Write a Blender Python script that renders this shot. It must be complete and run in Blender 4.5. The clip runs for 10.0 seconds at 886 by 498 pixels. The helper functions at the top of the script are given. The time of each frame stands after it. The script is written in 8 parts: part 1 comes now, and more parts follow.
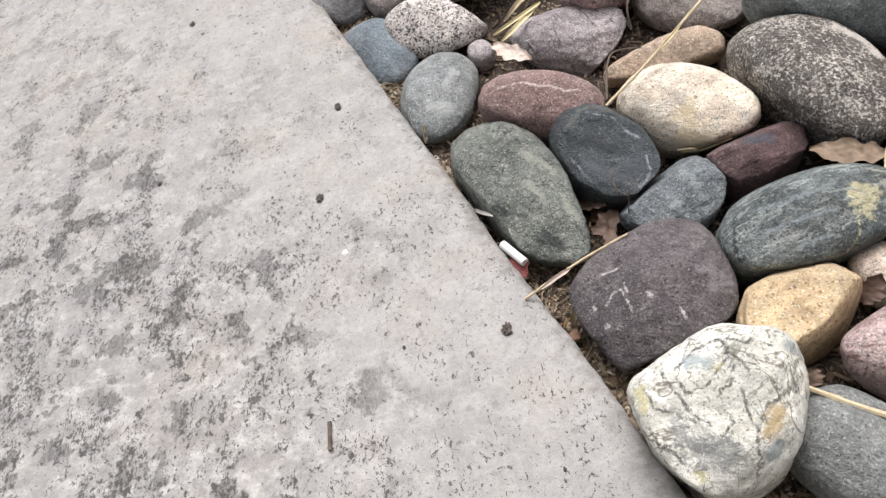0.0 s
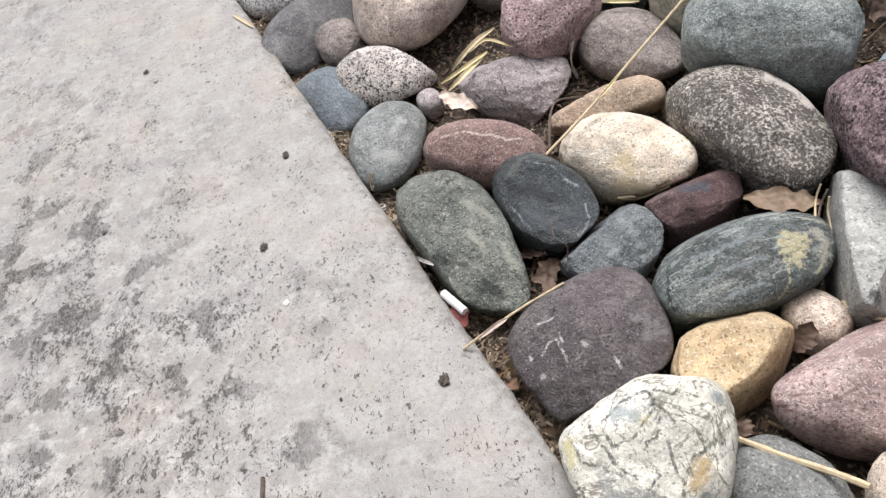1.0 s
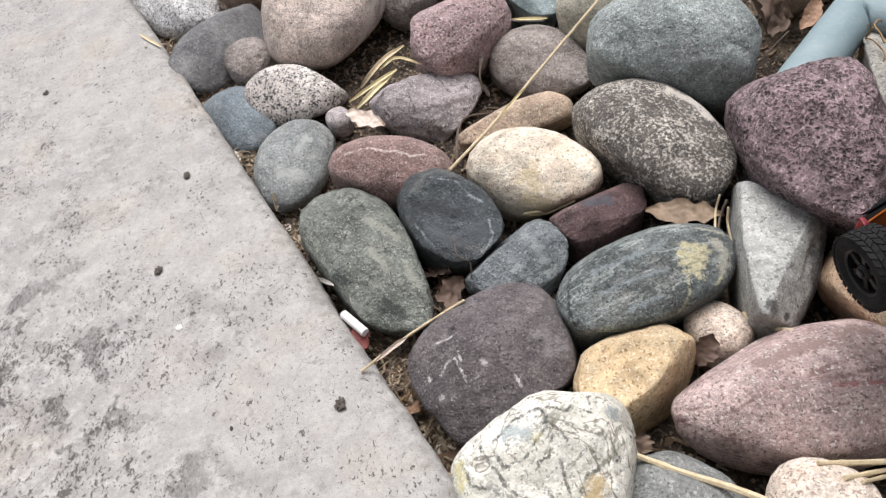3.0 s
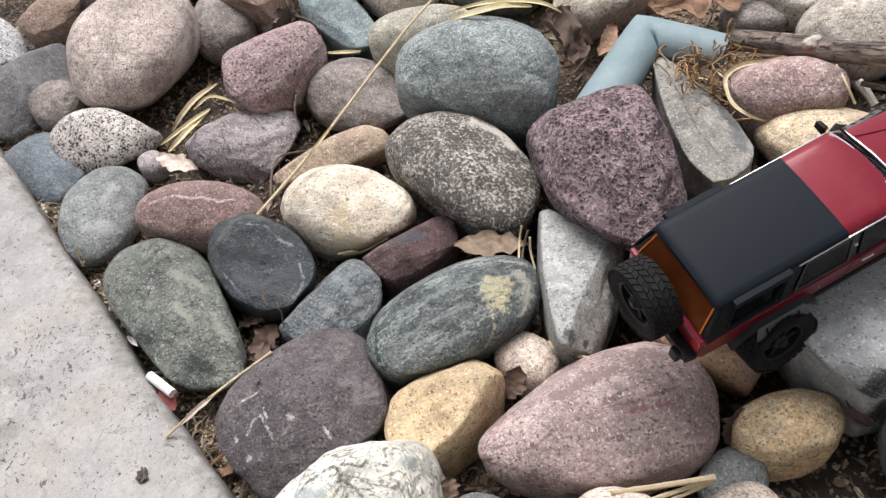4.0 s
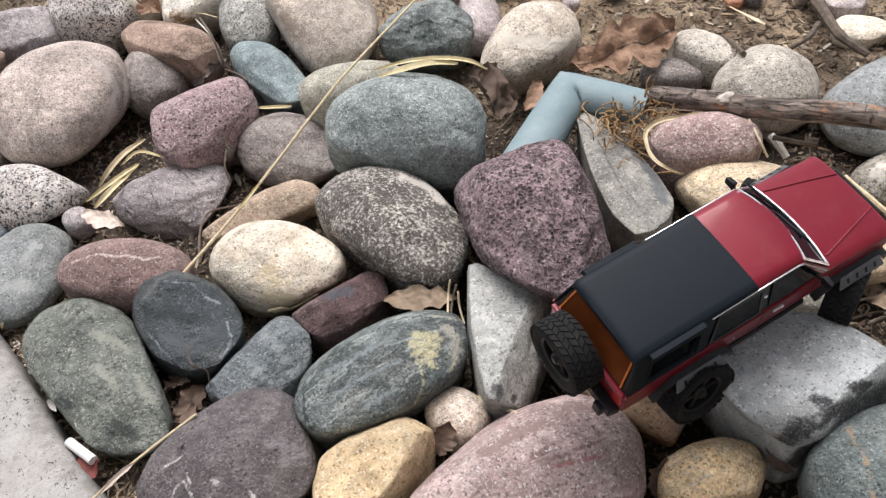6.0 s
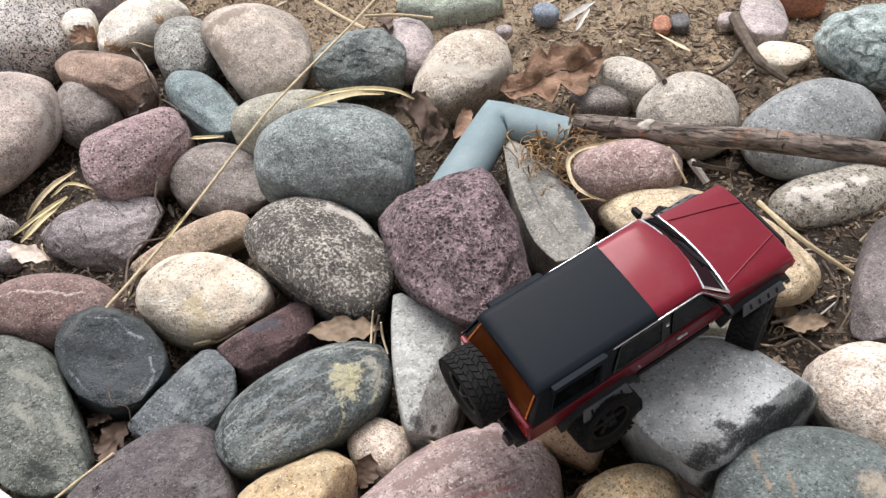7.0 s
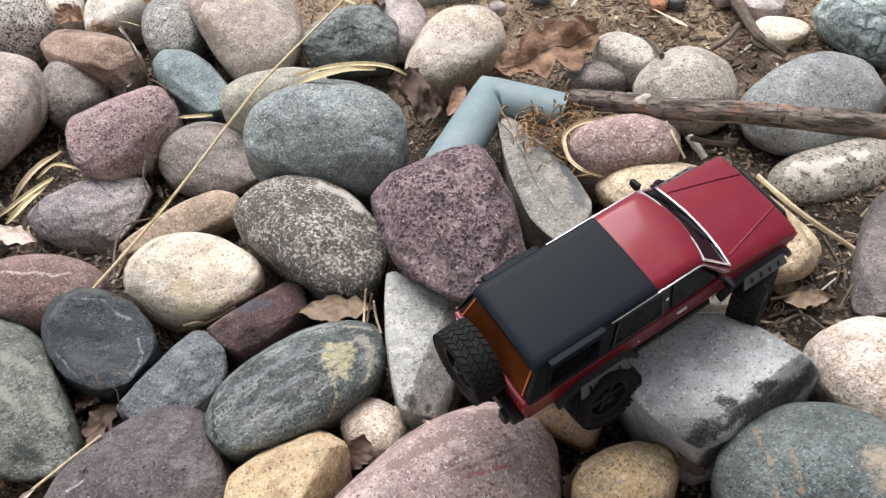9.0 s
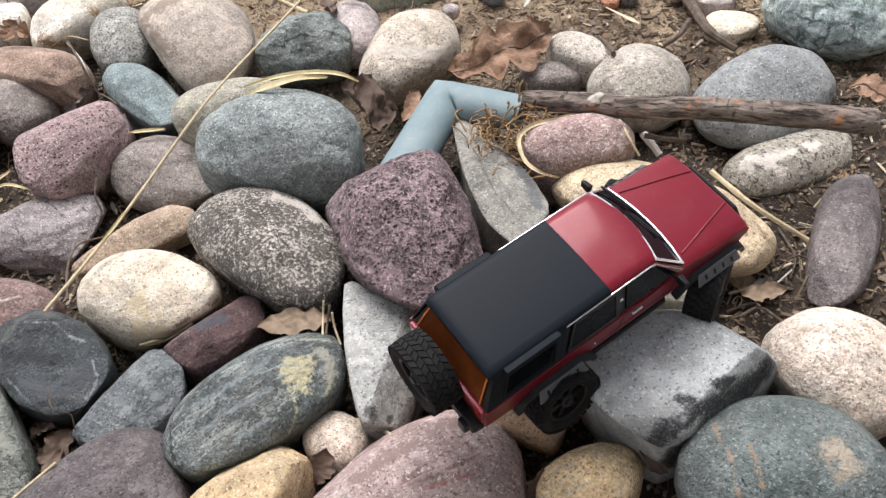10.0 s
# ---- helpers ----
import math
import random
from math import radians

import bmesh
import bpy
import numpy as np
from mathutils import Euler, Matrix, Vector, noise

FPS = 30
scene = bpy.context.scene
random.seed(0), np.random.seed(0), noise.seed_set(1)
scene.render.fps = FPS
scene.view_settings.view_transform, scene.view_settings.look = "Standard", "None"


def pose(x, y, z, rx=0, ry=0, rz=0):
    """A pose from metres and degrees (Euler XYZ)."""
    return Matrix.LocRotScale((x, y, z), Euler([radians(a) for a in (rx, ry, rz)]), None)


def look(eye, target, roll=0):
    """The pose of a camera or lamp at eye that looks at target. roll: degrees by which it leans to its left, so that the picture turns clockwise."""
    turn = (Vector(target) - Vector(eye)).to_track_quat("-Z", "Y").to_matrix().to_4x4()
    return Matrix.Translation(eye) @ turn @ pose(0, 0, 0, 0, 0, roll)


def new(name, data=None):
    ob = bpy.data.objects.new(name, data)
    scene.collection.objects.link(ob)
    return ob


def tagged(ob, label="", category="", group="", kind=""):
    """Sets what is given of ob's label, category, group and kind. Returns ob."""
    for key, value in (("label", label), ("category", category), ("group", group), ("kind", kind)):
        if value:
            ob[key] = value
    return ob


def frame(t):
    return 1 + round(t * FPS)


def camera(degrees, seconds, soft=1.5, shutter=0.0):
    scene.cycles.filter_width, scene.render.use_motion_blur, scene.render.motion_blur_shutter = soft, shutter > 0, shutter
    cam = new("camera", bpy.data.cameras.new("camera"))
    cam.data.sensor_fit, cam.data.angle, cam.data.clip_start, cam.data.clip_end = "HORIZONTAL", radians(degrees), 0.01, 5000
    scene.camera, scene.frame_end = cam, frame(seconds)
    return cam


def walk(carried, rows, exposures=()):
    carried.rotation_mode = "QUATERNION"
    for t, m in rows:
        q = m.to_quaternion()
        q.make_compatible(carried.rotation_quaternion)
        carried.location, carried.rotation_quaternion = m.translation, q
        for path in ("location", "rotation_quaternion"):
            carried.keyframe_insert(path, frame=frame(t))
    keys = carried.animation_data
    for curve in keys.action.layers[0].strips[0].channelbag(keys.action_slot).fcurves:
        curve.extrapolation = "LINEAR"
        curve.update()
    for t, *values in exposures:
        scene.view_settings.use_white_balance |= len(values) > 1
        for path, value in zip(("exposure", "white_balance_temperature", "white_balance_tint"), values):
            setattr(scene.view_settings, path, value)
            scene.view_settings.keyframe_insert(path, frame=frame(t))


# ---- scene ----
cam = camera(57.3, 10.0, soft=1.35)
PATH = [
    (0, (0.0408, 0.0744, 0.4596), (-0.1272, 1.7016, -1.2960), -19.8),
    (0.5, (0.0576, 0.0744, 0.4560), (-0.0936, 1.7316, -1.2732), -19.3),
    (1, (0.0720, 0.0756, 0.4560), (-0.0084, 1.7772, -1.2348), -17.9),
    (1.5, (0.0804, 0.0768, 0.4536), (0.0636, 1.8012, -1.2156), -16.7),
    (2, (0.0768, 0.0780, 0.4500), (0.0948, 1.8036, -1.2168), -15.8),
    (2.2, (0.0744, 0.0768, 0.4524), (0.1044, 1.8000, -1.2168), -15.5),
    (3.3, (0.1116, 0.0780, 0.4224), (0.2664, 1.8024, -1.2384), -14.4),
    (3.5, (0.1164, 0.0768, 0.4236), (0.3300, 1.7820, -1.2516), -14.0),
    (4, (0.1608, 0.0816, 0.4236), (0.5844, 1.7412, -1.2576), -11.1),
    (4.5, (0.1680, 0.0792, 0.4284), (0.7284, 1.7328, -1.2180), -8.6),
    (5, (0.1692, 0.0804, 0.4272), (0.7656, 1.7448, -1.1964), -8.0),
    (6.3, (0.1788, 0.0792, 0.4296), (0.8148, 1.7556, -1.1664), -8.0),
    (6.5, (0.1908, 0.0756, 0.4320), (0.8520, 1.7496, -1.1556), -7.8),
    (7, (0.2040, 0.0684, 0.4332), (0.9240, 1.7316, -1.1412), -6.9),
    (7.5, (0.1992, 0.0648, 0.4344), (0.9444, 1.7304, -1.1244), -6.4),
    (8, (0.2076, 0.0708, 0.4284), (0.9528, 1.7328, -1.1352), -6.8),
    (8.5, (0.2040, 0.0732, 0.4188), (0.9324, 1.7184, -1.1688), -6.9),
    (9, (0.2052, 0.0720, 0.4200), (0.9252, 1.7076, -1.1820), -7.0),
    (9.5, (0.2064, 0.0732, 0.4188), (0.9312, 1.7064, -1.1844), -7.0),
    (10, (0.2172, 0.0720, 0.4188), (1.0080, 1.6692, -1.1880), -7.6),
]
walk(cam, [(t, look(eye, target, roll)) for t, eye, target, roll in PATH],
     exposures=[(0, 0.17, 6430, 13), (8.5, 0.17, 6430, 13), (10, 0.24, 6430, 13)])

# ---- light: bright overcast sky, a wide soft sun ----
SUN_AZ, SUN_EL = radians(10), radians(68)   # azimuth from +y towards +x
world = bpy.data.worlds.new("sky")
scene.world = world
world.use_nodes = True
wn, wl = world.node_tree.nodes, world.node_tree.links
wn.clear()
sky = wn.new("ShaderNodeTexSky")
sky.sky_type, sky.sun_disc = "NISHITA", False
sky.sun_elevation, sky.sun_rotation = SUN_EL, SUN_AZ
sky.air_density, sky.dust_density, sky.ozone_density = 1.0, 4.0, 1.0
grey = wn.new("ShaderNodeHueSaturation")
grey.inputs["Saturation"].default_value = 0.3
bg = wn.new("ShaderNodeBackground")
bg.inputs["Strength"].default_value = 0.13
wo = wn.new("ShaderNodeOutputWorld")
wl.new(sky.outputs[0], grey.inputs["Color"])
wl.new(grey.outputs[0], bg.inputs["Color"])
wl.new(bg.outputs[0], wo.inputs["Surface"])
sun_data = bpy.data.lights.new("sun", "SUN")
sun_data.energy, sun_data.angle, sun_data.color = 3.2, radians(46), (1.0, 0.965, 0.93)
sun = new("sun", sun_data)
sun_dir = Vector((math.sin(SUN_AZ) * math.cos(SUN_EL), math.cos(SUN_AZ) * math.cos(SUN_EL), math.sin(SUN_EL)))
sun.matrix_world = look(sun_dir * 5, (0, 0, 0))


# ---- materials ----
class Nodes:
    """Short hand for building a node material."""

    def __init__(self, name, rough=0.8):
        self.m = bpy.data.materials.new(name)
        self.m.use_nodes = True
        self.n, self.l = self.m.node_tree.nodes, self.m.node_tree.links
        self.bsdf = self.n["Principled BSDF"]
        self.bsdf.inputs["Roughness"].default_value = rough

    def put(self, kind, ins=None, **props):
        node = self.n.new(kind)
        if "operation" in props:
            node.operation = props["operation"]
        if "feature" in props:
            node.feature = props["feature"]
        if "distance" in props:
            node.distance = props["distance"]
        if "noise_type" in props:
            node.noise_type = props["noise_type"]
        if "data_type" in props:
            node.data_type = props["data_type"]
        if "blend_type" in props:
            node.blend_type = props["blend_type"]
        for k, v in (ins or {}).items():
            self.feed(node, k, v)
        return node

    def feed(self, node, k, v):
        if isinstance(v, bpy.types.NodeSocket):
            self.l.new(v, node.inputs[k])
        elif isinstance(v, tuple) and len(v) == 3 and node.inputs[k].type == "RGBA":
            node.inputs[k].default_value = (*v, 1)
        else:
            node.inputs[k].default_value = v

    def place(self, spread=7.0):
        """Object coordinates, shifted by a random amount per object."""
        tc = self.put("ShaderNodeTexCoord").outputs["Object"]
        if not spread:
            return tc
        rnd = self.put("ShaderNodeObjectInfo").outputs["Random"]
        off = self.put("ShaderNodeVectorMath", {0: (spread, spread * 1.7, spread * 0.6), "Scale": rnd}, operation="SCALE").outputs[0]
        return self.put("ShaderNodeVectorMath", {0: tc, 1: off}, operation="ADD").outputs[0]

    def noise(self, co, scale, detail=4, rough=0.55, warp=0.0):
        return self.put("ShaderNodeTexNoise", {"Vector": co, "Scale": scale, "Detail": detail, "Roughness": rough, "Distortion": warp}).outputs["Fac"]

    def cells(self, co, scale, rand=1.0, feature="F1", out="Distance"):
        return self.put("ShaderNodeTexVoronoi", {"Vector": co, "Scale": scale, "Randomness": rand}, feature=feature).outputs[out]

    def ramp(self, fac, lo, hi, a=0.0, b=1.0):
        return self.put("ShaderNodeMapRange", {"Value": fac, "From Min": lo, "From Max": hi, "To Min": a, "To Max": b}).outputs[0]

    def math(self, op, a, b=0.0):
        return self.put("ShaderNodeMath", {0: a, 1: b}, operation=op).outputs[0]

    def mix(self, fac, a, b, mode="MIX"):
        node = self.n.new("ShaderNodeMix")
        node.data_type, node.blend_type = "RGBA", mode
        self.feed(node, 0, fac), self.feed(node, 6, a), self.feed(node, 7, b)
        return node.outputs[2]

    def bump(self, height, depth, strength=1.0, normal=None):
        node = self.put("ShaderNodeBump", {"Height": height, "Distance": depth, "Strength": strength})
        if normal:
            self.l.new(normal, node.inputs["Normal"])
        return node.outputs[0]

    def done(self, color=None, normal=None, rough=None):
        for k, v in (("Base Color", color), ("Normal", normal), ("Roughness", rough)):
            if v is not None:
                self.feed(self.bsdf, k, v)
        return self.m


def plain(name, color, rough=0.5, metal=0.0, grain=0.0, depth=0.0002, size=400, coat=0.0):
    s = Nodes(name, rough)
    s.bsdf.inputs["Metallic"].default_value = metal
    s.bsdf.inputs["Coat Weight"].default_value = coat
    s.bsdf.inputs["Coat Roughness"].default_value = 0.06
    co = s.place()
    n1, n2 = s.noise(co, size), s.noise(co, size / 9)
    dark = tuple(c * (1 - grain) for c in color)
    col = s.mix(s.ramp(n2, 0.35, 0.65), color, dark)
    col = s.mix(s.ramp(n1, 0.4, 0.7, 0, grain), col, tuple(min(1, c * 1.5 + 0.02) for c in color))
    return s.done(col, s.bump(n1, depth) if depth else None, s.ramp(n2, 0.3, 0.7, rough * 0.85, min(1, rough * 1.15)))


def stone_material(name, c1, c2, mottle=45, grain=0.34, grain_size=560, specks=None, light=None, veins=None, pits=None, bands=None,
                   rough=0.8, bump=0.0011, dust=0.16, marks=(), swirl=None, cracks=0.15):
    """specks/light: (colour, share, size); veins: (colour, width, size); pits: (depth, size, share); bands: (colour, size, share);
    cracks: how strong the fine dark cracks are; marks: (colour, reach, raggedness, places on the stone)."""
    s = Nodes("stone_" + name, rough)
    co = s.place()
    own = s.place(0)
    shake = lambda at, scale, amount: s.put("ShaderNodeVectorMath", {0: at, 1: s.put("ShaderNodeVectorMath", {0: s.put("ShaderNodeVectorMath", {
        0: s.put("ShaderNodeTexNoise", {"Vector": co, "Scale": scale, "Detail": 4.0}).outputs["Color"], 1: (0.5, 0.5, 0.5)}, operation="SUBTRACT").outputs[0], "Scale": amount},
        operation="SCALE").outputs[0]}, operation="ADD").outputs[0]
    rag_co = shake(co, 420, 0.0034)
    big = s.noise(co, mottle, 5, 0.6, 0.6)
    mid = s.noise(co, mottle * 3.3, 4, 0.6)
    fine = s.noise(co, grain_size, 3, 0.65)
    col = s.mix(s.ramp(big, 0.32, 0.68), c1, c2)
    col = s.mix(s.ramp(mid, 0.40, 0.70, 0, 0.38), col, tuple(c * 0.66 for c in c1))
    if bands:
        bc, bs, share = bands
        rot = s.put("ShaderNodeMapping", {"Vector": co, "Rotation": (0.5, 0.3, 0.6), "Scale": (1.0, 5.5, 2.2)}).outputs[0]
        col = s.mix(s.ramp(s.noise(rot, bs, 4, 0.6, 1.2), 1 - share, 1.06 - share), col, bc)
    if veins:
        vc, width, size = veins
        wob = s.put("ShaderNodeVectorMath", {0: s.put("ShaderNodeTexNoise", {"Vector": co, "Scale": size * 0.8, "Detail": 3.0}).outputs["Color"], "Scale": 1.6 / size},
                    operation="SCALE").outputs[0]
        vco = s.put("ShaderNodeVectorMath", {0: co, 1: wob}, operation="ADD").outputs[0]
        edge = s.cells(vco, size, 1.0, "DISTANCE_TO_EDGE")
        seam = s.math("MULTIPLY", s.ramp(edge, 0.0, width, 1, 0), s.ramp(s.noise(co, size * 0.9, 2), 0.42, 0.56))
        col = s.mix(seam, col, vc)
    if swirl:
        wc, width, size = swirl
        flow = s.noise(co, size, 4, 0.55, 1.6)
        lines = s.ramp(s.math("ABSOLUTE", s.math("SUBTRACT", flow, 0.5)), 0.0, width, 1, 0)
        lines = s.math("MULTIPLY", lines, s.ramp(s.noise(co, size * 1.4, 3, 0.6), 0.40, 0.50))
        col = s.mix(s.ramp(flow, 0.53, 0.66, 0, 0.55), col, tuple(c * 0.62 for c in c1))
        col = s.mix(s.math("MULTIPLY", lines, 0.9), col, wc)
    if specks:
        sc, share, size = specks
        a = s.cells(rag_co, size * 1.5, 1.0, "F1", "Color")
        col = s.mix(s.ramp(s.put("ShaderNodeSeparateColor", {0: a}).outputs[0], 1 - share, 1.02 - share), col, sc)
    if light:
        lc, share, size = light
        b = s.math("ADD", s.math("MULTIPLY", s.noise(co, size, 6, 0.75), 0.75), s.math("MULTIPLY", s.noise(co, size / 7, 3), 0.25))
        col = s.mix(s.ramp(b, 0.66 - share, 0.72 - share), col, lc)
    # grain at three sizes, and pale dust
    tone = s.ramp(fine, 0.33, 0.67, 1 - 0.72 * grain, 1 + 0.72 * grain)
    tone = s.math("MULTIPLY", tone, s.ramp(s.noise(co, 150, 5, 0.75), 0.34, 0.66, 1 - 0.6 * grain, 1 + 0.6 * grain))
    tone = s.math("MULTIPLY", tone, s.ramp(s.noise(co, 38, 5, 0.7, 1.0), 0.37, 0.63, 0.80, 1.20))
    sand = s.noise(co, 1250, 3, 0.7)
    tone = s.math("MULTIPLY", tone, s.ramp(sand, 0.33, 0.67, 1 - 0.45 * grain, 1 + 0.45 * grain))
    tone = s.math("MULTIPLY", tone, s.ramp(s.noise(co, 15, 4, 0.55, 0.4), 0.36, 0.64, 0.82, 1.18))
    flat = s.put("ShaderNodeCombineColor", {0: tone, 1: tone, 2: tone}).outputs[0]
    col = s.mix(1.0, col, flat, "MULTIPLY")
    col = s.mix(s.math("MULTIPLY", s.ramp(s.noise(co, mottle * 0.6, 5, 0.7), 0.5, 0.72, 0, dust * 1.6), s.ramp(fine, 0.35, 0.6, 0.4, 1)), col, (0.58, 0.55, 0.5))
    # fine dark cracks, pale scuffs and single dark grains
    bent = s.put("ShaderNodeVectorMath", {0: co, 1: s.put("ShaderNodeVectorMath", {0: s.put("ShaderNodeTexNoise", {"Vector": co, "Scale": 48.0, "Detail": 5.0}).outputs["Color"], "Scale": 0.045},
                                                operation="SCALE").outputs[0]}, operation="ADD").outputs[0]
    line = s.cells(bent, 26, 1.0, "DISTANCE_TO_EDGE")
    gate = s.noise(co, 30, 3, 0.6)
    col = s.mix(s.math("MULTIPLY", s.ramp(line, 0.004, 0.022, cracks, 0), s.ramp(gate, 0.52, 0.60)), col, tuple(c * 0.3 for c in c1))
    col = s.mix(s.math("MULTIPLY", s.ramp(line, 0.02, 0.075, 0.3 * cracks + 0.1, 0), s.math("MULTIPLY", s.ramp(gate, 0.46, 0.38), s.ramp(fine, 0.42, 0.55))), col, (0.56, 0.54, 0.5))
    grain_cell = s.put("ShaderNodeSeparateColor", {0: s.cells(rag_co, 900, 1.0, "F1", "Color")}).outputs[1]
    col = s.mix(s.ramp(grain_cell, 0.935, 0.945, 0, 0.7), col, tuple(c * 0.3 for c in c1))
    col = s.mix(s.ramp(grain_cell, 0.065, 0.055, 0, 0.45), col, tuple(min(0.8, c * 1.9 + 0.05) for c in c2))
    if marks:
        own = shake(shake(own, 60, 0.005), 260, 0.002)
    rags = {}
    for mc, reach, rag, line in marks:
        gap = None
        for spot, end in zip(line, line[1:]) if len(line) > 1 else ((line[0], None),):
            if end:
                ba = Vector(end) - Vector(spot)
                pa = s.put("ShaderNodeVectorMath", {0: own, 1: spot}, operation="SUBTRACT").outputs[0]
                part_way = s.ramp(s.put("ShaderNodeVectorMath", {0: pa, 1: tuple(ba / ba.length_squared)}, operation="DOT_PRODUCT").outputs["Value"], 0, 1)
                foot = s.put("ShaderNodeVectorMath", {0: tuple(ba), "Scale": part_way}, operation="SCALE").outputs[0]
                one = s.put("ShaderNodeVectorMath", {0: pa, 1: foot}, operation="DISTANCE").outputs["Value"]
            else:
                one = s.put("ShaderNodeVectorMath", {0: own, 1: spot}, operation="DISTANCE").outputs["Value"]
            gap = s.math("MINIMUM", gap, one) if gap else one
        if reach not in rags:
            rags[reach] = s.ramp(s.noise(co, 0.9 / reach, 6, 0.75), 0.3, 0.7, -1, 1)
        ragged = s.math("ADD", gap, s.math("ADD", s.math("MULTIPLY", rags[reach], rag), s.ramp(fine, 0.3, 0.7, -0.5 * rag, 0.5 * rag)))
        shape = s.math("MULTIPLY", s.ramp(ragged, reach * 0.45, reach, 0.92, 0.0), s.ramp(fine, 0.3, 0.5, 0.5, 1))
        if reach < 0.002:                              # thin lines are broken here and there
            shape = s.math("MULTIPLY", shape, s.ramp(s.noise(co, 170, 4, 0.7), 0.40, 0.50, 0.2, 1))
        col = s.mix(shape, col, mc)
    height = s.math("ADD", s.math("MULTIPLY", mid, 1.4), s.math("ADD", s.math("MULTIPLY", fine, 0.6), s.math("MULTIPLY", sand, 0.3)))
    if pits:
        depth, size, share = pits
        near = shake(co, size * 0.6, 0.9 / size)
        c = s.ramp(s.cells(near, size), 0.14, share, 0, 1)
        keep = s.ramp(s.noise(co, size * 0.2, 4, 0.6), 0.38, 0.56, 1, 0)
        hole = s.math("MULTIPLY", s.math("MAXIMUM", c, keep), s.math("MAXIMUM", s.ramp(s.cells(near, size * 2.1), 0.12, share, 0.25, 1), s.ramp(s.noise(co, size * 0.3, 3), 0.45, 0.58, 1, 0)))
        # pit bottoms are darkened too: their shade is put into the colour
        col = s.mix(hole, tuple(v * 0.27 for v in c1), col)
        normal = s.bump(hole, depth)
        normal = s.bump(height, bump * 1.5, 1.0, normal)
    else:
        normal = s.bump(height, bump * 1.5)
    return s.done(col, normal, s.ramp(mid, 0.3, 0.7, rough - 0.08, min(1, rough + 0.1)))


STONE_MARKS = {}


def mark(stone_name, colour, reach, rag, *line):
    """A stain, chip, vein or painted shade on one stone: a spot, or a streak along a line of places on it."""
    STONE_MARKS.setdefault(stone_name, []).append((colour, reach, rag, line))


mark("darkslate", (0.075, 0.086, 0.096), 0.0100, 0.0090, (0.0211, -0.0239, 0.0120), (0.0378, -0.0155, 0.0099), (0.0438, -0.0020, 0.0093), (0.0401, 0.0089, 0.0117))
# dark tone and shade of the hollow, then its lit rim, put into the colour
mark("darkslate", (0.02, 0.025, 0.03), 0.0085, 0.0050, (-0.0051, -0.0196, 0.0170), (0.0025, -0.0083, 0.0166), (0.0183, 0.0028, 0.0141))
mark("darkslate", (0.11, 0.118, 0.112), 0.0040, 0.0030, (-0.0184, -0.0139, 0.0229), (-0.0285, -0.0013, 0.0234), (-0.0276, 0.0109, 0.0227), (-0.0128, 0.0195, 0.0220))
mark("darkslate", (0.3, 0.33, 0.35), 0.0013, 0.0010, (-0.0225, 0.0019, 0.0240), (-0.0071, 0.0155, 0.0225), (0.0142, 0.0188, 0.0187), (0.0218, 0.0230, 0.0172))
mark("darkslate", (0.3, 0.33, 0.35), 0.0013, 0.0010, (0.0377, 0.0189, 0.0130), (0.0490, 0.0161, 0.0098), (0.0545, 0.0087, 0.0064), (0.0554, 0.0016, 0.0051))
mark("darkslate", (0.3, 0.33, 0.35), 0.0013, 0.0010, (0.0063, -0.0278, 0.0119), (0.0236, -0.0267, 0.0085), (0.0320, -0.0259, 0.0076))
mark("greenstreak", (0.6, 0.56, 0.36), 0.0044, 0.0034, (0.0269, -0.0066, 0.0258), (0.0380, -0.0121, 0.0220))
mark("greenstreak", (0.6, 0.56, 0.36), 0.0044, 0.0034, (0.0237, -0.0118, 0.0243), (0.0363, -0.0175, 0.0195))
mark("greenstreak", (0.6, 0.56, 0.36), 0.0044, 0.0034, (0.0222, -0.0172, 0.0219), (0.0317, -0.0217, 0.0183))
mark("greenstreak", (0.6, 0.56, 0.36), 0.0044, 0.0034, (0.0216, -0.0224, 0.0196), (0.0271, -0.0256, 0.0169))
mark("greenstreak", (0.5, 0.48, 0.31), 0.0012, 0.0009, (0.0190, -0.0264, 0.0179), (0.0162, -0.0338, 0.0137), (0.0111, -0.0375, 0.0078), (0.0066, -0.0381, 0.0039))
mark("greenstreak", (0.5, 0.48, 0.31), 0.0012, 0.0009, (0.0506, -0.0194, 0.0158), (0.0421, -0.0287, 0.0119), (0.0349, -0.0334, 0.0101))
mark("greenstreak", (0.4, 0.39, 0.33), 0.0050, 0.0050, (0.0481, -0.0082, 0.0205), (0.0513, -0.0178, 0.0166), (0.0444, -0.0260, 0.0131))
mark("greenstreak", (0.42, 0.41, 0.33), 0.0016, 0.0014, (0.0267, 0.0153, 0.0246), (0.0456, 0.0049, 0.0231), (0.0587, -0.0033, 0.0174))
mark("greenstreak", (0.03, 0.034, 0.036), 0.0020, 0.0016, (-0.0515, 0.0030, 0.0159), (-0.0564, -0.0105, 0.0123), (-0.0570, -0.0196, 0.0058))
mark("greenstreak", (0.25, 0.29, 0.3), 0.0022, 0.0022, (-0.0330, 0.0012, 0.0239), (-0.0085, -0.0018, 0.0282), (0.0159, 0.0003, 0.0282))
mark("greenstreak", (0.25, 0.29, 0.3), 0.0022, 0.0022, (-0.0354, -0.0135, 0.0190), (-0.0091, -0.0161, 0.0235), (0.0093, -0.0174, 0.0228))
mark("greenstreak", (0.25, 0.29, 0.3), 0.0022, 0.0022, (-0.0226, -0.0304, 0.0140), (-0.0031, -0.0305, 0.0162))
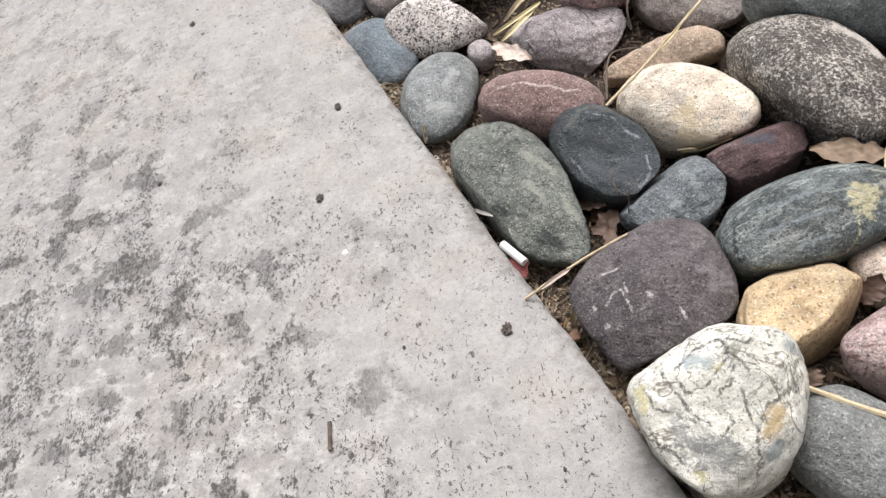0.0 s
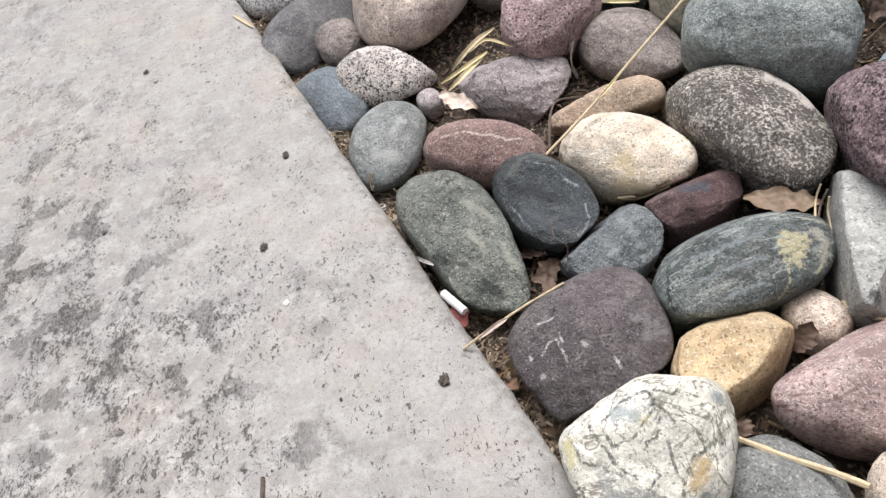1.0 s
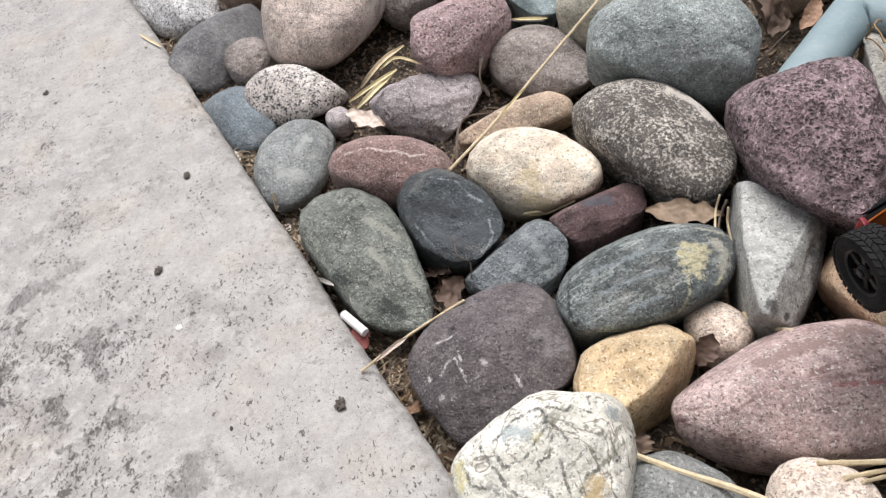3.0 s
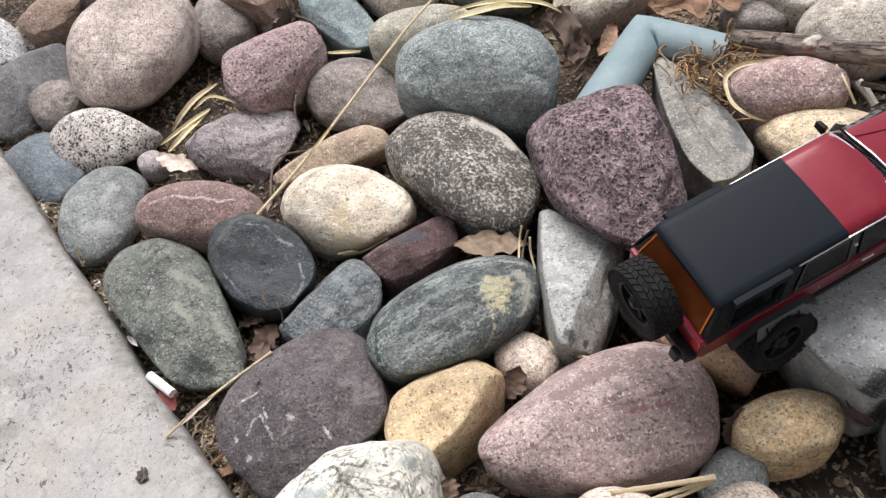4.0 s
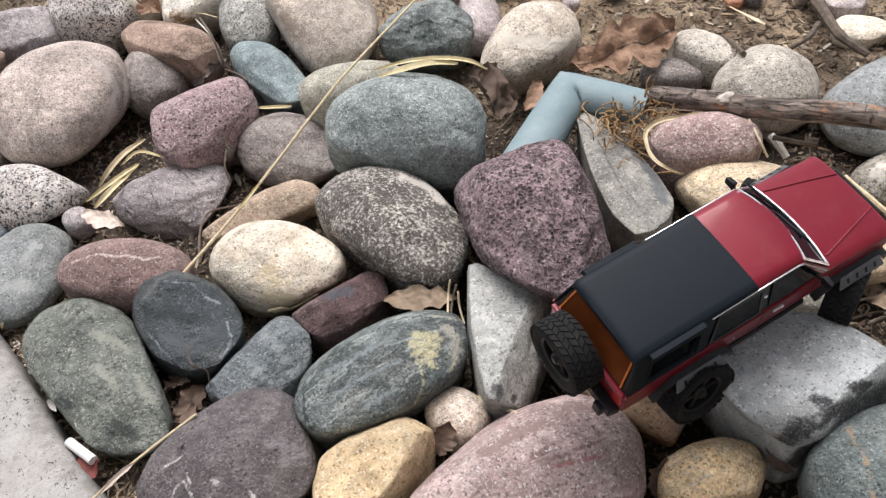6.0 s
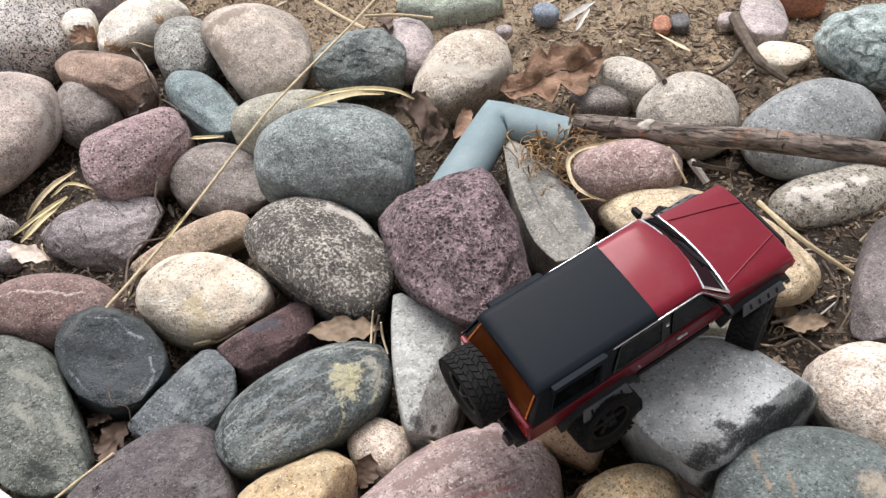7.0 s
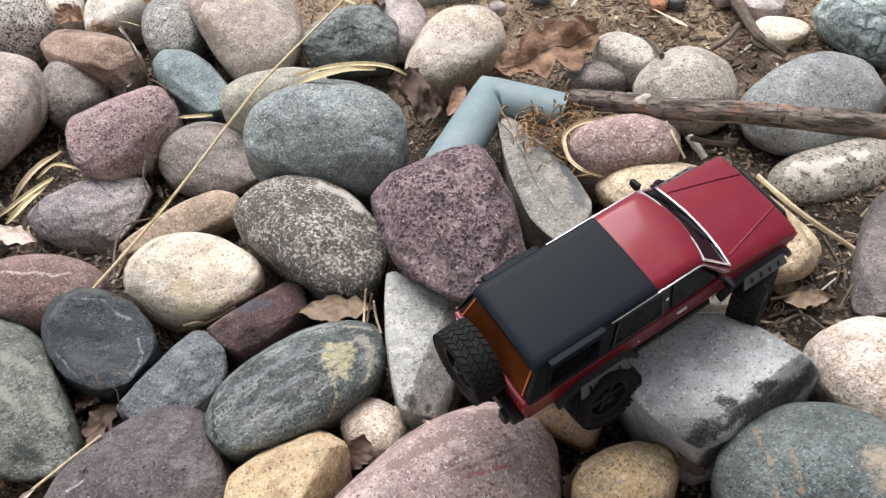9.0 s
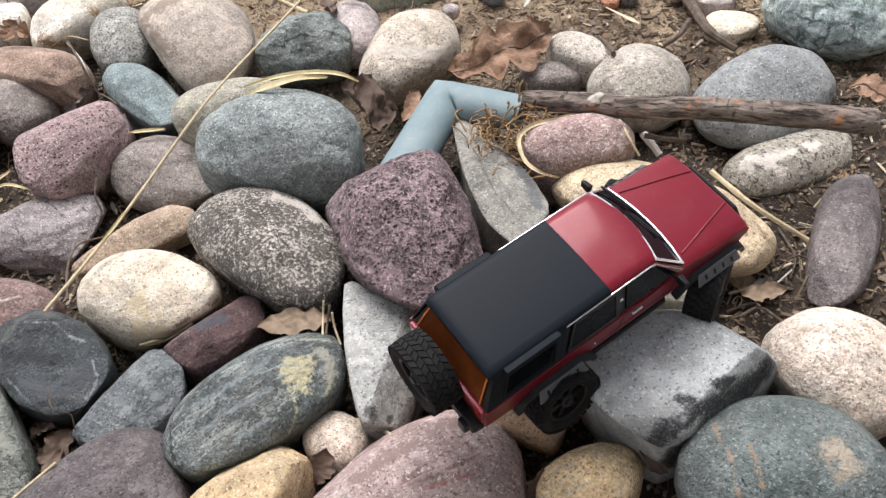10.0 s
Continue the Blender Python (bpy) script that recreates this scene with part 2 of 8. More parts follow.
mark("darkred", (0.075, 0.08, 0.095), 0.0052, 0.0045, (-0.0075, 0.0025, 0.0144), (0.0095, -0.0026, 0.0128))
mark("cream", (0.62, 0.52, 0.34), 0.0090, 0.0100, (0.0133, -0.0265, 0.0201), (0.0281, -0.0302, 0.0148))
mark("cream", (0.62, 0.52, 0.34), 0.0090, 0.0100, (0.0194, -0.0381, 0.0069), (0.0353, -0.0307, -0.0013))
mark("cream", (0.24, 0.19, 0.12), 0.0022, 0.0022, (0.0429, -0.0289, 0.0060), (0.0488, -0.0230, 0.0096))
mark("cream", (0.24, 0.19, 0.12), 0.0022, 0.0022, (0.0399, -0.0155, -0.0111), (0.0501, -0.0140, -0.0023))
mark("cream", (0.24, 0.19, 0.12), 0.0022, 0.0022, (0.0598, -0.0079, 0.0086), (0.0616, -0.0003, 0.0071))
mark("purplegrey", (0.62, 0.6, 0.58), 0.0011, 0.0009, (-0.0222, 0.0295, 0.0301), (-0.0169, 0.0213, 0.0341), (-0.0114, 0.0175, 0.0356))
mark("purplegrey", (0.62, 0.6, 0.58), 0.0011, 0.0009, (-0.0380, 0.0162, 0.0246), (-0.0305, 0.0149, 0.0287), (-0.0270, 0.0105, 0.0317), (-0.0326, 0.0033, 0.0298), (-0.0376, -0.0020, 0.0264), (-0.0320, -0.0074, 0.0267))
mark("purplegrey", (0.62, 0.6, 0.58), 0.0011, 0.0009, (-0.0227, 0.0104, 0.0340), (-0.0272, 0.0064, 0.0322))
mark("purplegrey", (0.62, 0.6, 0.58), 0.0011, 0.0009, (-0.0457, 0.0034, 0.0211), (-0.0489, 0.0038, 0.0185))
mark("purplegrey", (0.62, 0.6, 0.58), 0.0011, 0.0009, (-0.0200, -0.0274, 0.0224), (-0.0233, -0.0325, 0.0186))
mark("purplegrey", (0.6, 0.58, 0.56), 0.0022, 0.0016, (-0.0232, -0.0076, 0.0302))
mark("purplegrey", (0.6, 0.58, 0.56), 0.0022, 0.0016, (-0.0417, 0.0244, 0.0198))
mark("purplegrey", (0.6, 0.58, 0.56), 0.0022, 0.0016, (-0.0497, 0.0112, 0.0179))
mark("purplegrey", (0.25, 0.235, 0.24), 0.0045, 0.0045, (0.0111, -0.0302, 0.0320), (0.0111, -0.0474, 0.0222))
mark("purplegrey", (0.25, 0.235, 0.24), 0.0045, 0.0045, (0.0037, -0.0407, 0.0248))
mark("redbrown", (0.64, 0.55, 0.5), 0.0013, 0.0011, (-0.0332, -0.0112, 0.0199), (-0.0215, -0.0093, 0.0237), (-0.0097, -0.0064, 0.0255), (0.0032, -0.0094, 0.0243), (0.0141, -0.0065, 0.0242), (0.0255, -0.0082, 0.0206), (0.0355, -0.0039, 0.0198))
mark("tangranite", (0.6, 0.55, 0.51), 0.0060, 0.0050, (0.0062, -0.0568, 0.0395), (-0.0039, -0.0713, 0.0153), (-0.0330, -0.0703, 0.0002), (-0.0506, -0.0587, -0.0147))
mark("tangranite", (0.6, 0.55, 0.51), 0.0060, 0.0050, (0.0294, -0.0673, 0.0159), (0.0021, -0.0709, -0.0051))
mark("greengreydark", (0.03, 0.036, 0.036), 0.0016, 0.0013, (-0.0085, -0.0248, 0.0198), (0.0038, -0.0210, 0.0233), (0.0187, -0.0204, 0.0186), (0.0245, -0.0123, 0.0207), (0.0404, -0.0126, 0.0134))
mark("greengreydark", (0.03, 0.036, 0.036), 0.0016, 0.0013, (-0.0034, -0.0291, 0.0127), (0.0129, -0.0297, 0.0086), (0.0239, -0.0346, 0.0021), (0.0353, -0.0291, 0.0010))
mark("greengreydark", (0.03, 0.036, 0.036), 0.0016, 0.0013, (-0.0253, -0.0275, 0.0178), (-0.0118, -0.0283, 0.0139))
# broken end: its own dark colour, with the facet's shade painted in
mark("lightgrey", (0.05, 0.05, 0.052), 0.0085, 0.0030, (-0.0018, 0.0263, 0.0052), (0.0103, 0.0211, 0.0037), (0.0220, 0.0171, -0.0009), (0.0292, 0.0144, -0.0113), (0.0372, 0.0089, -0.0195))
mark("lightgrey", (0.07, 0.07, 0.07), 0.0040, 0.0030, (0.0581, -0.0141, 0.0160), (0.0562, -0.0164, 0.0211))
mark("lightgrey", (0.07, 0.07, 0.07), 0.0040, 0.0030, (0.0550, -0.0066, 0.0062))
mark("lightgrey", (0.12, 0.12, 0.115), 0.0012, 0.0010, (0.0253, 0.0015, 0.0224), (0.0318, -0.0030, 0.0230), (0.0353, -0.0109, 0.0247))
mark("mauve", (0.06, 0.05, 0.055), 0.0012, 0.0010, (-0.0057, -0.0065, 0.0342), (-0.0011, -0.0253, 0.0314), (0.0074, -0.0354, 0.0237), (0.0044, -0.0421, 0.0146))
mark("mauve", (0.06, 0.05, 0.055), 0.0012, 0.0010, (0.0100, 0.0081, 0.0314), (0.0316, -0.0058, 0.0249), (0.0483, -0.0141, 0.0115))
mark("mauve", (0.06, 0.05, 0.055), 0.0012, 0.0010, (0.0236, 0.0146, 0.0279), (0.0420, 0.0092, 0.0232), (0.0527, -0.0009, 0.0159))
mark("mauve", (0.06, 0.05, 0.055), 0.0012, 0.0010, (-0.0254, -0.0373, 0.0197), (-0.0161, -0.0417, 0.0134), (-0.0083, -0.0405, 0.0169))
mark("mauve", (0.06, 0.05, 0.055), 0.0012, 0.0010, (0.0156, -0.0422, 0.0134), (0.0230, -0.0429, 0.0006))
mark("mauve", (0.06, 0.05, 0.055), 0.0012, 0.0010, (-0.0126, -0.0167, 0.0339), (-0.0125, -0.0305, 0.0283))
mark("brownpatch", (0.68, 0.57, 0.45), 0.0026, 0.0020, (-0.0111, -0.0041, 0.0368), (-0.0082, 0.0062, 0.0366), (-0.0050, 0.0150, 0.0352))
mark("brownpatch", (0.68, 0.57, 0.45), 0.0026, 0.0020, (0.0024, 0.0039, 0.0368), (0.0073, 0.0028, 0.0366))
mark("brownpatch", (0.68, 0.57, 0.45), 0.0026, 0.0020, (-0.0058, -0.0021, 0.0371), (-0.0042, -0.0152, 0.0356), (-0.0041, -0.0225, 0.0337), (-0.0091, -0.0284, 0.0313))
mark("brownpatch", (0.68, 0.57, 0.45), 0.0026, 0.0020, (-0.0036, -0.0284, 0.0310), (0.0033, -0.0278, 0.0314), (0.0087, -0.0189, 0.0343), (0.0075, -0.0152, 0.0355))
mark("brownpatch", (0.68, 0.57, 0.45), 0.0026, 0.0020, (0.0203, -0.0117, 0.0344))
mark("brownpatch", (0.68, 0.57, 0.45), 0.0026, 0.0020, (0.0080, -0.0393, 0.0237), (0.0126, -0.0358, 0.0268))
mark("brownpatch", (0.4, 0.32, 0.32), 0.0150, 0.0080, (0.0108, 0.0334, 0.0264), (0.0300, 0.0237, 0.0252), (0.0444, 0.0040, 0.0231), (0.0535, -0.0038, 0.0063))
mark("pinkbig", (0.3, 0.12, 0.12), 0.0013, 0.0012, (0.0119, -0.0157, 0.0260), (0.0248, -0.0165, 0.0251), (0.0355, -0.0164, 0.0236))
mark("pinkbig", (0.3, 0.12, 0.12), 0.0013, 0.0012, (-0.0011, -0.0153, 0.0265), (0.0151, -0.0158, 0.0259))
mark("pinkbig", (0.24, 0.17, 0.155), 0.0065, 0.0065, (-0.0248, 0.0066, 0.0281), (-0.0026, 0.0121, 0.0289), (0.0079, 0.0131, 0.0284))
mark("pinkbig", (0.24, 0.17, 0.155), 0.0065, 0.0065, (0.0231, 0.0169, 0.0266), (0.0334, 0.0165, 0.0255))
mark("pinkbig", (0.13, 0.1, 0.095), 0.0018, 0.0018, (0.0334, 0.0048, 0.0267))
mark("pinkbig", (0.13, 0.1, 0.095), 0.0018, 0.0018, (0.0335, -0.0056, 0.0267))
mark("pinkbig", (0.13, 0.1, 0.095), 0.0018, 0.0018, (0.0468, -0.0064, 0.0238))
mark("pinkbig", (0.13, 0.1, 0.095), 0.0018, 0.0018, (0.0139, 0.0032, 0.0290))
mark("greenstripe", (0.36, 0.26, 0.17), 0.0017, 0.0014, (-0.0420, 0.0043, 0.0297), (-0.0341, -0.0157, 0.0320), (-0.0275, -0.0322, 0.0245))
mark("greenstripe", (0.36, 0.26, 0.17), 0.0017, 0.0014, (-0.0239, -0.0091, 0.0352), (-0.0178, -0.0267, 0.0293))
mark("greenstripe", (0.42, 0.36, 0.28), 0.0090, 0.0070, (0.0151, -0.0047, 0.0358), (0.0201, -0.0120, 0.0338))
mark("marble", (0.05, 0.055, 0.05), 0.0014, 0.0011, (-0.0159, 0.0224, 0.0429), (-0.0004, 0.0213, 0.0436), (0.0084, 0.0179, 0.0437), (0.0140, 0.0122, 0.0442), (0.0115, 0.0067, 0.0447), (0.0037, 0.0033, 0.0446), (-0.0057, 0.0045, 0.0423), (-0.0156, 0.0054, 0.0399), (-0.0233, 0.0113, 0.0398), (-0.0193, 0.0186, 0.0422))
mark("marble", (0.05, 0.055, 0.05), 0.0014, 0.0011, (-0.0184, 0.0299, 0.0395), (-0.0241, 0.0205, 0.0411), (-0.0274, 0.0116, 0.0388), (-0.0310, 0.0027, 0.0348), (-0.0294, -0.0063, 0.0331))
mark("marble", (0.07, 0.07, 0.06), 0.0012, 0.0010, (0.0164, 0.0087, 0.0441), (0.0194, 0.0004, 0.0438), (0.0241, -0.0003, 0.0439))
mark("marble", (0.07, 0.07, 0.06), 0.0012, 0.0010, (0.0194, 0.0004, 0.0438), (0.0081, -0.0042, 0.0430), (0.0043, -0.0097, 0.0406))
mark("marble", (0.07, 0.07, 0.06), 0.0012, 0.0010, (0.0250, -0.0048, 0.0437), (0.0261, -0.0109, 0.0418), (0.0347, -0.0048, 0.0405))
mark("marble", (0.07, 0.07, 0.06), 0.0012, 0.0010, (0.0355, -0.0284, 0.0187), (0.0179, -0.0287, 0.0311), (0.0181, -0.0323, 0.0261), (0.0086, -0.0287, 0.0325), (0.0067, -0.0250, 0.0352))
mark("marble", (0.07, 0.07, 0.06), 0.0012, 0.0010, (0.0029, -0.0022, 0.0426), (-0.0057, -0.0055, 0.0387), (-0.0113, -0.0021, 0.0387), (-0.0185, -0.0079, 0.0355), (-0.0207, -0.0158, 0.0324), (-0.0298, -0.0145, 0.0301), (-0.0288, -0.0238, 0.0263))
mark("marble", (0.09, 0.09, 0.075), 0.0014, 0.0012, (-0.0044, -0.0114, 0.0377), (-0.0138, -0.0216, 0.0318), (-0.0157, -0.0276, 0.0287), (-0.0256, -0.0316, 0.0237), (-0.0275, -0.0347, 0.0200))
mark("marble", (0.09, 0.09, 0.075), 0.0014, 0.0012, (-0.0157, -0.0276, 0.0287), (-0.0022, -0.0248, 0.0329), (0.0065, -0.0285, 0.0329))
mark("marble", (0.09, 0.09, 0.075), 0.0014, 0.0012, (-0.0381, 0.0360, 0.0277), (-0.0490, 0.0178, 0.0312), (-0.0532, 0.0097, 0.0274), (-0.0515, 0.0025, 0.0264), (-0.0536, -0.0074, 0.0206))
mark("marble", (0.09, 0.09, 0.075), 0.0014, 0.0012, (-0.0532, 0.0097, 0.0274), (-0.0478, 0.0014, 0.0282), (-0.0434, -0.0093, 0.0255))
mark("marble", (0.09, 0.09, 0.075), 0.0014, 0.0012, (-0.0290, 0.0380, 0.0315), (-0.0348, 0.0281, 0.0362), (-0.0397, 0.0200, 0.0362), (-0.0356, 0.0087, 0.0353), (-0.0328, 0.0003, 0.0338))
mark("marble", (0.42, 0.31, 0.15), 0.0070, 0.0045, (-0.0026, -0.0321, 0.0307), (-0.0113, -0.0325, 0.0284))
mark("marble", (0.34, 0.39, 0.39), 0.0060, 0.0050, (-0.0074, 0.0182, 0.0440), (-0.0026, 0.0114, 0.0446))
mark("marble", (0.34, 0.39, 0.39), 0.0060, 0.0050, (0.0348, -0.0190, 0.0335))
mark("marble", (0.34, 0.39, 0.39), 0.0060, 0.0050, (-0.0128, -0.0392, 0.0194), (-0.0204, -0.0372, 0.0203))
mark("marble", (0.25, 0.26, 0.25), 0.0110, 0.0090, (-0.0418, -0.0001, 0.0300), (-0.0399, -0.0132, 0.0256), (-0.0364, -0.0224, 0.0228))
mark("marble", (0.5, 0.46, 0.25), 0.0040, 0.0035, (-0.0324, 0.0358, 0.0322), (-0.0411, 0.0263, 0.0342))
mark("marble", (0.5, 0.46, 0.25), 0.0040, 0.0035, (-0.0522, -0.0133, 0.0185))
mark("marble", (0.5, 0.46, 0.25), 0.0040, 0.0035, (-0.0024, 0.0048, 0.0434))
mark("shardgrey", (0.1, 0.095, 0.085), 0.0012, 0.0010, (-0.0432, -0.0059, 0.0109), (-0.0080, -0.0091, 0.0115), (0.0208, -0.0108, 0.0116), (0.0470, -0.0079, 0.0098))
# right face beyond the ridge: its shade is painted into the colour
mark("shardgrey", (0.13, 0.14, 0.15), 0.0060, 0.0040, (-0.0365, 0.0176, 0.0033), (0.0061, 0.0195, 0.0024), (0.0379, 0.0153, 0.0033))
mark("green", (0.05, 0.06, 0.055), 0.0060, 0.0055, (0.0665, -0.0110, 0.0155), (0.0775, -0.0049, 0.0110))
mark("green", (0.05, 0.06, 0.055), 0.0060, 0.0055, (0.0333, -0.0277, 0.0243), (0.0278, -0.0288, 0.0265))
mark("green", (0.32, 0.33, 0.28), 0.0040, 0.0040, (-0.0076, 0.0109, 0.0332), (0.0198, 0.0236, 0.0265))
mark("green", (0.32, 0.33, 0.28), 0.0040, 0.0040, (0.0471, 0.0183, 0.0225), (0.0681, 0.0157, 0.0186))
mark("green", (0.32, 0.33, 0.28), 0.0040, 0.0040, (0.0240, 0.0004, 0.0299), (0.0446, 0.0033, 0.0267))
mark("olivegrey", (0.06, 0.055, 0.045), 0.0050, 0.0045, (-0.0122, -0.0116, 0.0100), (0.0012, -0.0107, 0.0111))
mark("whitepatch", (0.8, 0.75, 0.68), 0.0052, 0.0035, (-0.0364, 0.0027, 0.0177), (-0.0305, -0.0061, 0.0178), (-0.0185, -0.0067, 0.0194), (-0.0076, -0.0089, 0.0198))
mark("whitepatch", (0.8, 0.75, 0.68), 0.0052, 0.0035, (-0.0291, -0.0114, 0.0155), (-0.0233, -0.0174, 0.0138))
mark("whitepatch", (0.8, 0.75, 0.68), 0.0052, 0.0035, (-0.0450, 0.0009, 0.0154), (-0.0414, -0.0046, 0.0147))
mark("whitepatch", (0.8, 0.75, 0.68), 0.0052, 0.0035, (0.0077, -0.0095, 0.0192), (0.0162, -0.0092, 0.0182))
mark("beigetwo", (0.66, 0.61, 0.53), 0.0090, 0.0060, (-0.0428, 0.0101, 0.0246), (-0.0336, -0.0119, 0.0234), (-0.0182, -0.0321, 0.0164), (0.0064, -0.0404, 0.0029))
mark("lichen_dark", (0.64, 0.6, 0.54), 0.0065, 0.0055, (-0.0080, 0.0212, 0.0321), (0.0049, 0.0311, 0.0256), (0.0278, 0.0296, 0.0229))
mark("bluegrey", (0.3, 0.33, 0.33), 0.0045, 0.0060, (0.0095, -0.0013, 0.0222), (0.0070, -0.0177, 0.0165), (0.0030, -0.0257, 0.0075))
mark("bluegrey", (0.3, 0.33, 0.33), 0.0045, 0.0060, (-0.0130, -0.0095, 0.0167), (-0.0118, -0.0214, 0.0104))
mark("grey", (0.4, 0.41, 0.4), 0.0060, 0.0060, (-0.0141, -0.0145, 0.0248), (0.0046, -0.0203, 0.0270))
mark("grey", (0.4, 0.41, 0.4), 0.0060, 0.0060, (-0.0354, -0.0036, 0.0200), (-0.0334, -0.0209, 0.0153))
mark("browngrey", (0.4, 0.37, 0.32), 0.0016, 0.0015, (0.0157, -0.0091, 0.0309), (0.0217, -0.0001, 0.0302))
mark("browngrey", (0.4, 0.37, 0.32), 0.0016, 0.0015, (0.0117, -0.0324, 0.0194))
mark("browngrey", (0.4, 0.37, 0.32), 0.0016, 0.0015, (0.0418, -0.0186, 0.0198), (0.0458, -0.0078, 0.0173))
mark("beige", (0.3, 0.24, 0.19), 0.0120, 0.0120, (0.0025, -0.0426, 0.0407), (0.0046, -0.0288, 0.0494), (0.0097, -0.0118, 0.0522))
mark("beige", (0.3, 0.24, 0.19), 0.0120, 0.0120, (0.0241, -0.0454, 0.0316), (0.0472, -0.0432, 0.0220))
mark("creamwhite", (0.38, 0.22, 0.09), 0.0050, 0.0045, (-0.0556, -0.0133, 0.0030), (-0.0472, -0.0227, -0.0074), (-0.0300, -0.0257, -0.0158))
mark("creamwhite", (0.38, 0.22, 0.09), 0.0050, 0.0045, (0.0043, -0.0318, 0.0136), (0.0080, -0.0352, -0.0012))
mark("slabgrey", (0.016, 0.017, 0.02), 0.0075, 0.0040, (0.0497, -0.0048, 0.0087), (0.0316, -0.0225, 0.0198), (0.0125, -0.0414, 0.0220), (-0.0031, -0.0505, 0.0191), (-0.0090, -0.0525, 0.0072))
mark("slabgrey", (0.02, 0.021, 0.024), 0.0035, 0.0025, (0.0196, -0.0292, 0.0296), (0.0292, -0.0227, 0.0254))
mark("slabgrey", (0.02, 0.021, 0.024), 0.0035, 0.0025, (0.0018, -0.0399, 0.0277), (0.0068, -0.0393, 0.0277))
mark("slabgrey", (0.016, 0.017, 0.02), 0.0120, 0.0040, (0.0529, -0.0004, 0.0085), (0.0399, -0.0163, 0.0067), (0.0204, -0.0369, 0.0109), (0.0051, -0.0454, -0.0054), (-0.0004, -0.0413, -0.0319))
STONE = {}


def rock(name, **args):
    args["dust"] = 0.6 * args.get("dust", 0.16)
    for key in ("c1", "c2"):
        args[key] = tuple(min(0.82, c * 1.12) for c in args[key])
    STONE[name] = stone_material(name, marks=STONE_MARKS.get(name, ()), **args)


rock("cream", c1=(0.66, 0.55, 0.425), c2=(0.75, 0.69, 0.58), specks=((0.40, 0.30, 0.17), 0.03, 420), grain=0.2, dust=0.1)
rock("lichen_dark", c1=(0.075, 0.068, 0.061), c2=(0.125, 0.113, 0.10), light=((0.57, 0.535, 0.475), 0.16, 400), rough=0.9, dust=0.1, bump=0.0018)
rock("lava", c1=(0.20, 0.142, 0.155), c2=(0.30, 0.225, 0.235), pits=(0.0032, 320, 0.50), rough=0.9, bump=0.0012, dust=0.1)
rock("greengrey", bump=0.002, c1=(0.19, 0.226, 0.222), c2=(0.33, 0.37, 0.361), light=((0.48, 0.51, 0.495), 0.10, 380), grain=0.4)
rock("darkred", c1=(0.078, 0.046, 0.047), c2=(0.118, 0.072, 0.07), rough=0.8, dust=0.08)
rock("greenstreak", cracks=0.4, bump=0.002, c1=(0.068, 0.083, 0.082), c2=(0.145, 0.165, 0.162), bands=((0.26, 0.29, 0.275), 34, 0.46), grain=0.4)
rock("darkslate", cracks=0.4, bump=0.002, c1=(0.033, 0.041, 0.045), c2=(0.066, 0.078, 0.083), light=((0.24, 0.27, 0.28), 0.045, 500), rough=0.6, dust=0.06)
rock("bluegrey", cracks=0.4, bump=0.002, c1=(0.102, 0.12, 0.13), c2=(0.204, 0.228, 0.234), light=((0.4, 0.42, 0.4), 0.05, 220))
rock("purplegrey", bump=0.002, c1=(0.085, 0.074, 0.077), c2=(0.14, 0.122, 0.125), light=((0.6, 0.58, 0.56), -0.03, 90), dust=0.2)
rock("green", cracks=0.4, bump=0.002, c1=(0.112, 0.127, 0.112), c2=(0.215, 0.23, 0.20), light=((0.40, 0.40, 0.35), 0.07, 150), veins=((0.05, 0.058, 0.05), 0.06, 60), dust=0.2, grain=0.35)
rock("grey", c1=(0.162, 0.178, 0.177), c2=(0.258, 0.273, 0.265), dust=0.2, light=((0.40, 0.40, 0.38), 0.02, 90))
rock("redbrown", c1=(0.182, 0.118, 0.106), c2=(0.249, 0.171, 0.156), specks=((0.42, 0.34, 0.3), 0.05, 420))
rock("blueslate", c1=(0.105, 0.136, 0.157), c2=(0.155, 0.186, 0.205), rough=0.65, grain=0.2)
rock("granite", c1=(0.483, 0.448, 0.414), c2=(0.632, 0.575, 0.529), specks=((0.05, 0.05, 0.052), 0.28, 420), light=((0.75, 0.7, 0.66), 0.03, 240))
rock("mauve", cracks=0.6, c1=(0.27, 0.237, 0.242), c2=(0.39, 0.35, 0.35), swirl=((0.075, 0.062, 0.064), 0.010, 34), dust=0.2)
rock("tan", c1=(0.347, 0.254, 0.185), c2=(0.467, 0.365, 0.273), light=((0.5, 0.4, 0.3), 0.02, 160))
rock("browngrey", c1=(0.188, 0.162, 0.148), c2=(0.276, 0.246, 0.225), light=((0.42, 0.38, 0.33), 0.04, 260), grain=0.4)
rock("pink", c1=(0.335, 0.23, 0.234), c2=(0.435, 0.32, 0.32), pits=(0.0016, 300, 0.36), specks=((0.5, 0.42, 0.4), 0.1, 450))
rock("tangranite", c1=(0.40, 0.335, 0.295), c2=(0.53, 0.452, 0.40), specks=((0.24, 0.19, 0.165), 0.12, 620), light=((0.62, 0.56, 0.52), 0.06, 250), grain=0.4)
rock("darkgrey", c1=(0.0938, 0.0938, 0.1), c2=(0.156, 0.156, 0.156), rough=0.7)
rock("granitelight", c1=(0.575, 0.575, 0.575), c2=(0.7, 0.7, 0.688), specks=((0.15, 0.15, 0.16), 0.2, 420))
rock("granitegrey", c1=(0.29, 0.29, 0.265), c2=(0.40, 0.39, 0.355), specks=((0.11, 0.12, 0.11), 0.25, 420))
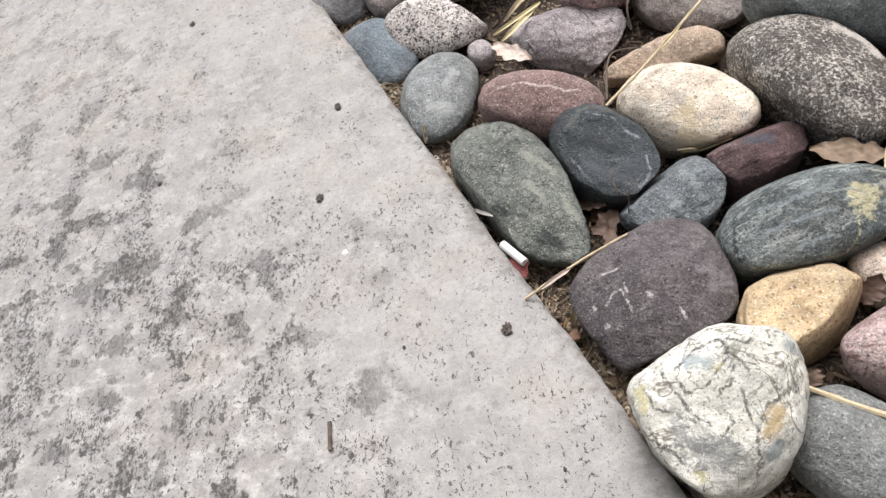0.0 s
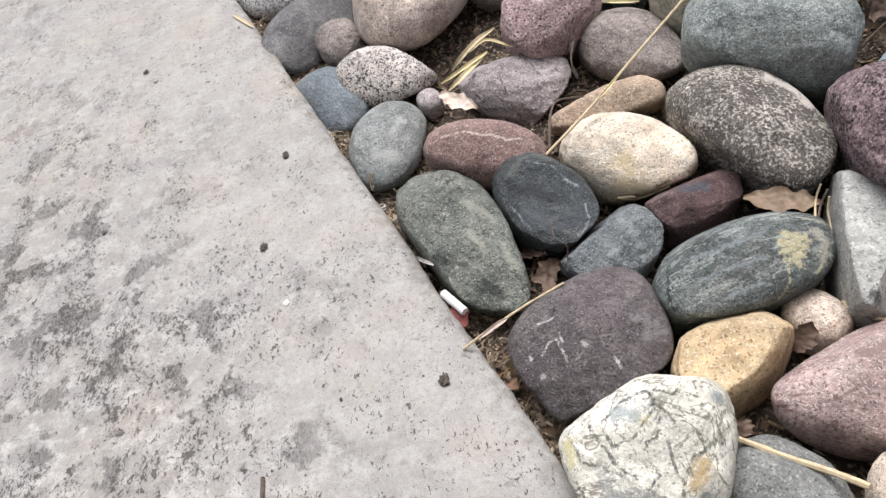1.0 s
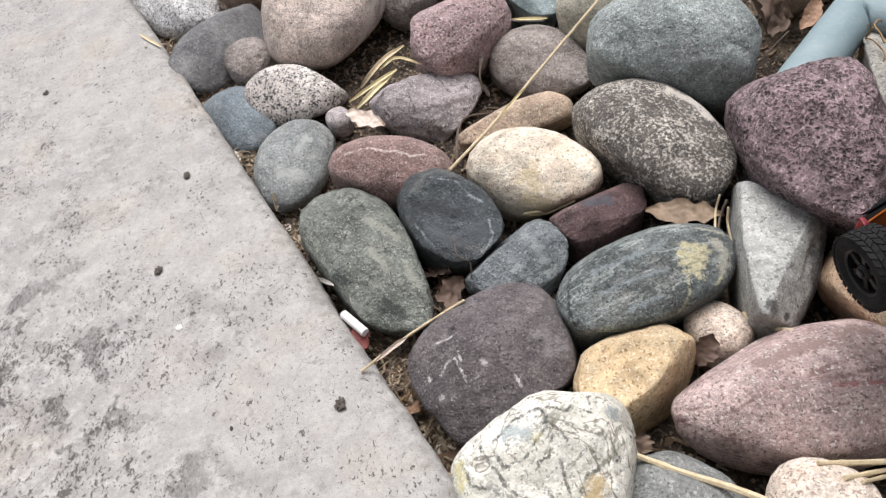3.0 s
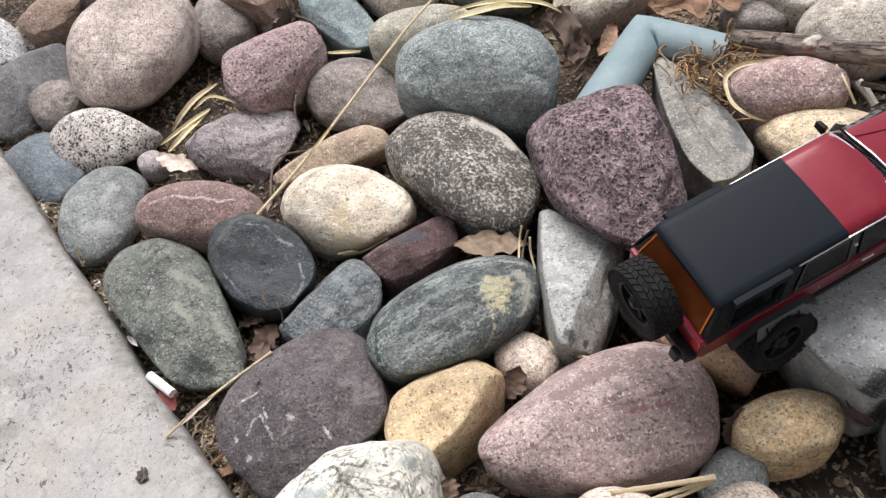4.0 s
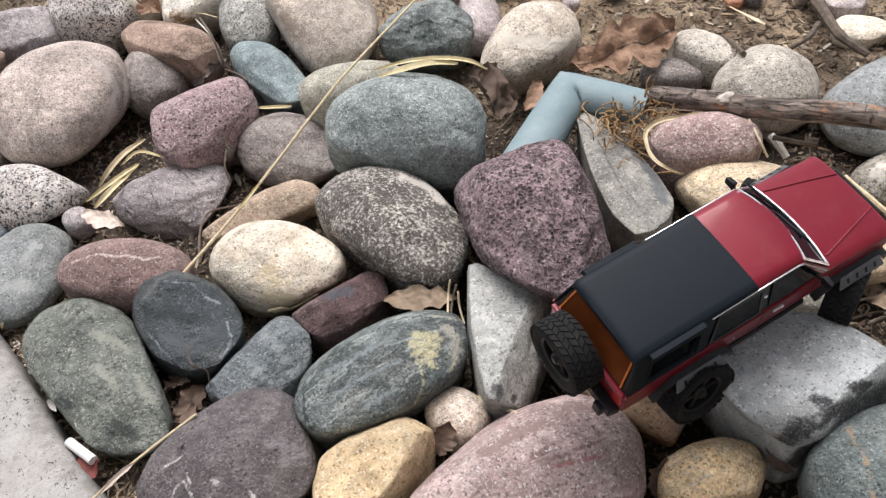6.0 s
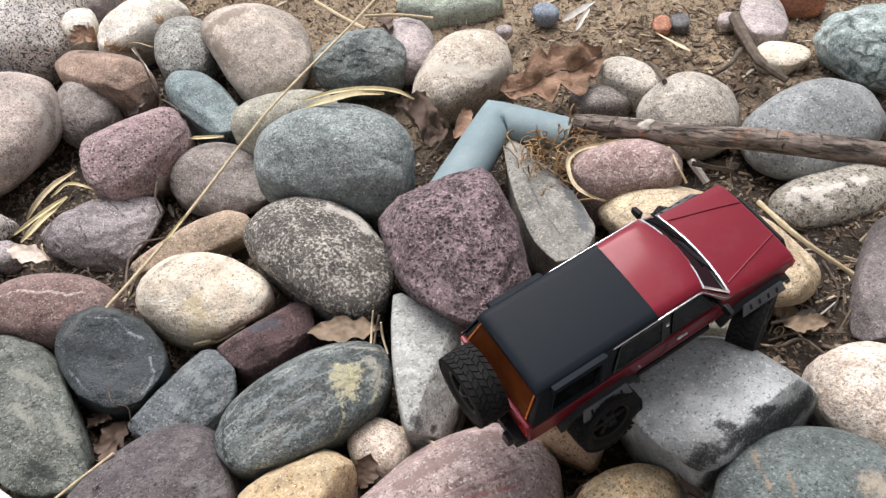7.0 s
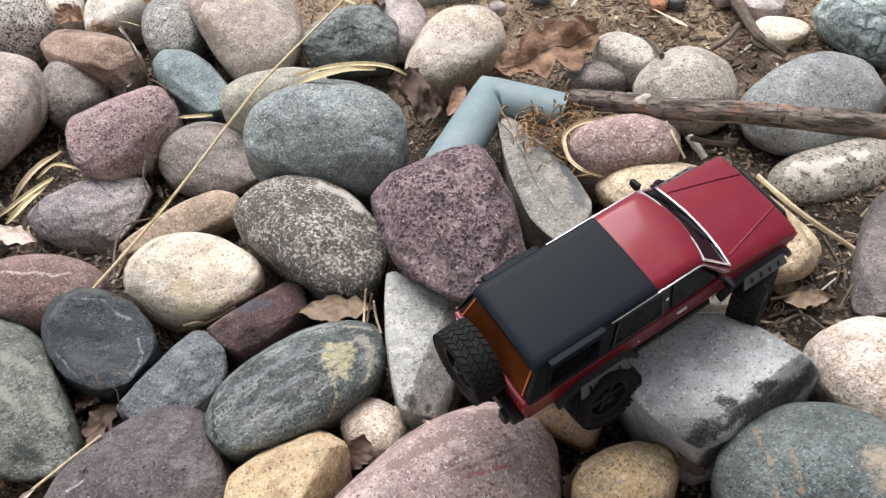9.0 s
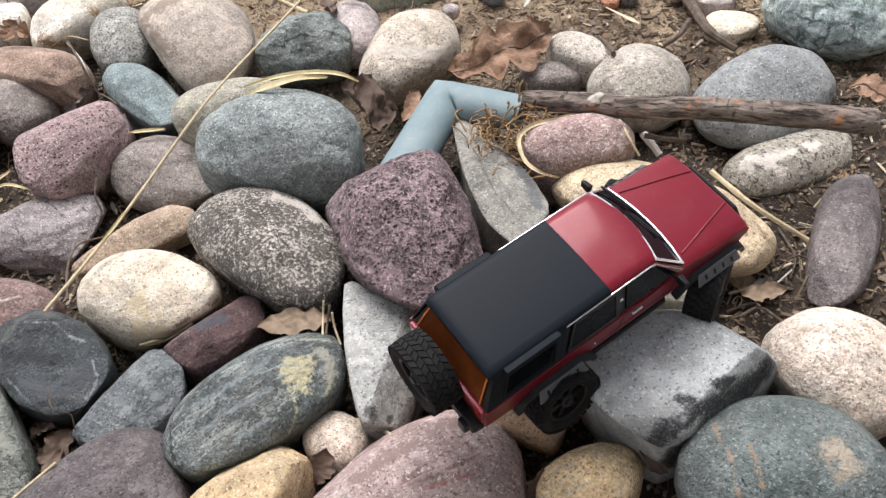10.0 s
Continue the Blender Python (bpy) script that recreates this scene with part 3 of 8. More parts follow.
rock("brown", c1=(0.25, 0.174, 0.134), c2=(0.332, 0.243, 0.19), rough=0.85)
rock("creamwhite", c1=(0.70, 0.61, 0.49), c2=(0.75, 0.73, 0.68), light=((0.45, 0.30, 0.16), 0.02, 60), dust=0.05)
rock("lilac", c1=(0.36, 0.305, 0.30), c2=(0.49, 0.43, 0.415))
rock("bluegreen", cracks=0.4, rough=0.6, c1=(0.125, 0.168, 0.174), c2=(0.215, 0.27, 0.275), light=((0.5, 0.52, 0.5), -0.03, 110))
rock("beige", c1=(0.39, 0.33, 0.275), c2=(0.49, 0.43, 0.37), light=((0.6, 0.5, 0.42), 0.0, 300), grain=0.3)
rock("greengreydark", cracks=0.6, c1=(0.162, 0.192, 0.186), c2=(0.27, 0.297, 0.286), swirl=((0.05, 0.06, 0.055), 0.008, 30))
rock("beigetwo", c1=(0.47, 0.40, 0.315), c2=(0.59, 0.53, 0.45), specks=((0.3, 0.24, 0.19), 0.1, 380))
rock("greenlight", c1=(0.325, 0.377, 0.312), c2=(0.468, 0.52, 0.442))
rock("olivegrey", c1=(0.325, 0.312, 0.25), c2=(0.425, 0.413, 0.338), light=((0.1, 0.09, 0.07), -0.02, 60))
rock("shardgrey", c1=(0.198, 0.194, 0.176), c2=(0.281, 0.273, 0.243), light=((0.5, 0.48, 0.43), 0.0, 120))
rock("pinkgranite", c1=(0.305, 0.203, 0.19), c2=(0.40, 0.295, 0.275), specks=((0.55, 0.47, 0.43), 0.14, 430), light=((0.14, 0.095, 0.088), 0.03, 250), bump=0.0016, dust=0.06)
rock("sand", c1=(0.529, 0.414, 0.27), c2=(0.632, 0.517, 0.356), light=((0.7, 0.6, 0.42), 0.02, 260), specks=((0.3, 0.2, 0.1), 0.06, 420))
rock("lightgrey", c1=(0.325, 0.335, 0.318), c2=(0.40, 0.405, 0.383), grain=0.2, specks=((0.2, 0.2, 0.19), 0.05, 420), dust=0.12)
rock("brownpatch", c1=(0.40, 0.27, 0.17), c2=(0.47, 0.34, 0.235), grain=0.2, specks=((0.22, 0.13, 0.08), 0.05, 460))
rock("slabgrey", c1=(0.325, 0.347, 0.352), c2=(0.405, 0.426, 0.422), grain=0.16, mottle=20, specks=((0.25, 0.255, 0.25), 0.02, 800), dust=0.2)
rock("greenstripe", c1=(0.09, 0.112, 0.11), c2=(0.148, 0.176, 0.17), light=((0.36, 0.40, 0.39), 0.07, 480), bump=0.0016)
rock("pinkwhite", c1=(0.57, 0.465, 0.375), c2=(0.73, 0.655, 0.57), light=((0.79, 0.74, 0.67), 0.07, 240), specks=((0.44, 0.33, 0.26), 0.12, 460), bump=0.0012)
rock("ochrespeck", c1=(0.64, 0.455, 0.245), c2=(0.75, 0.59, 0.38), specks=((0.46, 0.28, 0.13), 0.07, 520), light=((0.80, 0.68, 0.48), 0.07, 150), dust=0.06)
rock("pinkbig", c1=(0.315, 0.23, 0.218), c2=(0.455, 0.358, 0.338), bands=((0.25, 0.165, 0.155), 18, 0.42), dust=0.22, specks=((0.18, 0.12, 0.11), 0.05, 460))
rock("ochre", c1=(0.47, 0.345, 0.20), c2=(0.60, 0.475, 0.30), grain=0.2, specks=((0.33, 0.21, 0.10), 0.04, 460))
rock("marble", cracks=0.4, c1=(0.56, 0.55, 0.47), c2=(0.73, 0.72, 0.66), light=((0.33, 0.36, 0.33), 0.05, 55), bands=((0.33, 0.335, 0.28), 22, 0.40), swirl=((0.12, 0.10, 0.07), 0.022, 24), bump=0.0010, grain=0.08, dust=0.03)
rock("darkspeck", c1=(0.15, 0.16, 0.155), c2=(0.22, 0.23, 0.22), light=((0.45, 0.46, 0.44), 0.06, 260))
rock("lavender", c1=(0.26, 0.255, 0.265), c2=(0.36, 0.35, 0.355), pits=(0.0008, 260, 0.3))
rock("darkpurple", c1=(0.132, 0.115, 0.115), c2=(0.196, 0.172, 0.167))
rock("whitepatch", c1=(0.30, 0.275, 0.225), c2=(0.41, 0.385, 0.33), specks=((0.12, 0.11, 0.09), 0.16, 330), light=((0.13, 0.115, 0.09), 0.02, 150))
rock("beigegrey", c1=(0.39, 0.352, 0.295), c2=(0.50, 0.46, 0.40), light=((0.58, 0.55, 0.5), 0.03, 240), specks=((0.2, 0.17, 0.13), 0.05, 460))
rock("greysmooth", c1=(0.218, 0.234, 0.235), c2=(0.29, 0.305, 0.302), grain=0.22, mottle=25, light=((0.36, 0.38, 0.38), 0.02, 320), specks=((0.13, 0.14, 0.145), 0.05, 480))
rock("greenmarble", cracks=0.6, c1=(0.19, 0.25, 0.245), c2=(0.45, 0.52, 0.50), mottle=32, veins=((0.045, 0.065, 0.065), 0.08, 30), light=((0.68, 0.71, 0.68), 0.07, 42))
rock("brickred", c1=(0.42, 0.17, 0.10), c2=(0.5, 0.25, 0.16))
rock("bluepebble", c1=(0.20, 0.24, 0.30), c2=(0.28, 0.32, 0.38))


def concrete_material():
    s = Nodes("concrete", 0.9)
    co = s.place(0)
    big, mid, small, fine = s.noise(co, 5, 5, 0.6), s.noise(co, 34, 6, 0.68), s.noise(co, 210, 5, 0.75), s.noise(co, 1100, 3, 0.6)
    col = s.mix(s.ramp(big, 0.35, 0.65), (0.385, 0.376, 0.359), (0.33, 0.322, 0.31))
    col = s.mix(s.ramp(mid, 0.44, 0.62, 0, 0.6), col, (0.455, 0.448, 0.43))
    col = s.mix(s.ramp(s.noise(co, 8, 5, 0.65), 0.50, 0.68, 0, 0.5), col, (0.45, 0.395, 0.33))
    # the skin is sound along the edge and worn farther in
    inward = s.math("SUBTRACT", 0.1757, s.put("ShaderNodeVectorMath", {0: co, 1: (0.9604, 0.2785, 0)}, operation="DOT_PRODUCT").outputs["Value"])
    near = s.ramp(s.put("ShaderNodeSeparateXYZ", {0: co}).outputs[1], 0.30, 0.95, 1, 0.3)
    worn = s.math("MULTIPLY", near, s.ramp(s.math("ADD", inward, s.ramp(s.noise(co, 7, 5, 0.6), 0.3, 0.7, -0.10, 0.10)), 0.03, 0.24))
    shaken = s.put("ShaderNodeVectorMath", {0: co, 1: s.put("ShaderNodeVectorMath", {0: s.put("ShaderNodeTexNoise", {"Vector": co, "Scale": 150.0, "Detail": 4.0}).outputs["Color"], "Scale": 0.007},
                                                 operation="SCALE").outputs[0]}, operation="ADD").outputs[0]
    lanes = s.put("ShaderNodeMapping", {"Vector": shaken, "Scale": (1.0, 0.5, 1.0)}).outputs[0]
    blotch = s.noise(shaken, 70, 7, 0.72)
    col = s.mix(s.math("MULTIPLY", worn, s.ramp(blotch, 0.47, 0.60, 0, 0.62)), col, (0.235, 0.228, 0.22))
    col = s.mix(s.math("MULTIPLY", worn, s.ramp(blotch, 0.46, 0.38, 0, 0.7)), col, (0.56, 0.55, 0.53))
    # scaled places where the grey sand shows, soft spots, and drifts of dark pores
    scab = s.math("ADD", s.math("MULTIPLY", s.noise(shaken, 25, 7, 0.62), 0.75), s.math("MULTIPLY", s.noise(lanes, 120, 4, 0.7), 0.25))
    scab = s.math("MULTIPLY", s.ramp(scab, 0.535, 0.56), s.ramp(worn, 0.1, 0.6))
    hatch = s.noise(s.put("ShaderNodeMapping", {"Vector": co, "Scale": (1.0, 0.35, 1.0)}).outputs[0], 520, 4, 0.75)
    col = s.mix(s.math("MULTIPLY", scab, s.ramp(hatch, 0.36, 0.60, 1.0, 0.45)), col, (0.135, 0.13, 0.124))
    soft = s.math("MULTIPLY", s.ramp(s.noise(co, 44, 4, 0.55), 0.655, 0.70, 0, 0.5), s.ramp(small, 0.35, 0.6, 0.6, 1))
    col = s.mix(soft, col, (0.19, 0.183, 0.17))
    drift = s.math("ADD", s.math("MULTIPLY", s.ramp(s.noise(lanes, 24, 6, 0.68), 0.42, 0.62), s.ramp(worn, 0, 0.8, 0.42, 1)), s.math("MULTIPLY", scab, 0.3))
    pores = 0.0
    for size, least, most in ((240, 0.68, 0.56), (430, 0.675, 0.535), (800, 0.675, 0.55)):
        grit = s.noise(lanes, size, 3, 0.6)
        cut = s.ramp(drift, 0.05, 0.95, least, most)
        pores = s.math("MAXIMUM", pores, s.ramp(s.math("SUBTRACT", grit, cut), 0.0, 0.03))
    col = s.mix(s.math("MULTIPLY", pores, 0.8), col, (0.062, 0.057, 0.052))
    soiled = s.math("ADD", inward, s.ramp(s.noise(co, 60, 6, 0.7), 0.35, 0.65, -0.014, 0.014))
    col = s.mix(s.math("MULTIPLY", s.ramp(soiled, -0.002, 0.012, 0.65, 0), s.ramp(small, 0.38, 0.58, 0.4, 1)), col, (0.15, 0.135, 0.115))
    bend = s.put("ShaderNodeVectorMath", {0: s.put("ShaderNodeTexNoise", {"Vector": co, "Scale": 34.0, "Detail": 4.0}).outputs["Color"], "Scale": 0.06}, operation="SCALE").outputs[0]
    cco = s.put("ShaderNodeVectorMath", {0: co, 1: bend}, operation="ADD").outputs[0]
    crack = s.math("MULTIPLY", s.ramp(s.cells(cco, 17, 1, "DISTANCE_TO_EDGE"), 0, 0.02, 1, 0), s.ramp(s.noise(co, 14, 3), 0.52, 0.6))
    crack = s.math("MULTIPLY", crack, s.ramp(small, 0.44, 0.56))
    col = s.mix(s.math("MULTIPLY", crack, 0.6), col, (0.10, 0.093, 0.085))
    tone = s.math("MULTIPLY", s.ramp(fine, 0.3, 0.7, 0.78, 1.04), s.ramp(small, 0.3, 0.7, 0.86, 1.12))
    col = s.mix(1.0, col, s.put("ShaderNodeCombineColor", {0: tone, 1: tone, 2: tone}).outputs[0], "MULTIPLY")
    h = s.math("SUBTRACT", s.math("ADD", s.math("MULTIPLY", small, 0.3), s.math("MULTIPLY", fine, 0.35)), s.math("ADD", s.math("MAXIMUM", pores, s.math("MULTIPLY", scab, 0.5)), s.math("MULTIPLY", worn, s.ramp(blotch, 0.4, 0.6, 0, 0.5))))
    return s.done(col, s.bump(h, 0.0004))


def soil_material():
    s = Nodes("soil", 0.95)
    co = s.place(0)
    a, b, c = s.noise(co, 14, 5, 0.6), s.noise(co, 120, 5, 0.7), s.noise(co, 600, 3, 0.6)
    bits = s.put("ShaderNodeSeparateColor", {0: s.cells(s.put("ShaderNodeMapping", {"Vector": co, "Scale": (1.0, 0.6, 1.0)}).outputs[0], 620, 1, "F1", "Color")}).outputs[0]
    # bare trodden earth farther out; mulch brown with painted gap shade nearer the slab
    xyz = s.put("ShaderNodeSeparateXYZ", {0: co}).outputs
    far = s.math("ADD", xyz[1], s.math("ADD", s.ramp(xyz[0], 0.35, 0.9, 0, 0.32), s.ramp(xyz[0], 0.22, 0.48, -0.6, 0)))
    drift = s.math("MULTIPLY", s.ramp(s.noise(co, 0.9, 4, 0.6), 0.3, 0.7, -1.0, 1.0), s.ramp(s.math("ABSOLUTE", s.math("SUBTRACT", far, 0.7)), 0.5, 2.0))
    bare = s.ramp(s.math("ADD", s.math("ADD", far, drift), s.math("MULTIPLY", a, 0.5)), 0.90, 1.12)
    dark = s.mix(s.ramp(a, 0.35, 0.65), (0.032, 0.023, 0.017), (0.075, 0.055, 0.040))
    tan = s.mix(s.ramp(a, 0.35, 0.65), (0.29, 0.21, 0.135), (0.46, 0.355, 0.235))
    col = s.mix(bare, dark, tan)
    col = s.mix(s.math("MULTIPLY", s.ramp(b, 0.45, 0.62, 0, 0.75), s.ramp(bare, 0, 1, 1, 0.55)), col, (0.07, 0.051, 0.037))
    col = s.mix(s.math("MULTIPLY", s.ramp(bits, 0.84, 0.86, 0, 0.6), s.ramp(b, 0.45, 0.55)), col, (0.33, 0.26, 0.18))
    col = s.mix(s.ramp(bits, 0.10, 0.12, 0.7, 0), col, (0.03, 0.024, 0.02))
    h = s.math("ADD", b, s.math("ADD", s.math("MULTIPLY", c, 0.5), s.math("MULTIPLY", bits, 0.35)))
    return s.done(col, s.bump(h, 0.005))


# ---- the setting ----
def mesh_of(bm, name):
    me = bpy.data.meshes.new(name)
    bm.to_mesh(me)
    bm.free()
    return me


def smooth(me):
    me.polygons.foreach_set("use_smooth", [True] * len(me.polygons))
    return me


def slab_edge(y):
    """x of the concrete's edge at y."""
    return 0.183 - 0.29 * y


def from_edge(x, y):
    return (x - slab_edge(y)) / 1.0412


def soil_height(x, y):
    d = from_edge(x, y)
    rise = min(1.0, max(0.0, (d - 0.17) / 0.5))
    return -0.036 + 0.056 * rise * rise * (3 - 2 * rise) + 0.006 * noise.noise((x * 9, y * 9, 3)) + 0.003 * noise.noise((x * 40, y * 40, 8)) + 0.0024 * noise.noise((x * 105, y * 105, 1))


def axis_steps(lo, hi, fine_lo, fine_hi, step):
    out, v, g = [], fine_lo, step
    fine = list(np.arange(fine_lo, fine_hi + step / 2, step))
    left, right = [], []
    while v > lo:
        v, g = v - g, g * 1.35
        left.append(max(v, lo))
    v, g = fine[-1], step
    while v < hi:
        v, g = v + g, g * 1.35
        right.append(min(v, hi))
    return left[::-1] + fine + right


def build_ground():
    xs, ys = axis_steps(-60, 60, -0.25, 1.15, 0.005), axis_steps(-60, 60, 0.0, 1.5, 0.005)
    verts = [(x, y, soil_height(x, y) if from_edge(x, y) > -0.1 else -0.06) for y in ys for x in xs]
    w = len(xs)
    faces = [(j * w + i, j * w + i + 1, j * w + w + i + 1, j * w + w + i) for j in range(len(ys) - 1) for i in range(w - 1)]
    me = bpy.data.meshes.new("ground")
    me.from_pydata(verts, [], faces)
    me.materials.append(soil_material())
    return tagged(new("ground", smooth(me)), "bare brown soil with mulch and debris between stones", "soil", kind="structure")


def build_slab():
    """The concrete: flat top, worn rounded edge, a side going into the soil."""
    along = Vector((-0.29, 1, 0)).normalized()
    out = Vector((along.y, -along.x, 0))
    us = axis_steps(-8, 12, -0.1, 1.5, 0.006)
    vs = [-9, -4, -2, -1, -0.6, -0.4, -0.3, -0.2, -0.12, -0.07, -0.04, -0.025, -0.015, -0.009, -0.005, -0.002, 0.0, 0.001, 0.002, 0.003, 0.004]
    zs = [0] * 13 + [-0.0006, -0.0018, -0.0036, -0.006, -0.010, -0.018, -0.035, -0.13]
    start = Vector((0.183, 0, 0))
    verts = []
    for u in us:
        wob = 0.003 * noise.noise((u * 9, 0, 0)) + 0.0016 * noise.noise((u * 45, 4, 0)) + 0.001 * noise.noise((u * 130, 9, 0))
        for v, z in zip(vs, zs):
            near = max(0.0, 1 + v / 0.05) if v < 0 else 1.0
            chip = 0.0016 * near * noise.noise((u * 70, v * 70, 5)) + 0.0008 * near * noise.noise((u * 190, v * 190, 2))
            p = start + along * u + out * (v + wob * near)
            verts.append((p.x, p.y, z + (chip if v > -0.05 else 0)))
    w = len(vs)
    faces = [(j * w + i, j * w + i + 1, j * w + w + i + 1, j * w + w + i) for j in range(len(us) - 1) for i in range(w - 1)]
    me = bpy.data.meshes.new("pavement")
    me.from_pydata(verts, [], faces)
    me.materials.append(concrete_material())
    return tagged(new("pavement", smooth(me)), "weathered pale concrete slab with grey pitting and stains", "concrete slab", kind="structure")


def build_wall():
    """An unseen wall of plain lapped boards, added behind the walk to block sky light."""
    s = Nodes("painted_boards", 0.7)
    co = s.place(0)
    s.done(s.mix(s.ramp(s.noise(co, 3, 4), 0.35, 0.65), (0.34, 0.33, 0.315), (0.30, 0.29, 0.278)), s.bump(s.noise(co, 60, 4), 0.002))
    bm = bmesh.new()
    for k in range(13):
        z, top = k * 0.2, k * 0.2 + 0.2
        loop = [(-1.50, z), (-1.52, top), (-1.75, top), (-1.75, z)]
        a, b = [[bm.verts.new((x, y, h)) for y, h in loop] for x in (-7, 7)]
        bm.faces.new(a), bm.faces.new(b[::-1])
        for i in range(4):
            bm.faces.new((a[i], b[i], b[(i + 1) % 4], a[(i + 1) % 4]))
    bmesh.ops.recalc_face_normals(bm, faces=bm.faces)
    me = mesh_of(bm, "wall_house")
    me.materials.append(s.m)
    tagged(new("wall_house", me), "plain grey boarded wall, unseen, added behind the slab to block sky light", "wall", kind="structure")


build_ground()
build_slab()
build_wall()

# ---- the stones ----
BALL = bmesh.new()
bmesh.ops.create_icosphere(BALL, subdivisions=6, radius=1)
BALL_V = np.array([v.co[:] for v in BALL.verts])
BALL_F = [[v.index for v in f.verts] for f in BALL.faces]
BALL.free()
SMALL = bmesh.new()
bmesh.ops.create_icosphere(SMALL, subdivisions=3, radius=1)
SMALL_V = np.array([v.co[:] for v in SMALL.verts])
SMALL_F = [[v.index for v in f.verts] for f in SMALL.faces]
SMALL.free()
STONE_ROUGH = {"green": 1.2, "greengrey": 1.3, "veined": 1.3, "mauve": 1.2, "lava": 1.6, "marble": 0.9, "granite": 1.2, "darkslate": 0.8, "slabgrey": 0.35, "lightgrey": 0.5, "purplegrey": 0.5, "greenstreak": 1.1, "pink": 1.6, "browngrey": 1.3, "darkred": 1.0, "greengreydark": 1.5, "bluegreen": 0.7, "shardgrey": 0.8, "greenmarble": 1.5, "bluegrey": 1.3, "ochre": 1.3}
ANGULAR = {"darkslate", "lightgrey", "slabgrey", "shardgrey", "marble", "bluegrey", "mauve", "green", "greenmarble", "lava", "bluegreen", "purplegrey", "greengreydark", "darkred", "brown", "darkpurple"}
stone_count = [0]


def stone(mat, label, centre, size, yaw, square, soft, cuts, dents=()):
    """A stone: a ball with squared sides, worn flat along cut planes whose arrises are rounded by soft, with hollows, and uneven all over.
    dents: (place on the unit ball, reach, depth, how abrupt)."""
    stone_count[0] += 1
    seed = stone_count[0] * 3.7
    small = max(size) < 0.03
    v, faces = (SMALL_V, SMALL_F) if small else (BALL_V, BALL_F)
    n = v / (np.sum(np.abs(v) ** square, axis=1) ** (1 / square))[:, None]
    angular = mat in ANGULAR

    def wear(n, k, d, soft):
        h = soft * np.logaddexp(0, (n @ k - d) / soft - 0.47)
        return n - np.outer(h * 0.94, k)

    for nx, ny, nz, d, *crisp in cuts:
        n = wear(n, np.array((nx, ny, nz)), d, crisp[0] if crisp else soft or 0.05)
    rnd = random.Random(stone_count[0])
    for _ in range(0 if small or mat in ("slabgrey", "lightgrey") else 5 if angular else 3):            # broad worn faces on the upper side, towards the slab
        a, e = radians(-90 - yaw) + rnd.uniform(-1.1, 1.1), rnd.uniform(0.3, 1.1)
        k = np.array((math.cos(a) * math.cos(e), math.sin(a) * math.cos(e), math.sin(e)))
        n = wear(n, k, rnd.uniform(0.80, 0.90) if angular else rnd.uniform(0.86, 0.93), rnd.uniform(0.015, 0.03) if angular else rnd.uniform(0.06, 0.10))
    for ux, uy, uz, reach, depth, abrupt in dents:
        at = np.array((ux, uy, uz))
        gap = np.linalg.norm(n - at, axis=1) / reach + 0.12 * np.array([noise.noise(p) for p in (n * 3.0 + seed).tolist()])
        n = n - np.outer(depth / (1 + np.exp((gap - 1) * abrupt)), at / np.linalg.norm(at))
    bumps = STONE_ROUGH.get(mat, 0.8)
    wide = n * np.array(size)
    low = np.array([noise.noise(p) for p in (n * 1.3 + (seed, 0, seed)).tolist()])
    mid = np.array([noise.noise(p) for p in (n * 3.4 + (0, seed, seed)).tolist()])
    fine = np.array([noise.noise(p) for p in (n * 9.0 + (seed, seed, 0)).tolist()])
    scoop = np.maximum(0, np.array([noise.noise(p) for p in (n * 2.3 + (seed, 7, 3)).tolist()]) - 0.22)
    n = n * (1 + 0.022 * low + 0.016 * bumps * mid + 0.008 * bumps * fine - 0.06 * bumps * scoop)[:, None]
    if not small:
        skin = np.array([noise.noise(p) for p in (wide * 210 + (seed, 0, 0)).tolist()]) * 0.6 + np.array([noise.noise(p) for p in (wide * 480 + (0, seed, 0)).tolist()]) * 0.3
        knobs = np.array([noise.noise(p) for p in (wide * 58 + (seed, seed, 0)).tolist()])
        chips = np.abs(np.array([noise.noise(p) for p in (wide * 105 + (0, seed, seed)).tolist()]))
        relief = 0.0007 * skin + (0.0016 * knobs - 0.0020 * chips if angular else 0.0008 * knobs)
        n = n * (1 + bumps * relief / max(size))[:, None]
    x, y, z = centre
    foot = soil_height(x, y) - 0.008
    below = max(1.0, (z - foot) / size[2])
    if small:
        below = min(below, 2.0)
    n[:, 2] = np.where(n[:, 2] < 0, n[:, 2] * below, n[:, 2])
    n = n * np.array(size)
    me = bpy.data.meshes.new("stone")
    me.from_pydata(n.tolist(), [], faces)
    me.materials.append(STONE[mat])
    ob = new("stone", smooth(me))
    ob.matrix_world = pose(x, y, z, 0, 0, yaw)
    return tagged(ob, label, "stone", "river stones in the bed")


stone("cream", "smooth cream river stone with faint yellow stains", (0.215, 0.578, 0.003), (0.0649, 0.0420, 0.0336), -46, 2.3, 0.08, ((-0.91, -0.27, 0.30, 0.88), (-0.86, 0.08, 0.51, 0.86), (-0.65, 0.41, 0.64, 0.89), (-0.22, 0.72, 0.66, 0.94), (0.33, 0.82, 0.47, 0.91), (0.57, 0.75, 0.32, 0.91), (0.79, 0.60, 0.13, 0.95), (0.95, 0.22, -0.21, 0.96), (0.74, -0.40, -0.54, 0.76), (0.80, -0.32, -0.51, 0.79), (0.66, -0.49, -0.57, 0.81), (0.47, -0.66, -0.59, 0.86), (-0.18, -0.88, -0.43, 0.96), (-0.53, -0.81, -0.23, 0.93), (-0.80, -0.60, 0.03, 0.90)))
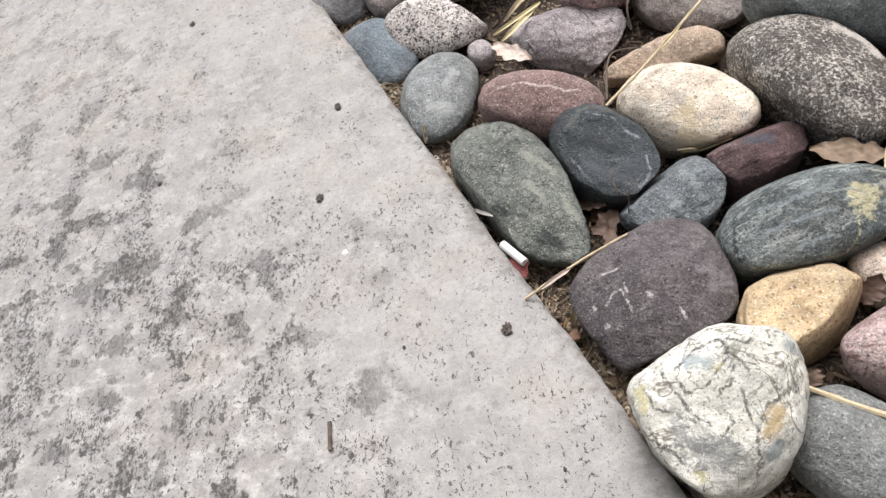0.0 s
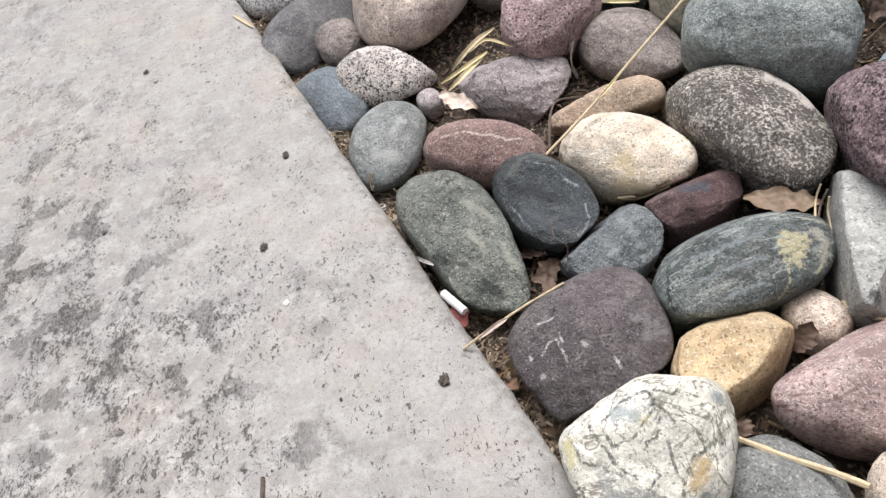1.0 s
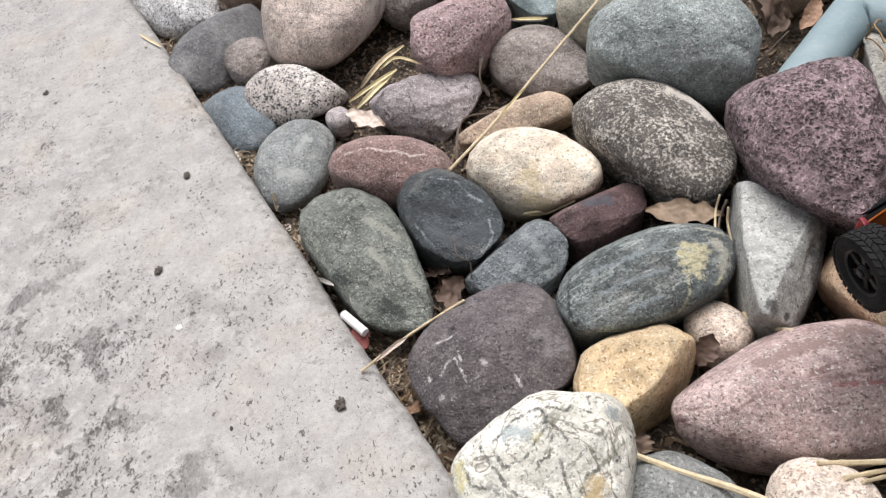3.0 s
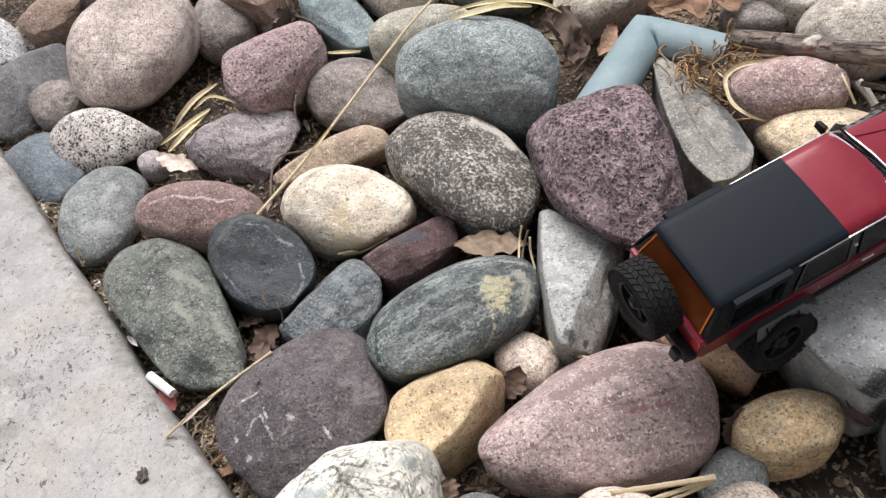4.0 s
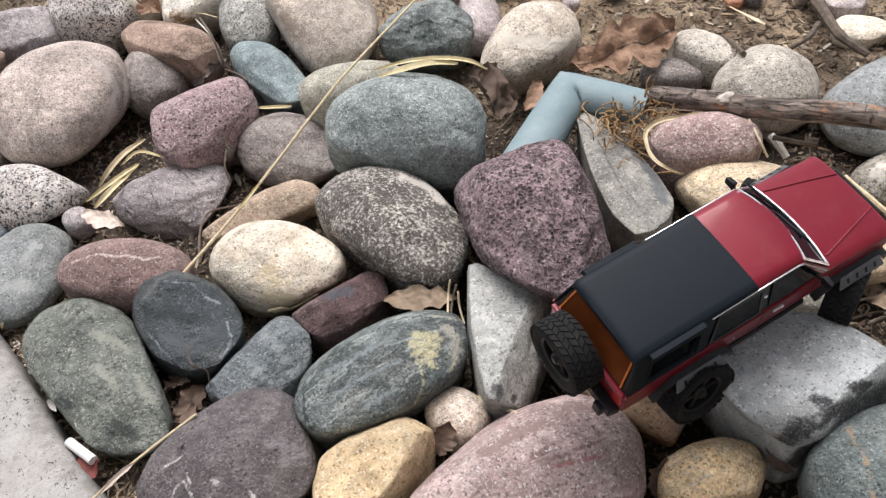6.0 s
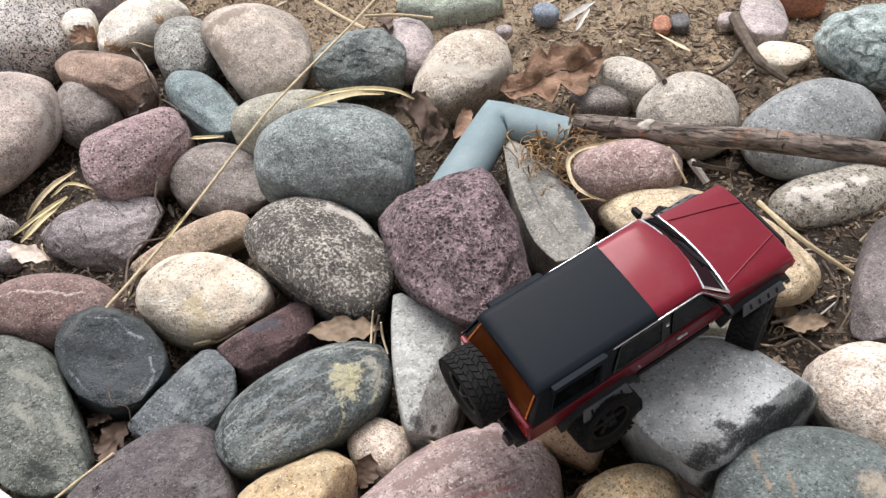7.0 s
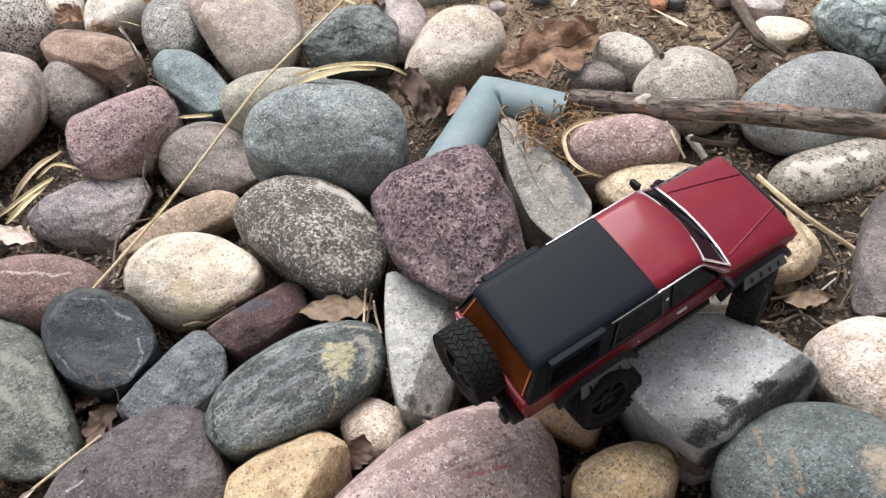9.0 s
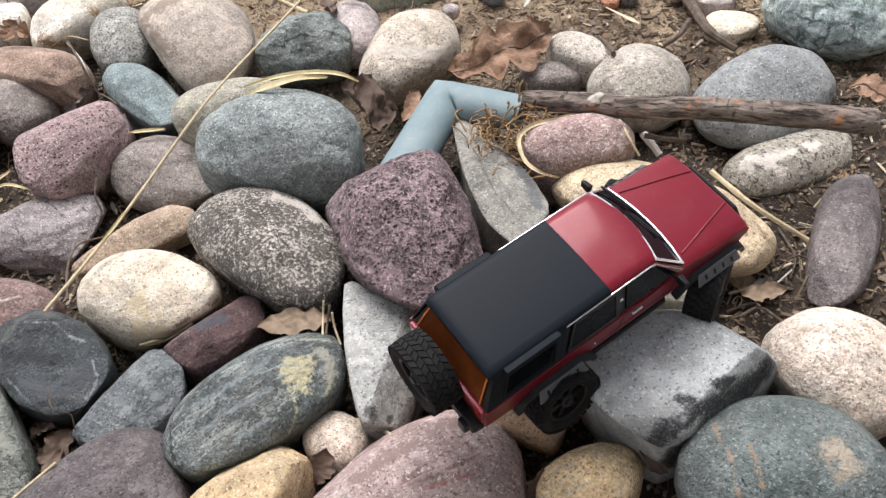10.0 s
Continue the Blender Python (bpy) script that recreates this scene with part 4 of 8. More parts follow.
stone("lichen_dark", "dark grey stone crusted with pale lichen specks", (0.310, 0.552, 0.019), (0.0886, 0.0493, 0.0370), -76, 2.3, 0.06, ((-0.87, -0.34, 0.36, 0.96), (-0.88, -0.04, 0.48, 0.90), (-0.76, 0.32, 0.56, 0.89), (-0.48, 0.67, 0.57, 0.92), (0.17, 0.92, 0.36, 0.90), (0.44, 0.87, 0.21, 0.88), (0.78, 0.62, -0.04, 0.84), (0.92, 0.33, -0.22, 0.82), (0.94, 0.04, -0.34, 0.86), (0.70, -0.56, -0.45, 0.90), (0.23, -0.89, -0.38, 0.78), (0.17, -0.92, -0.36, 0.78), (-0.01, -0.96, -0.29, 0.81), (-0.50, -0.86, -0.01, 0.94)))
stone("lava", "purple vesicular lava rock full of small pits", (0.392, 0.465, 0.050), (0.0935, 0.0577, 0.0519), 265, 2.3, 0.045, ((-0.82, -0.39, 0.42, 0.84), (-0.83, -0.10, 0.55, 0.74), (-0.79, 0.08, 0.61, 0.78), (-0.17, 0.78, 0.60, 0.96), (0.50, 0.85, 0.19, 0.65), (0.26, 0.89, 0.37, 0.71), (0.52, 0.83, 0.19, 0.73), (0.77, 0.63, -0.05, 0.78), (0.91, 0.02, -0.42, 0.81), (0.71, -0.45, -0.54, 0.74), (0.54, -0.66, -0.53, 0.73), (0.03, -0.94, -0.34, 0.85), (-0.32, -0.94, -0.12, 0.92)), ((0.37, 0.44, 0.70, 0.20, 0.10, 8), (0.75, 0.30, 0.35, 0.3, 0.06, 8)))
stone("greengrey", "large grey-green speckled river boulder", (0.357, 0.622, 0.056), (0.0778, 0.0531, 0.0429), -36, 2.3, 0.06, ((-0.80, 0.18, 0.57, 0.89), (-0.45, 0.44, 0.77, 0.92), (0.03, 0.60, 0.80, 0.93), (0.53, 0.58, 0.62, 0.89), (0.87, 0.40, 0.30, 0.86), (0.98, 0.18, -0.01, 0.85), (0.98, -0.01, -0.22, 0.87), (0.86, -0.24, -0.45, 0.95), (0.22, -0.65, -0.72, 0.96), (-0.38, -0.70, -0.61, 0.75), (-0.16, -0.71, -0.69, 0.76), (-0.49, -0.68, -0.54, 0.87), (-0.95, -0.31, 0.05, 0.91), (-0.96, -0.16, 0.22, 0.89)))
stone("darkred", "small dark maroon stone with a matt surface", (0.246, 0.507, 0.003), (0.0429, 0.0220, 0.0154), 8, 2.3, 0.03, ((-0.39, 0.75, 0.54, 0.88), (0.02, 0.80, 0.60, 0.80), (-0.07, 0.80, 0.60, 0.77), (0.95, 0.18, 0.24, 0.96), (0.99, -0.14, 0.01, 0.85), (0.82, -0.50, -0.27, 0.87), (0.30, -0.80, -0.52, 0.87), (-0.06, -0.82, -0.56, 0.91), (-0.90, -0.33, -0.28, 0.83), (-0.99, -0.11, -0.13, 0.79), (-0.99, 0.11, 0.04, 0.86)))
stone("greenstreak", "long blue-green streaked stone with a yellow lichen patch", (0.245, 0.426, 0.012), (0.0701, 0.0398, 0.0298), 5, 2.3, 0.06, ((-0.88, 0.40, 0.26, 0.85), (-0.61, 0.65, 0.44, 0.84), (-0.19, 0.80, 0.57, 0.85), (0.02, 0.81, 0.59, 0.86), (0.52, 0.67, 0.53, 0.92), (0.82, 0.42, 0.39, 0.96), (0.99, -0.12, 0.05, 0.93), (0.90, -0.41, -0.14, 0.92), (0.47, -0.78, -0.41, 0.89), (0.03, -0.87, -0.50, 0.81), (-0.28, -0.82, -0.49, 0.80), (-0.57, -0.70, -0.43, 0.85), (-0.95, -0.27, -0.17, 0.90), (-1.00, 0.04, 0.03, 0.88)))
stone("darkslate", "dark blue-grey angular slate stone with pale scratches", (0.138, 0.553, 0.005), (0.0654, 0.0395, 0.0257), -77, 2.3, 0.035, ((0.50, -0.12, 0.86, 0.66, 0.010), (-0.76, -0.53, 0.36, 0.87), (-0.89, 0.05, 0.46, 0.89), (-0.72, 0.56, 0.41, 0.86), (-0.40, 0.87, 0.29, 0.84), (0.02, 0.99, 0.11, 0.87), (0.42, 0.90, -0.08, 0.90), (0.85, 0.44, -0.31, 0.81), (0.92, 0.14, -0.36, 0.77), (0.87, -0.32, -0.37, 0.80), (0.51, -0.83, -0.23, 0.82), (-0.07, -1.00, 0.02, 0.81), (-0.43, -0.88, 0.19, 0.83)), ((0.15, -0.12, 0.68, 0.45, 0.08, 16),))
stone("bluegrey", "mottled blue-grey stone between larger stones", (0.178, 0.494, -0.009), (0.0543, 0.0322, 0.0225), 27, 2.3, 0.04, ((-0.04, 0.83, 0.56, 0.67), (-0.32, 0.80, 0.51, 0.73), (0.26, 0.77, 0.58, 0.88), (0.89, 0.29, 0.36, 0.85), (0.99, -0.14, 0.10, 0.72), (0.92, -0.39, -0.08, 0.72), (0.70, -0.66, -0.27, 0.82), (0.19, -0.86, -0.48, 0.96), (-0.77, -0.49, -0.40, 0.68), (-0.95, -0.21, -0.24, 0.66), (-0.95, 0.31, 0.10, 0.83)))
stone("purplegrey", "broad purple-grey stone with white scratch marks", (0.136, 0.416, -0.011), (0.0664, 0.0607, 0.0364), 48, 2.3, 0.04, ((0.05, 0.96, 0.28, 0.90), (0.42, 0.82, 0.39, 0.84), (0.66, 0.61, 0.44, 0.88), (0.89, 0.14, 0.43, 0.96), (0.80, -0.54, 0.26, 0.90), (0.61, -0.78, 0.13, 0.86), (0.25, -0.97, -0.04, 0.89), (-0.61, -0.73, -0.31, 0.73), (-0.57, -0.76, -0.31, 0.73), (-0.52, -0.80, -0.30, 0.70), (-0.89, 0.42, -0.18, 0.87), (-0.84, 0.53, -0.14, 0.85), (-0.59, 0.80, 0.01, 0.93)))
stone("green", "large green-grey stone beside the concrete edge", (0.067, 0.550, -0.012), (0.1014, 0.0456, 0.0342), -75, 2.3, 0.05, ((-0.80, -0.49, 0.34, 0.96), (-0.91, -0.13, 0.40, 0.91), (-0.89, 0.18, 0.41, 0.90), (-0.77, 0.51, 0.39, 0.96), (-0.14, 0.97, 0.18, 0.94), (0.42, 0.90, -0.05, 0.76), (0.38, 0.92, -0.03, 0.76), (0.82, 0.53, -0.21, 0.86), (0.95, 0.11, -0.28, 0.85), (0.90, -0.32, -0.28, 0.83), (0.63, -0.75, -0.21, 0.83), (0.12, -0.99, -0.04, 0.76), (0.17, -0.98, -0.06, 0.75), (-0.37, -0.92, 0.16, 0.94)))
stone("grey", "rounded grey-blue stone beside the concrete edge", (0.021, 0.712, -0.019), (0.0627, 0.0395, 0.0316), 69, 2.3, 0.06, ((-0.12, 0.84, 0.53, 0.93), (0.41, 0.59, 0.70, 0.95), (0.73, 0.21, 0.65, 0.93), (0.86, -0.19, 0.47, 0.92), (0.81, -0.56, 0.20, 0.96), (0.29, -0.90, -0.33, 0.95), (0.11, -0.89, -0.44, 0.90), (-0.38, -0.69, -0.61, 0.91), (-0.76, -0.29, -0.59, 0.90), (-0.91, 0.15, -0.39, 0.91), (-0.71, 0.70, 0.07, 0.84), (-0.48, 0.82, 0.30, 0.86)))
stone("redbrown", "red-brown oblong stone with a white scuff line", (0.107, 0.626, 0.011), (0.0641, 0.0313, 0.0266), -32, 2.3, 0.06, ((-0.95, -0.07, 0.32, 0.88), (-0.71, 0.35, 0.61, 0.89), (-0.19, 0.67, 0.72, 0.91), (0.41, 0.72, 0.56, 0.89), (0.78, 0.55, 0.29, 0.87), (0.97, 0.22, -0.08, 0.86), (0.95, -0.05, -0.31, 0.83), (0.77, -0.36, -0.52, 0.87), (0.12, -0.75, -0.65, 0.96), (-0.57, -0.72, -0.39, 0.82), (-0.57, -0.72, -0.39, 0.82), (-0.95, -0.30, 0.11, 0.91)))
stone("blueslate", "smooth blue slate stone touching the concrete edge", (-0.028, 0.835, -0.031), (0.0746, 0.0342, 0.0256), -69, 2.3, 0.06, ((-0.87, -0.18, 0.46, 0.82), (-0.85, 0.07, 0.52, 0.79), (-0.51, 0.69, 0.51, 0.96), (0.33, 0.94, 0.13, 0.92), (0.58, 0.82, -0.04, 0.89), (0.90, 0.25, -0.37, 0.76), (0.87, -0.17, -0.46, 0.82), (0.20, -0.93, -0.31, 0.90), (-0.15, -0.98, -0.14, 0.89)))
stone("granite", "black and white speckled granite cobble", (0.031, 0.827, -0.016), (0.0650, 0.0409, 0.0327), -31, 2.3, 0.06, ((-0.87, -0.07, 0.49, 0.82), (-0.64, 0.28, 0.72, 0.87), (-0.06, 0.64, 0.76, 0.88), (0.56, 0.69, 0.46, 0.75), (0.69, 0.64, 0.33, 0.76), (0.91, 0.03, -0.42, 0.96), (0.56, -0.43, -0.71, 0.74), (0.62, -0.38, -0.69, 0.75), (0.17, -0.66, -0.73, 0.83), (-0.66, -0.70, -0.29, 0.85), (-0.88, -0.47, 0.07, 0.78)))
stone("mauve", "mauve-grey stone with dark crack veins", (0.160, 0.749, -0.024), (0.0694, 0.0451, 0.0361), -37, 2.3, 0.03, ((-0.84, 0.09, 0.54, 0.77), (-0.59, 0.39, 0.71, 0.72), (-0.29, 0.58, 0.76, 0.79), (0.11, 0.71, 0.70, 0.96), (0.93, 0.37, -0.01, 0.85), (0.94, 0.04, -0.35, 0.64), (0.90, -0.07, -0.43, 0.63), (0.90, -0.07, -0.43, 0.63), (-0.25, -0.79, -0.56, 0.91), (-0.58, -0.73, -0.36, 0.82), (-0.87, -0.50, 0.00, 0.84)))
stone("tan", "long tan-brown stone under a straw stalk", (0.230, 0.664, -0.009), (0.0704, 0.0224, 0.0179), 1, 2.3, 0.06, ((-0.77, 0.44, 0.47, 0.73), (-0.58, 0.55, 0.60, 0.72), (0.01, 0.66, 0.75, 0.93), (0.92, 0.23, 0.32, 0.77), (1.00, -0.07, 0.00, 0.68), (0.53, -0.61, -0.59, 0.96), (-0.50, -0.59, -0.63, 0.67), (0.03, -0.69, -0.72, 0.56), (-1.00, -0.03, -0.04, 0.81)))
stone("browngrey", "brown-grey rounded river cobble", (0.275, 0.745, -0.011), (0.0685, 0.0430, 0.0344), -59, 2.3, 0.06, ((-0.89, -0.24, 0.39, 0.82), (-0.76, 0.16, 0.64, 0.85), (-0.22, 0.65, 0.73, 0.96), (0.45, 0.78, 0.43, 0.88), (0.74, 0.65, 0.15, 0.82), (0.89, -0.00, -0.46, 0.86), (0.67, -0.38, -0.64, 0.81), (0.34, -0.66, -0.67, 0.87), (-0.45, -0.83, -0.33, 0.96), (-0.79, -0.61, 0.05, 0.86)), ((0.80, -0.1, 0.62, 0.35, 0.08, 8),))
stone("pink", "dusty pink cobble with small pits", (0.212, 0.796, 0.021), (0.0682, 0.0439, 0.0372), 30, 2.3, 0.05, ((-0.64, 0.60, 0.49, 0.96), (0.39, 0.43, 0.82, 0.75), (0.19, 0.53, 0.83, 0.75), (0.87, -0.05, 0.49, 0.89), (0.92, -0.39, 0.09, 0.85), (0.63, -0.66, -0.40, 0.91), (0.20, -0.70, -0.69, 0.86), (-0.29, -0.56, -0.78, 0.89), (-0.73, -0.26, -0.64, 0.85), (-0.96, 0.18, -0.22, 0.79), (-0.89, 0.44, 0.14, 0.79)), ((-0.15, -0.05, 0.98, 0.30, 0.06, 8),))
stone("tangranite", "large tan granite boulder with a pale quartz band", (0.086, 0.937, 0.013), (0.0994, 0.0722, 0.0614), 60, 2.3, 0.06, ((-0.30, 0.75, 0.59, 0.88), (0.07, 0.59, 0.81, 0.87), (0.48, 0.21, 0.85, 0.83), (0.71, -0.21, 0.67, 0.86), (0.67, -0.73, 0.11, 0.96), (0.35, -0.86, -0.37, 0.93), (-0.12, -0.70, -0.71, 0.85), (-0.31, -0.55, -0.77, 0.84), (-0.71, -0.08, -0.70, 0.86), (-0.84, 0.38, -0.38, 0.87), (-0.70, 0.70, 0.10, 0.83), (-0.61, 0.75, 0.25, 0.84)))
stone("darkgrey", "dark charcoal river stone beside the concrete", (-0.043, 0.983, -0.024), (0.0976, 0.0501, 0.0401), 55, 2.3, 0.06, ((0.52, -0.66, 0.54, 0.66, 0.03), (-0.55, 0.69, 0.48, 0.94), (0.13, 0.61, 0.78, 0.89), (0.49, 0.40, 0.77, 0.82), (0.69, 0.21, 0.69, 0.84), (0.90, -0.42, 0.16, 0.82), (0.68, -0.69, -0.26, 0.84), (0.30, -0.78, -0.56, 0.93), (-0.30, -0.61, -0.73, 0.96), (-0.80, -0.17, -0.58, 0.81), (-0.92, 0.10, -0.38, 0.70), (-0.92, 0.39, -0.06, 0.75)))
stone("browngrey", "small brown-grey pebble between larger stones", (-0.008, 0.923, -0.015), (0.0322, 0.0270, 0.0216), -76, 2.3, 0, ())
stone("granitelight", "pale speckled granite stone beside the concrete", (-0.098, 1.127, -0.017), (0.0916, 0.0464, 0.0371), -62, 2.3, 0, ())
stone("brown", "flat rust-brown stone beside the concrete", (0.001, 1.101, 0.002), (0.0430, 0.0344, 0.0258), 30, 2.3, 0.06, ((-0.43, 0.53, 0.73, 0.80), (-0.08, 0.50, 0.86, 0.84), (0.90, -0.05, 0.44, 0.91), (0.81, -0.48, -0.34, 0.78), (0.39, -0.57, -0.72, 0.89), (-0.66, -0.24, -0.71, 0.89), (-0.97, 0.15, -0.20, 0.82)))
stone("mauve", "mauve-grey stone behind the tan boulder", (0.066, 1.136, 0.011), (0.0590, 0.0390, 0.0312), -23, 2.3, 0, ())
stone("browngrey", "mauve-brown stone wedged behind a pink cobble", (0.186, 0.950, -0.001), (0.0503, 0.0353, 0.0317), 256, 2.3, 0, ())
stone("brown", "flat rust-brown stone on soil", (0.215, 0.965, 0.027), (0.0766, 0.0302, 0.0211), -57, 2.15, 0, ((-0.79, -0.33, 0.52, 0.89), (-0.13, 0.53, 0.84, 0.86), (0.68, 0.5, 0.53, 0.92), (0.83, 0.52, 0.19, 0.91), (0.97, 0.01, -0.24, 0.84), (0.31, -0.77, -0.56, 0.83), (0.52, -0.74, -0.44, 0.82), (-0.78, -0.63, 0.01, 0.9), (0.94, -0.12, 0.32, 0.66, 0.014)))
stone("granite", "coarse black and white granite rock", (0.167, 1.141, 0.027), (0.0879, 0.0612, 0.0551), 76, 2.5, 0, ((-0.5, -0.58, -0.65, 0.85),))
stone("creamwhite", "cream-white stone with rusty stains", (0.279, 1.054, 0.033), (0.0646, 0.0359, 0.0287), 20, 2.15, 0, ((-0.92, 0.2, 0.35, 0.81), (-0.53, 0.38, 0.76, 0.9), (0.46, 0, 0.89, 0.89), (0.92, -0.14, 0.38, 0.82), (0.83, -0.53, -0.15, 0.95), (-0.09, -0.61, -0.79, 0.82), (-0.33, -0.65, -0.68, 0.81), (-0.71, -0.32, -0.63, 0.94)))
stone("lilac", "pale lilac cobble on the soil", (0.235, 1.180, 0.034), (0.0360, 0.0333, 0.0266), -34, 2.3, 0, ())
stone("granitegrey", "small grey speckled granite cobble", (0.306, 0.964, 0.029), (0.0559, 0.0328, 0.0262), 257, 2.4, 0, ())
stone("bluegreen", "blue-green slate stone with pale scratches", (0.293, 0.846, 0.022), (0.0924, 0.0300, 0.0231), -86, 2.3, 0.04, ((-0.80, 0.31, 0.51, 0.73), (-0.39, 0.81, 0.44, 0.79), (0.10, 0.96, 0.24, 0.86), (0.84, 0.49, -0.24, 0.78), (0.90, -0.11, -0.42, 0.72), (0.54, -0.74, -0.41, 0.72), (0.26, -0.91, -0.31, 0.75), (-0.41, -0.91, 0.02, 0.96), (-0.82, -0.46, 0.33, 0.88), (-0.89, -0.08, 0.45, 0.81)))
stone("beige", "large smooth beige-brown river stone", (0.369, 0.877, 0.040), (0.0989, 0.0642, 0.0546), -90, 2.3, 0.06, ((-0.57, -0.58, 0.58, 0.96), (-0.61, -0.11, 0.78, 0.86), (-0.52, 0.28, 0.81, 0.79), (-0.27, 0.69, 0.67, 0.80), (0.17, 0.95, 0.26, 0.83), (0.49, 0.86, -0.15, 0.79), (0.69, 0.53, -0.49, 0.81), (0.73, 0.10, -0.68, 0.83), (0.61, -0.35, -0.71, 0.86), (0.17, -0.90, -0.40, 0.77), (-0.03, -0.98, -0.21, 0.70), (-0.10, -0.99, -0.13, 0.71)))
stone("greengreydark", "grey-green cobble with dark crack marks", (0.449, 0.785, 0.043), (0.0532, 0.0377, 0.0321), -33, 2.3, 0.06, ((-0.90, 0.06, 0.43, 0.88), (-0.67, 0.27, 0.70, 0.82), (-0.10, 0.48, 0.87, 0.88), (0.72, 0.42, 0.55, 0.90), (0.98, 0.19, 0.09, 0.86), (0.93, -0.09, -0.35, 0.93), (0.39, -0.47, -0.79, 0.88), (-0.02, -0.56, -0.83, 0.81), (-0.64, -0.52, -0.57, 0.93), (-0.98, -0.22, 0.02, 0.96)))
stone("lilac", "pale lilac-grey stone behind a green cobble", (0.505, 0.797, 0.035), (0.0500, 0.0307, 0.0215), 250, 2.3, 0, ())
stone("beigetwo", "beige cobble with a paler band across it", (0.520, 0.697, 0.045), (0.0681, 0.0409, 0.0347), 27, 2.15, 0, ((-0.79, 0.54, 0.29, 0.88), (-0.49, 0.7, 0.52, 0.85), (-0.23, 0.5, 0.83, 0.94), (0.57, 0.14, 0.81, 0.93), (0.7, -0.41, 0.59, 0.84), (0.76, -0.63, 0.19, 0.89), (-0.41, -0.65, -0.65, 0.82), (-0.44, -0.73, -0.52, 0.8), (-0.9, 0.07, -0.43, 0.9), (-0.95, 0.1, -0.29, 0.9)))
stone("greenlight", "pale green river stone on bare soil", (0.597, 0.869, 0.031), (0.0605, 0.0392, 0.0313), -31, 2.4, 0, ())
stone("olivegrey", "olive-grey stone behind the green boulder", (0.349, 0.738, 0.036), (0.0523, 0.0285, 0.0228), -21, 2.3, 0, ())
stone("shardgrey", "long tapered grey shard of stone with a chipped edge", (0.473, 0.479, 0.043), (0.0953, 0.0288, 0.0137), 257, 3, 0.02, ((0.06, 0.56, 0.83, 0.50, 0.012), (-0.97, -0.19, 0.16, 0.96), (-0.65, 0.70, 0.28, 0.78), (-0.40, 0.88, 0.27, 0.76), (0.13, 0.97, 0.21, 0.86), (0.88, 0.48, -0.03, 0.71), (0.98, 0.18, -0.11, 0.62), (0.99, -0.02, -0.15, 0.65), (0.63, -0.75, -0.23, 0.86), (-0.12, -0.98, -0.15, 0.77), (-0.45, -0.89, -0.08, 0.71), (-0.62, -0.78, -0.03, 0.74)))
stone("pinkgranite", "pink granite cobble beside the stick", (0.543, 0.474, 0.053), (0.0461, 0.0262, 0.0210), -26, 2.15, 0, ((-0.91, 0.21, 0.36, 0.9), (-0.42, 0.54, 0.73, 0.91), (0, 0.41, 0.91, 0.9), (0.68, 0.34, 0.66, 0.9), (0.95, -0.1, 0.29, 0.89), (0.89, -0.42, -0.18, 0.92), (0.17, -0.85, -0.5, 0.87), (-0.07, -0.77, -0.64, 0.88), (-0.71, -0.58, -0.41, 0.94), (-0.99, -0.09, -0.13, 0.88)))
stone("sand", "large long sand-coloured stone", (0.556, 0.397, 0.029), (0.0922, 0.0422, 0.0274), -70, 2.15, 0, ((-0.97, -0.11, 0.2, 0.9), (-0.86, 0.28, 0.43, 0.89), (-0.51, 0.44, 0.74, 0.9), (-0.22, 0.68, 0.7, 0.91), (0.53, 0.54, 0.65, 0.92), (0.75, 0.52, 0.41, 0.9), (0.98, 0.16, 0.13, 0.89), (0.99, -0.1, -0.13, 0.9), (0.83, -0.49, -0.26, 0.94), (0.41, -0.78, -0.47, 0.9), (0.25, -0.89, -0.38, 0.88), (-0.24, -0.86, -0.44, 0.9), (-0.69, -0.7, -0.19, 0.93)))
stone("lightgrey", "angular light grey stone with a dark broken end", (0.332, 0.406, 0.017), (0.0767, 0.0366, 0.0253), 251, 3.4, 0.02, ((0.74, 0.63, 0.24, 0.46, 0.010), (-0.93, -0.14, 0.33, 0.96), (-0.84, 0.46, 0.29, 0.71), (-0.85, 0.43, 0.29, 0.71), (-0.86, 0.42, 0.29, 0.70), (0.65, 0.75, -0.15, 0.68), (0.75, 0.63, -0.18, 0.56), (0.46, 0.88, -0.09, 0.65), (0.76, 0.63, -0.18, 0.69), (0.93, 0.29, -0.22, 0.72), (0.94, -0.24, -0.23, 0.74), (0.22, -0.98, -0.02, 0.78), (-0.03, -1.00, 0.05, 0.71), (-0.27, -0.95, 0.12, 0.74)), ((0.36, 0.62, 0.55, 0.34, 0.10, 20),))
stone("brownpatch", "brown river stone with cream mineral patches", (0.388, 0.351, 0.007), (0.0657, 0.0487, 0.0365), -84, 2.3, 0.06, ((-0.85, -0.49, 0.20, 0.89), (-0.93, -0.17, 0.34, 0.86), (-0.86, 0.22, 0.46, 0.88), (-0.68, 0.53, 0.51, 0.91), (-0.30, 0.82, 0.49, 0.96), (0.23, 0.91, 0.34, 0.95), (0.58, 0.80, 0.17, 0.88), (0.90, 0.42, -0.10, 0.73), (0.86, 0.50, -0.06, 0.73), (0.97, 0.15, -0.21, 0.88), (0.29, -0.89, -0.36, 0.74), (0.12, -0.94, -0.33, 0.65), (0.52, -0.76, -0.40, 0.70), (0.44, -0.81, -0.38, 0.74), (-0.60, -0.80, 0.00, 0.96)))
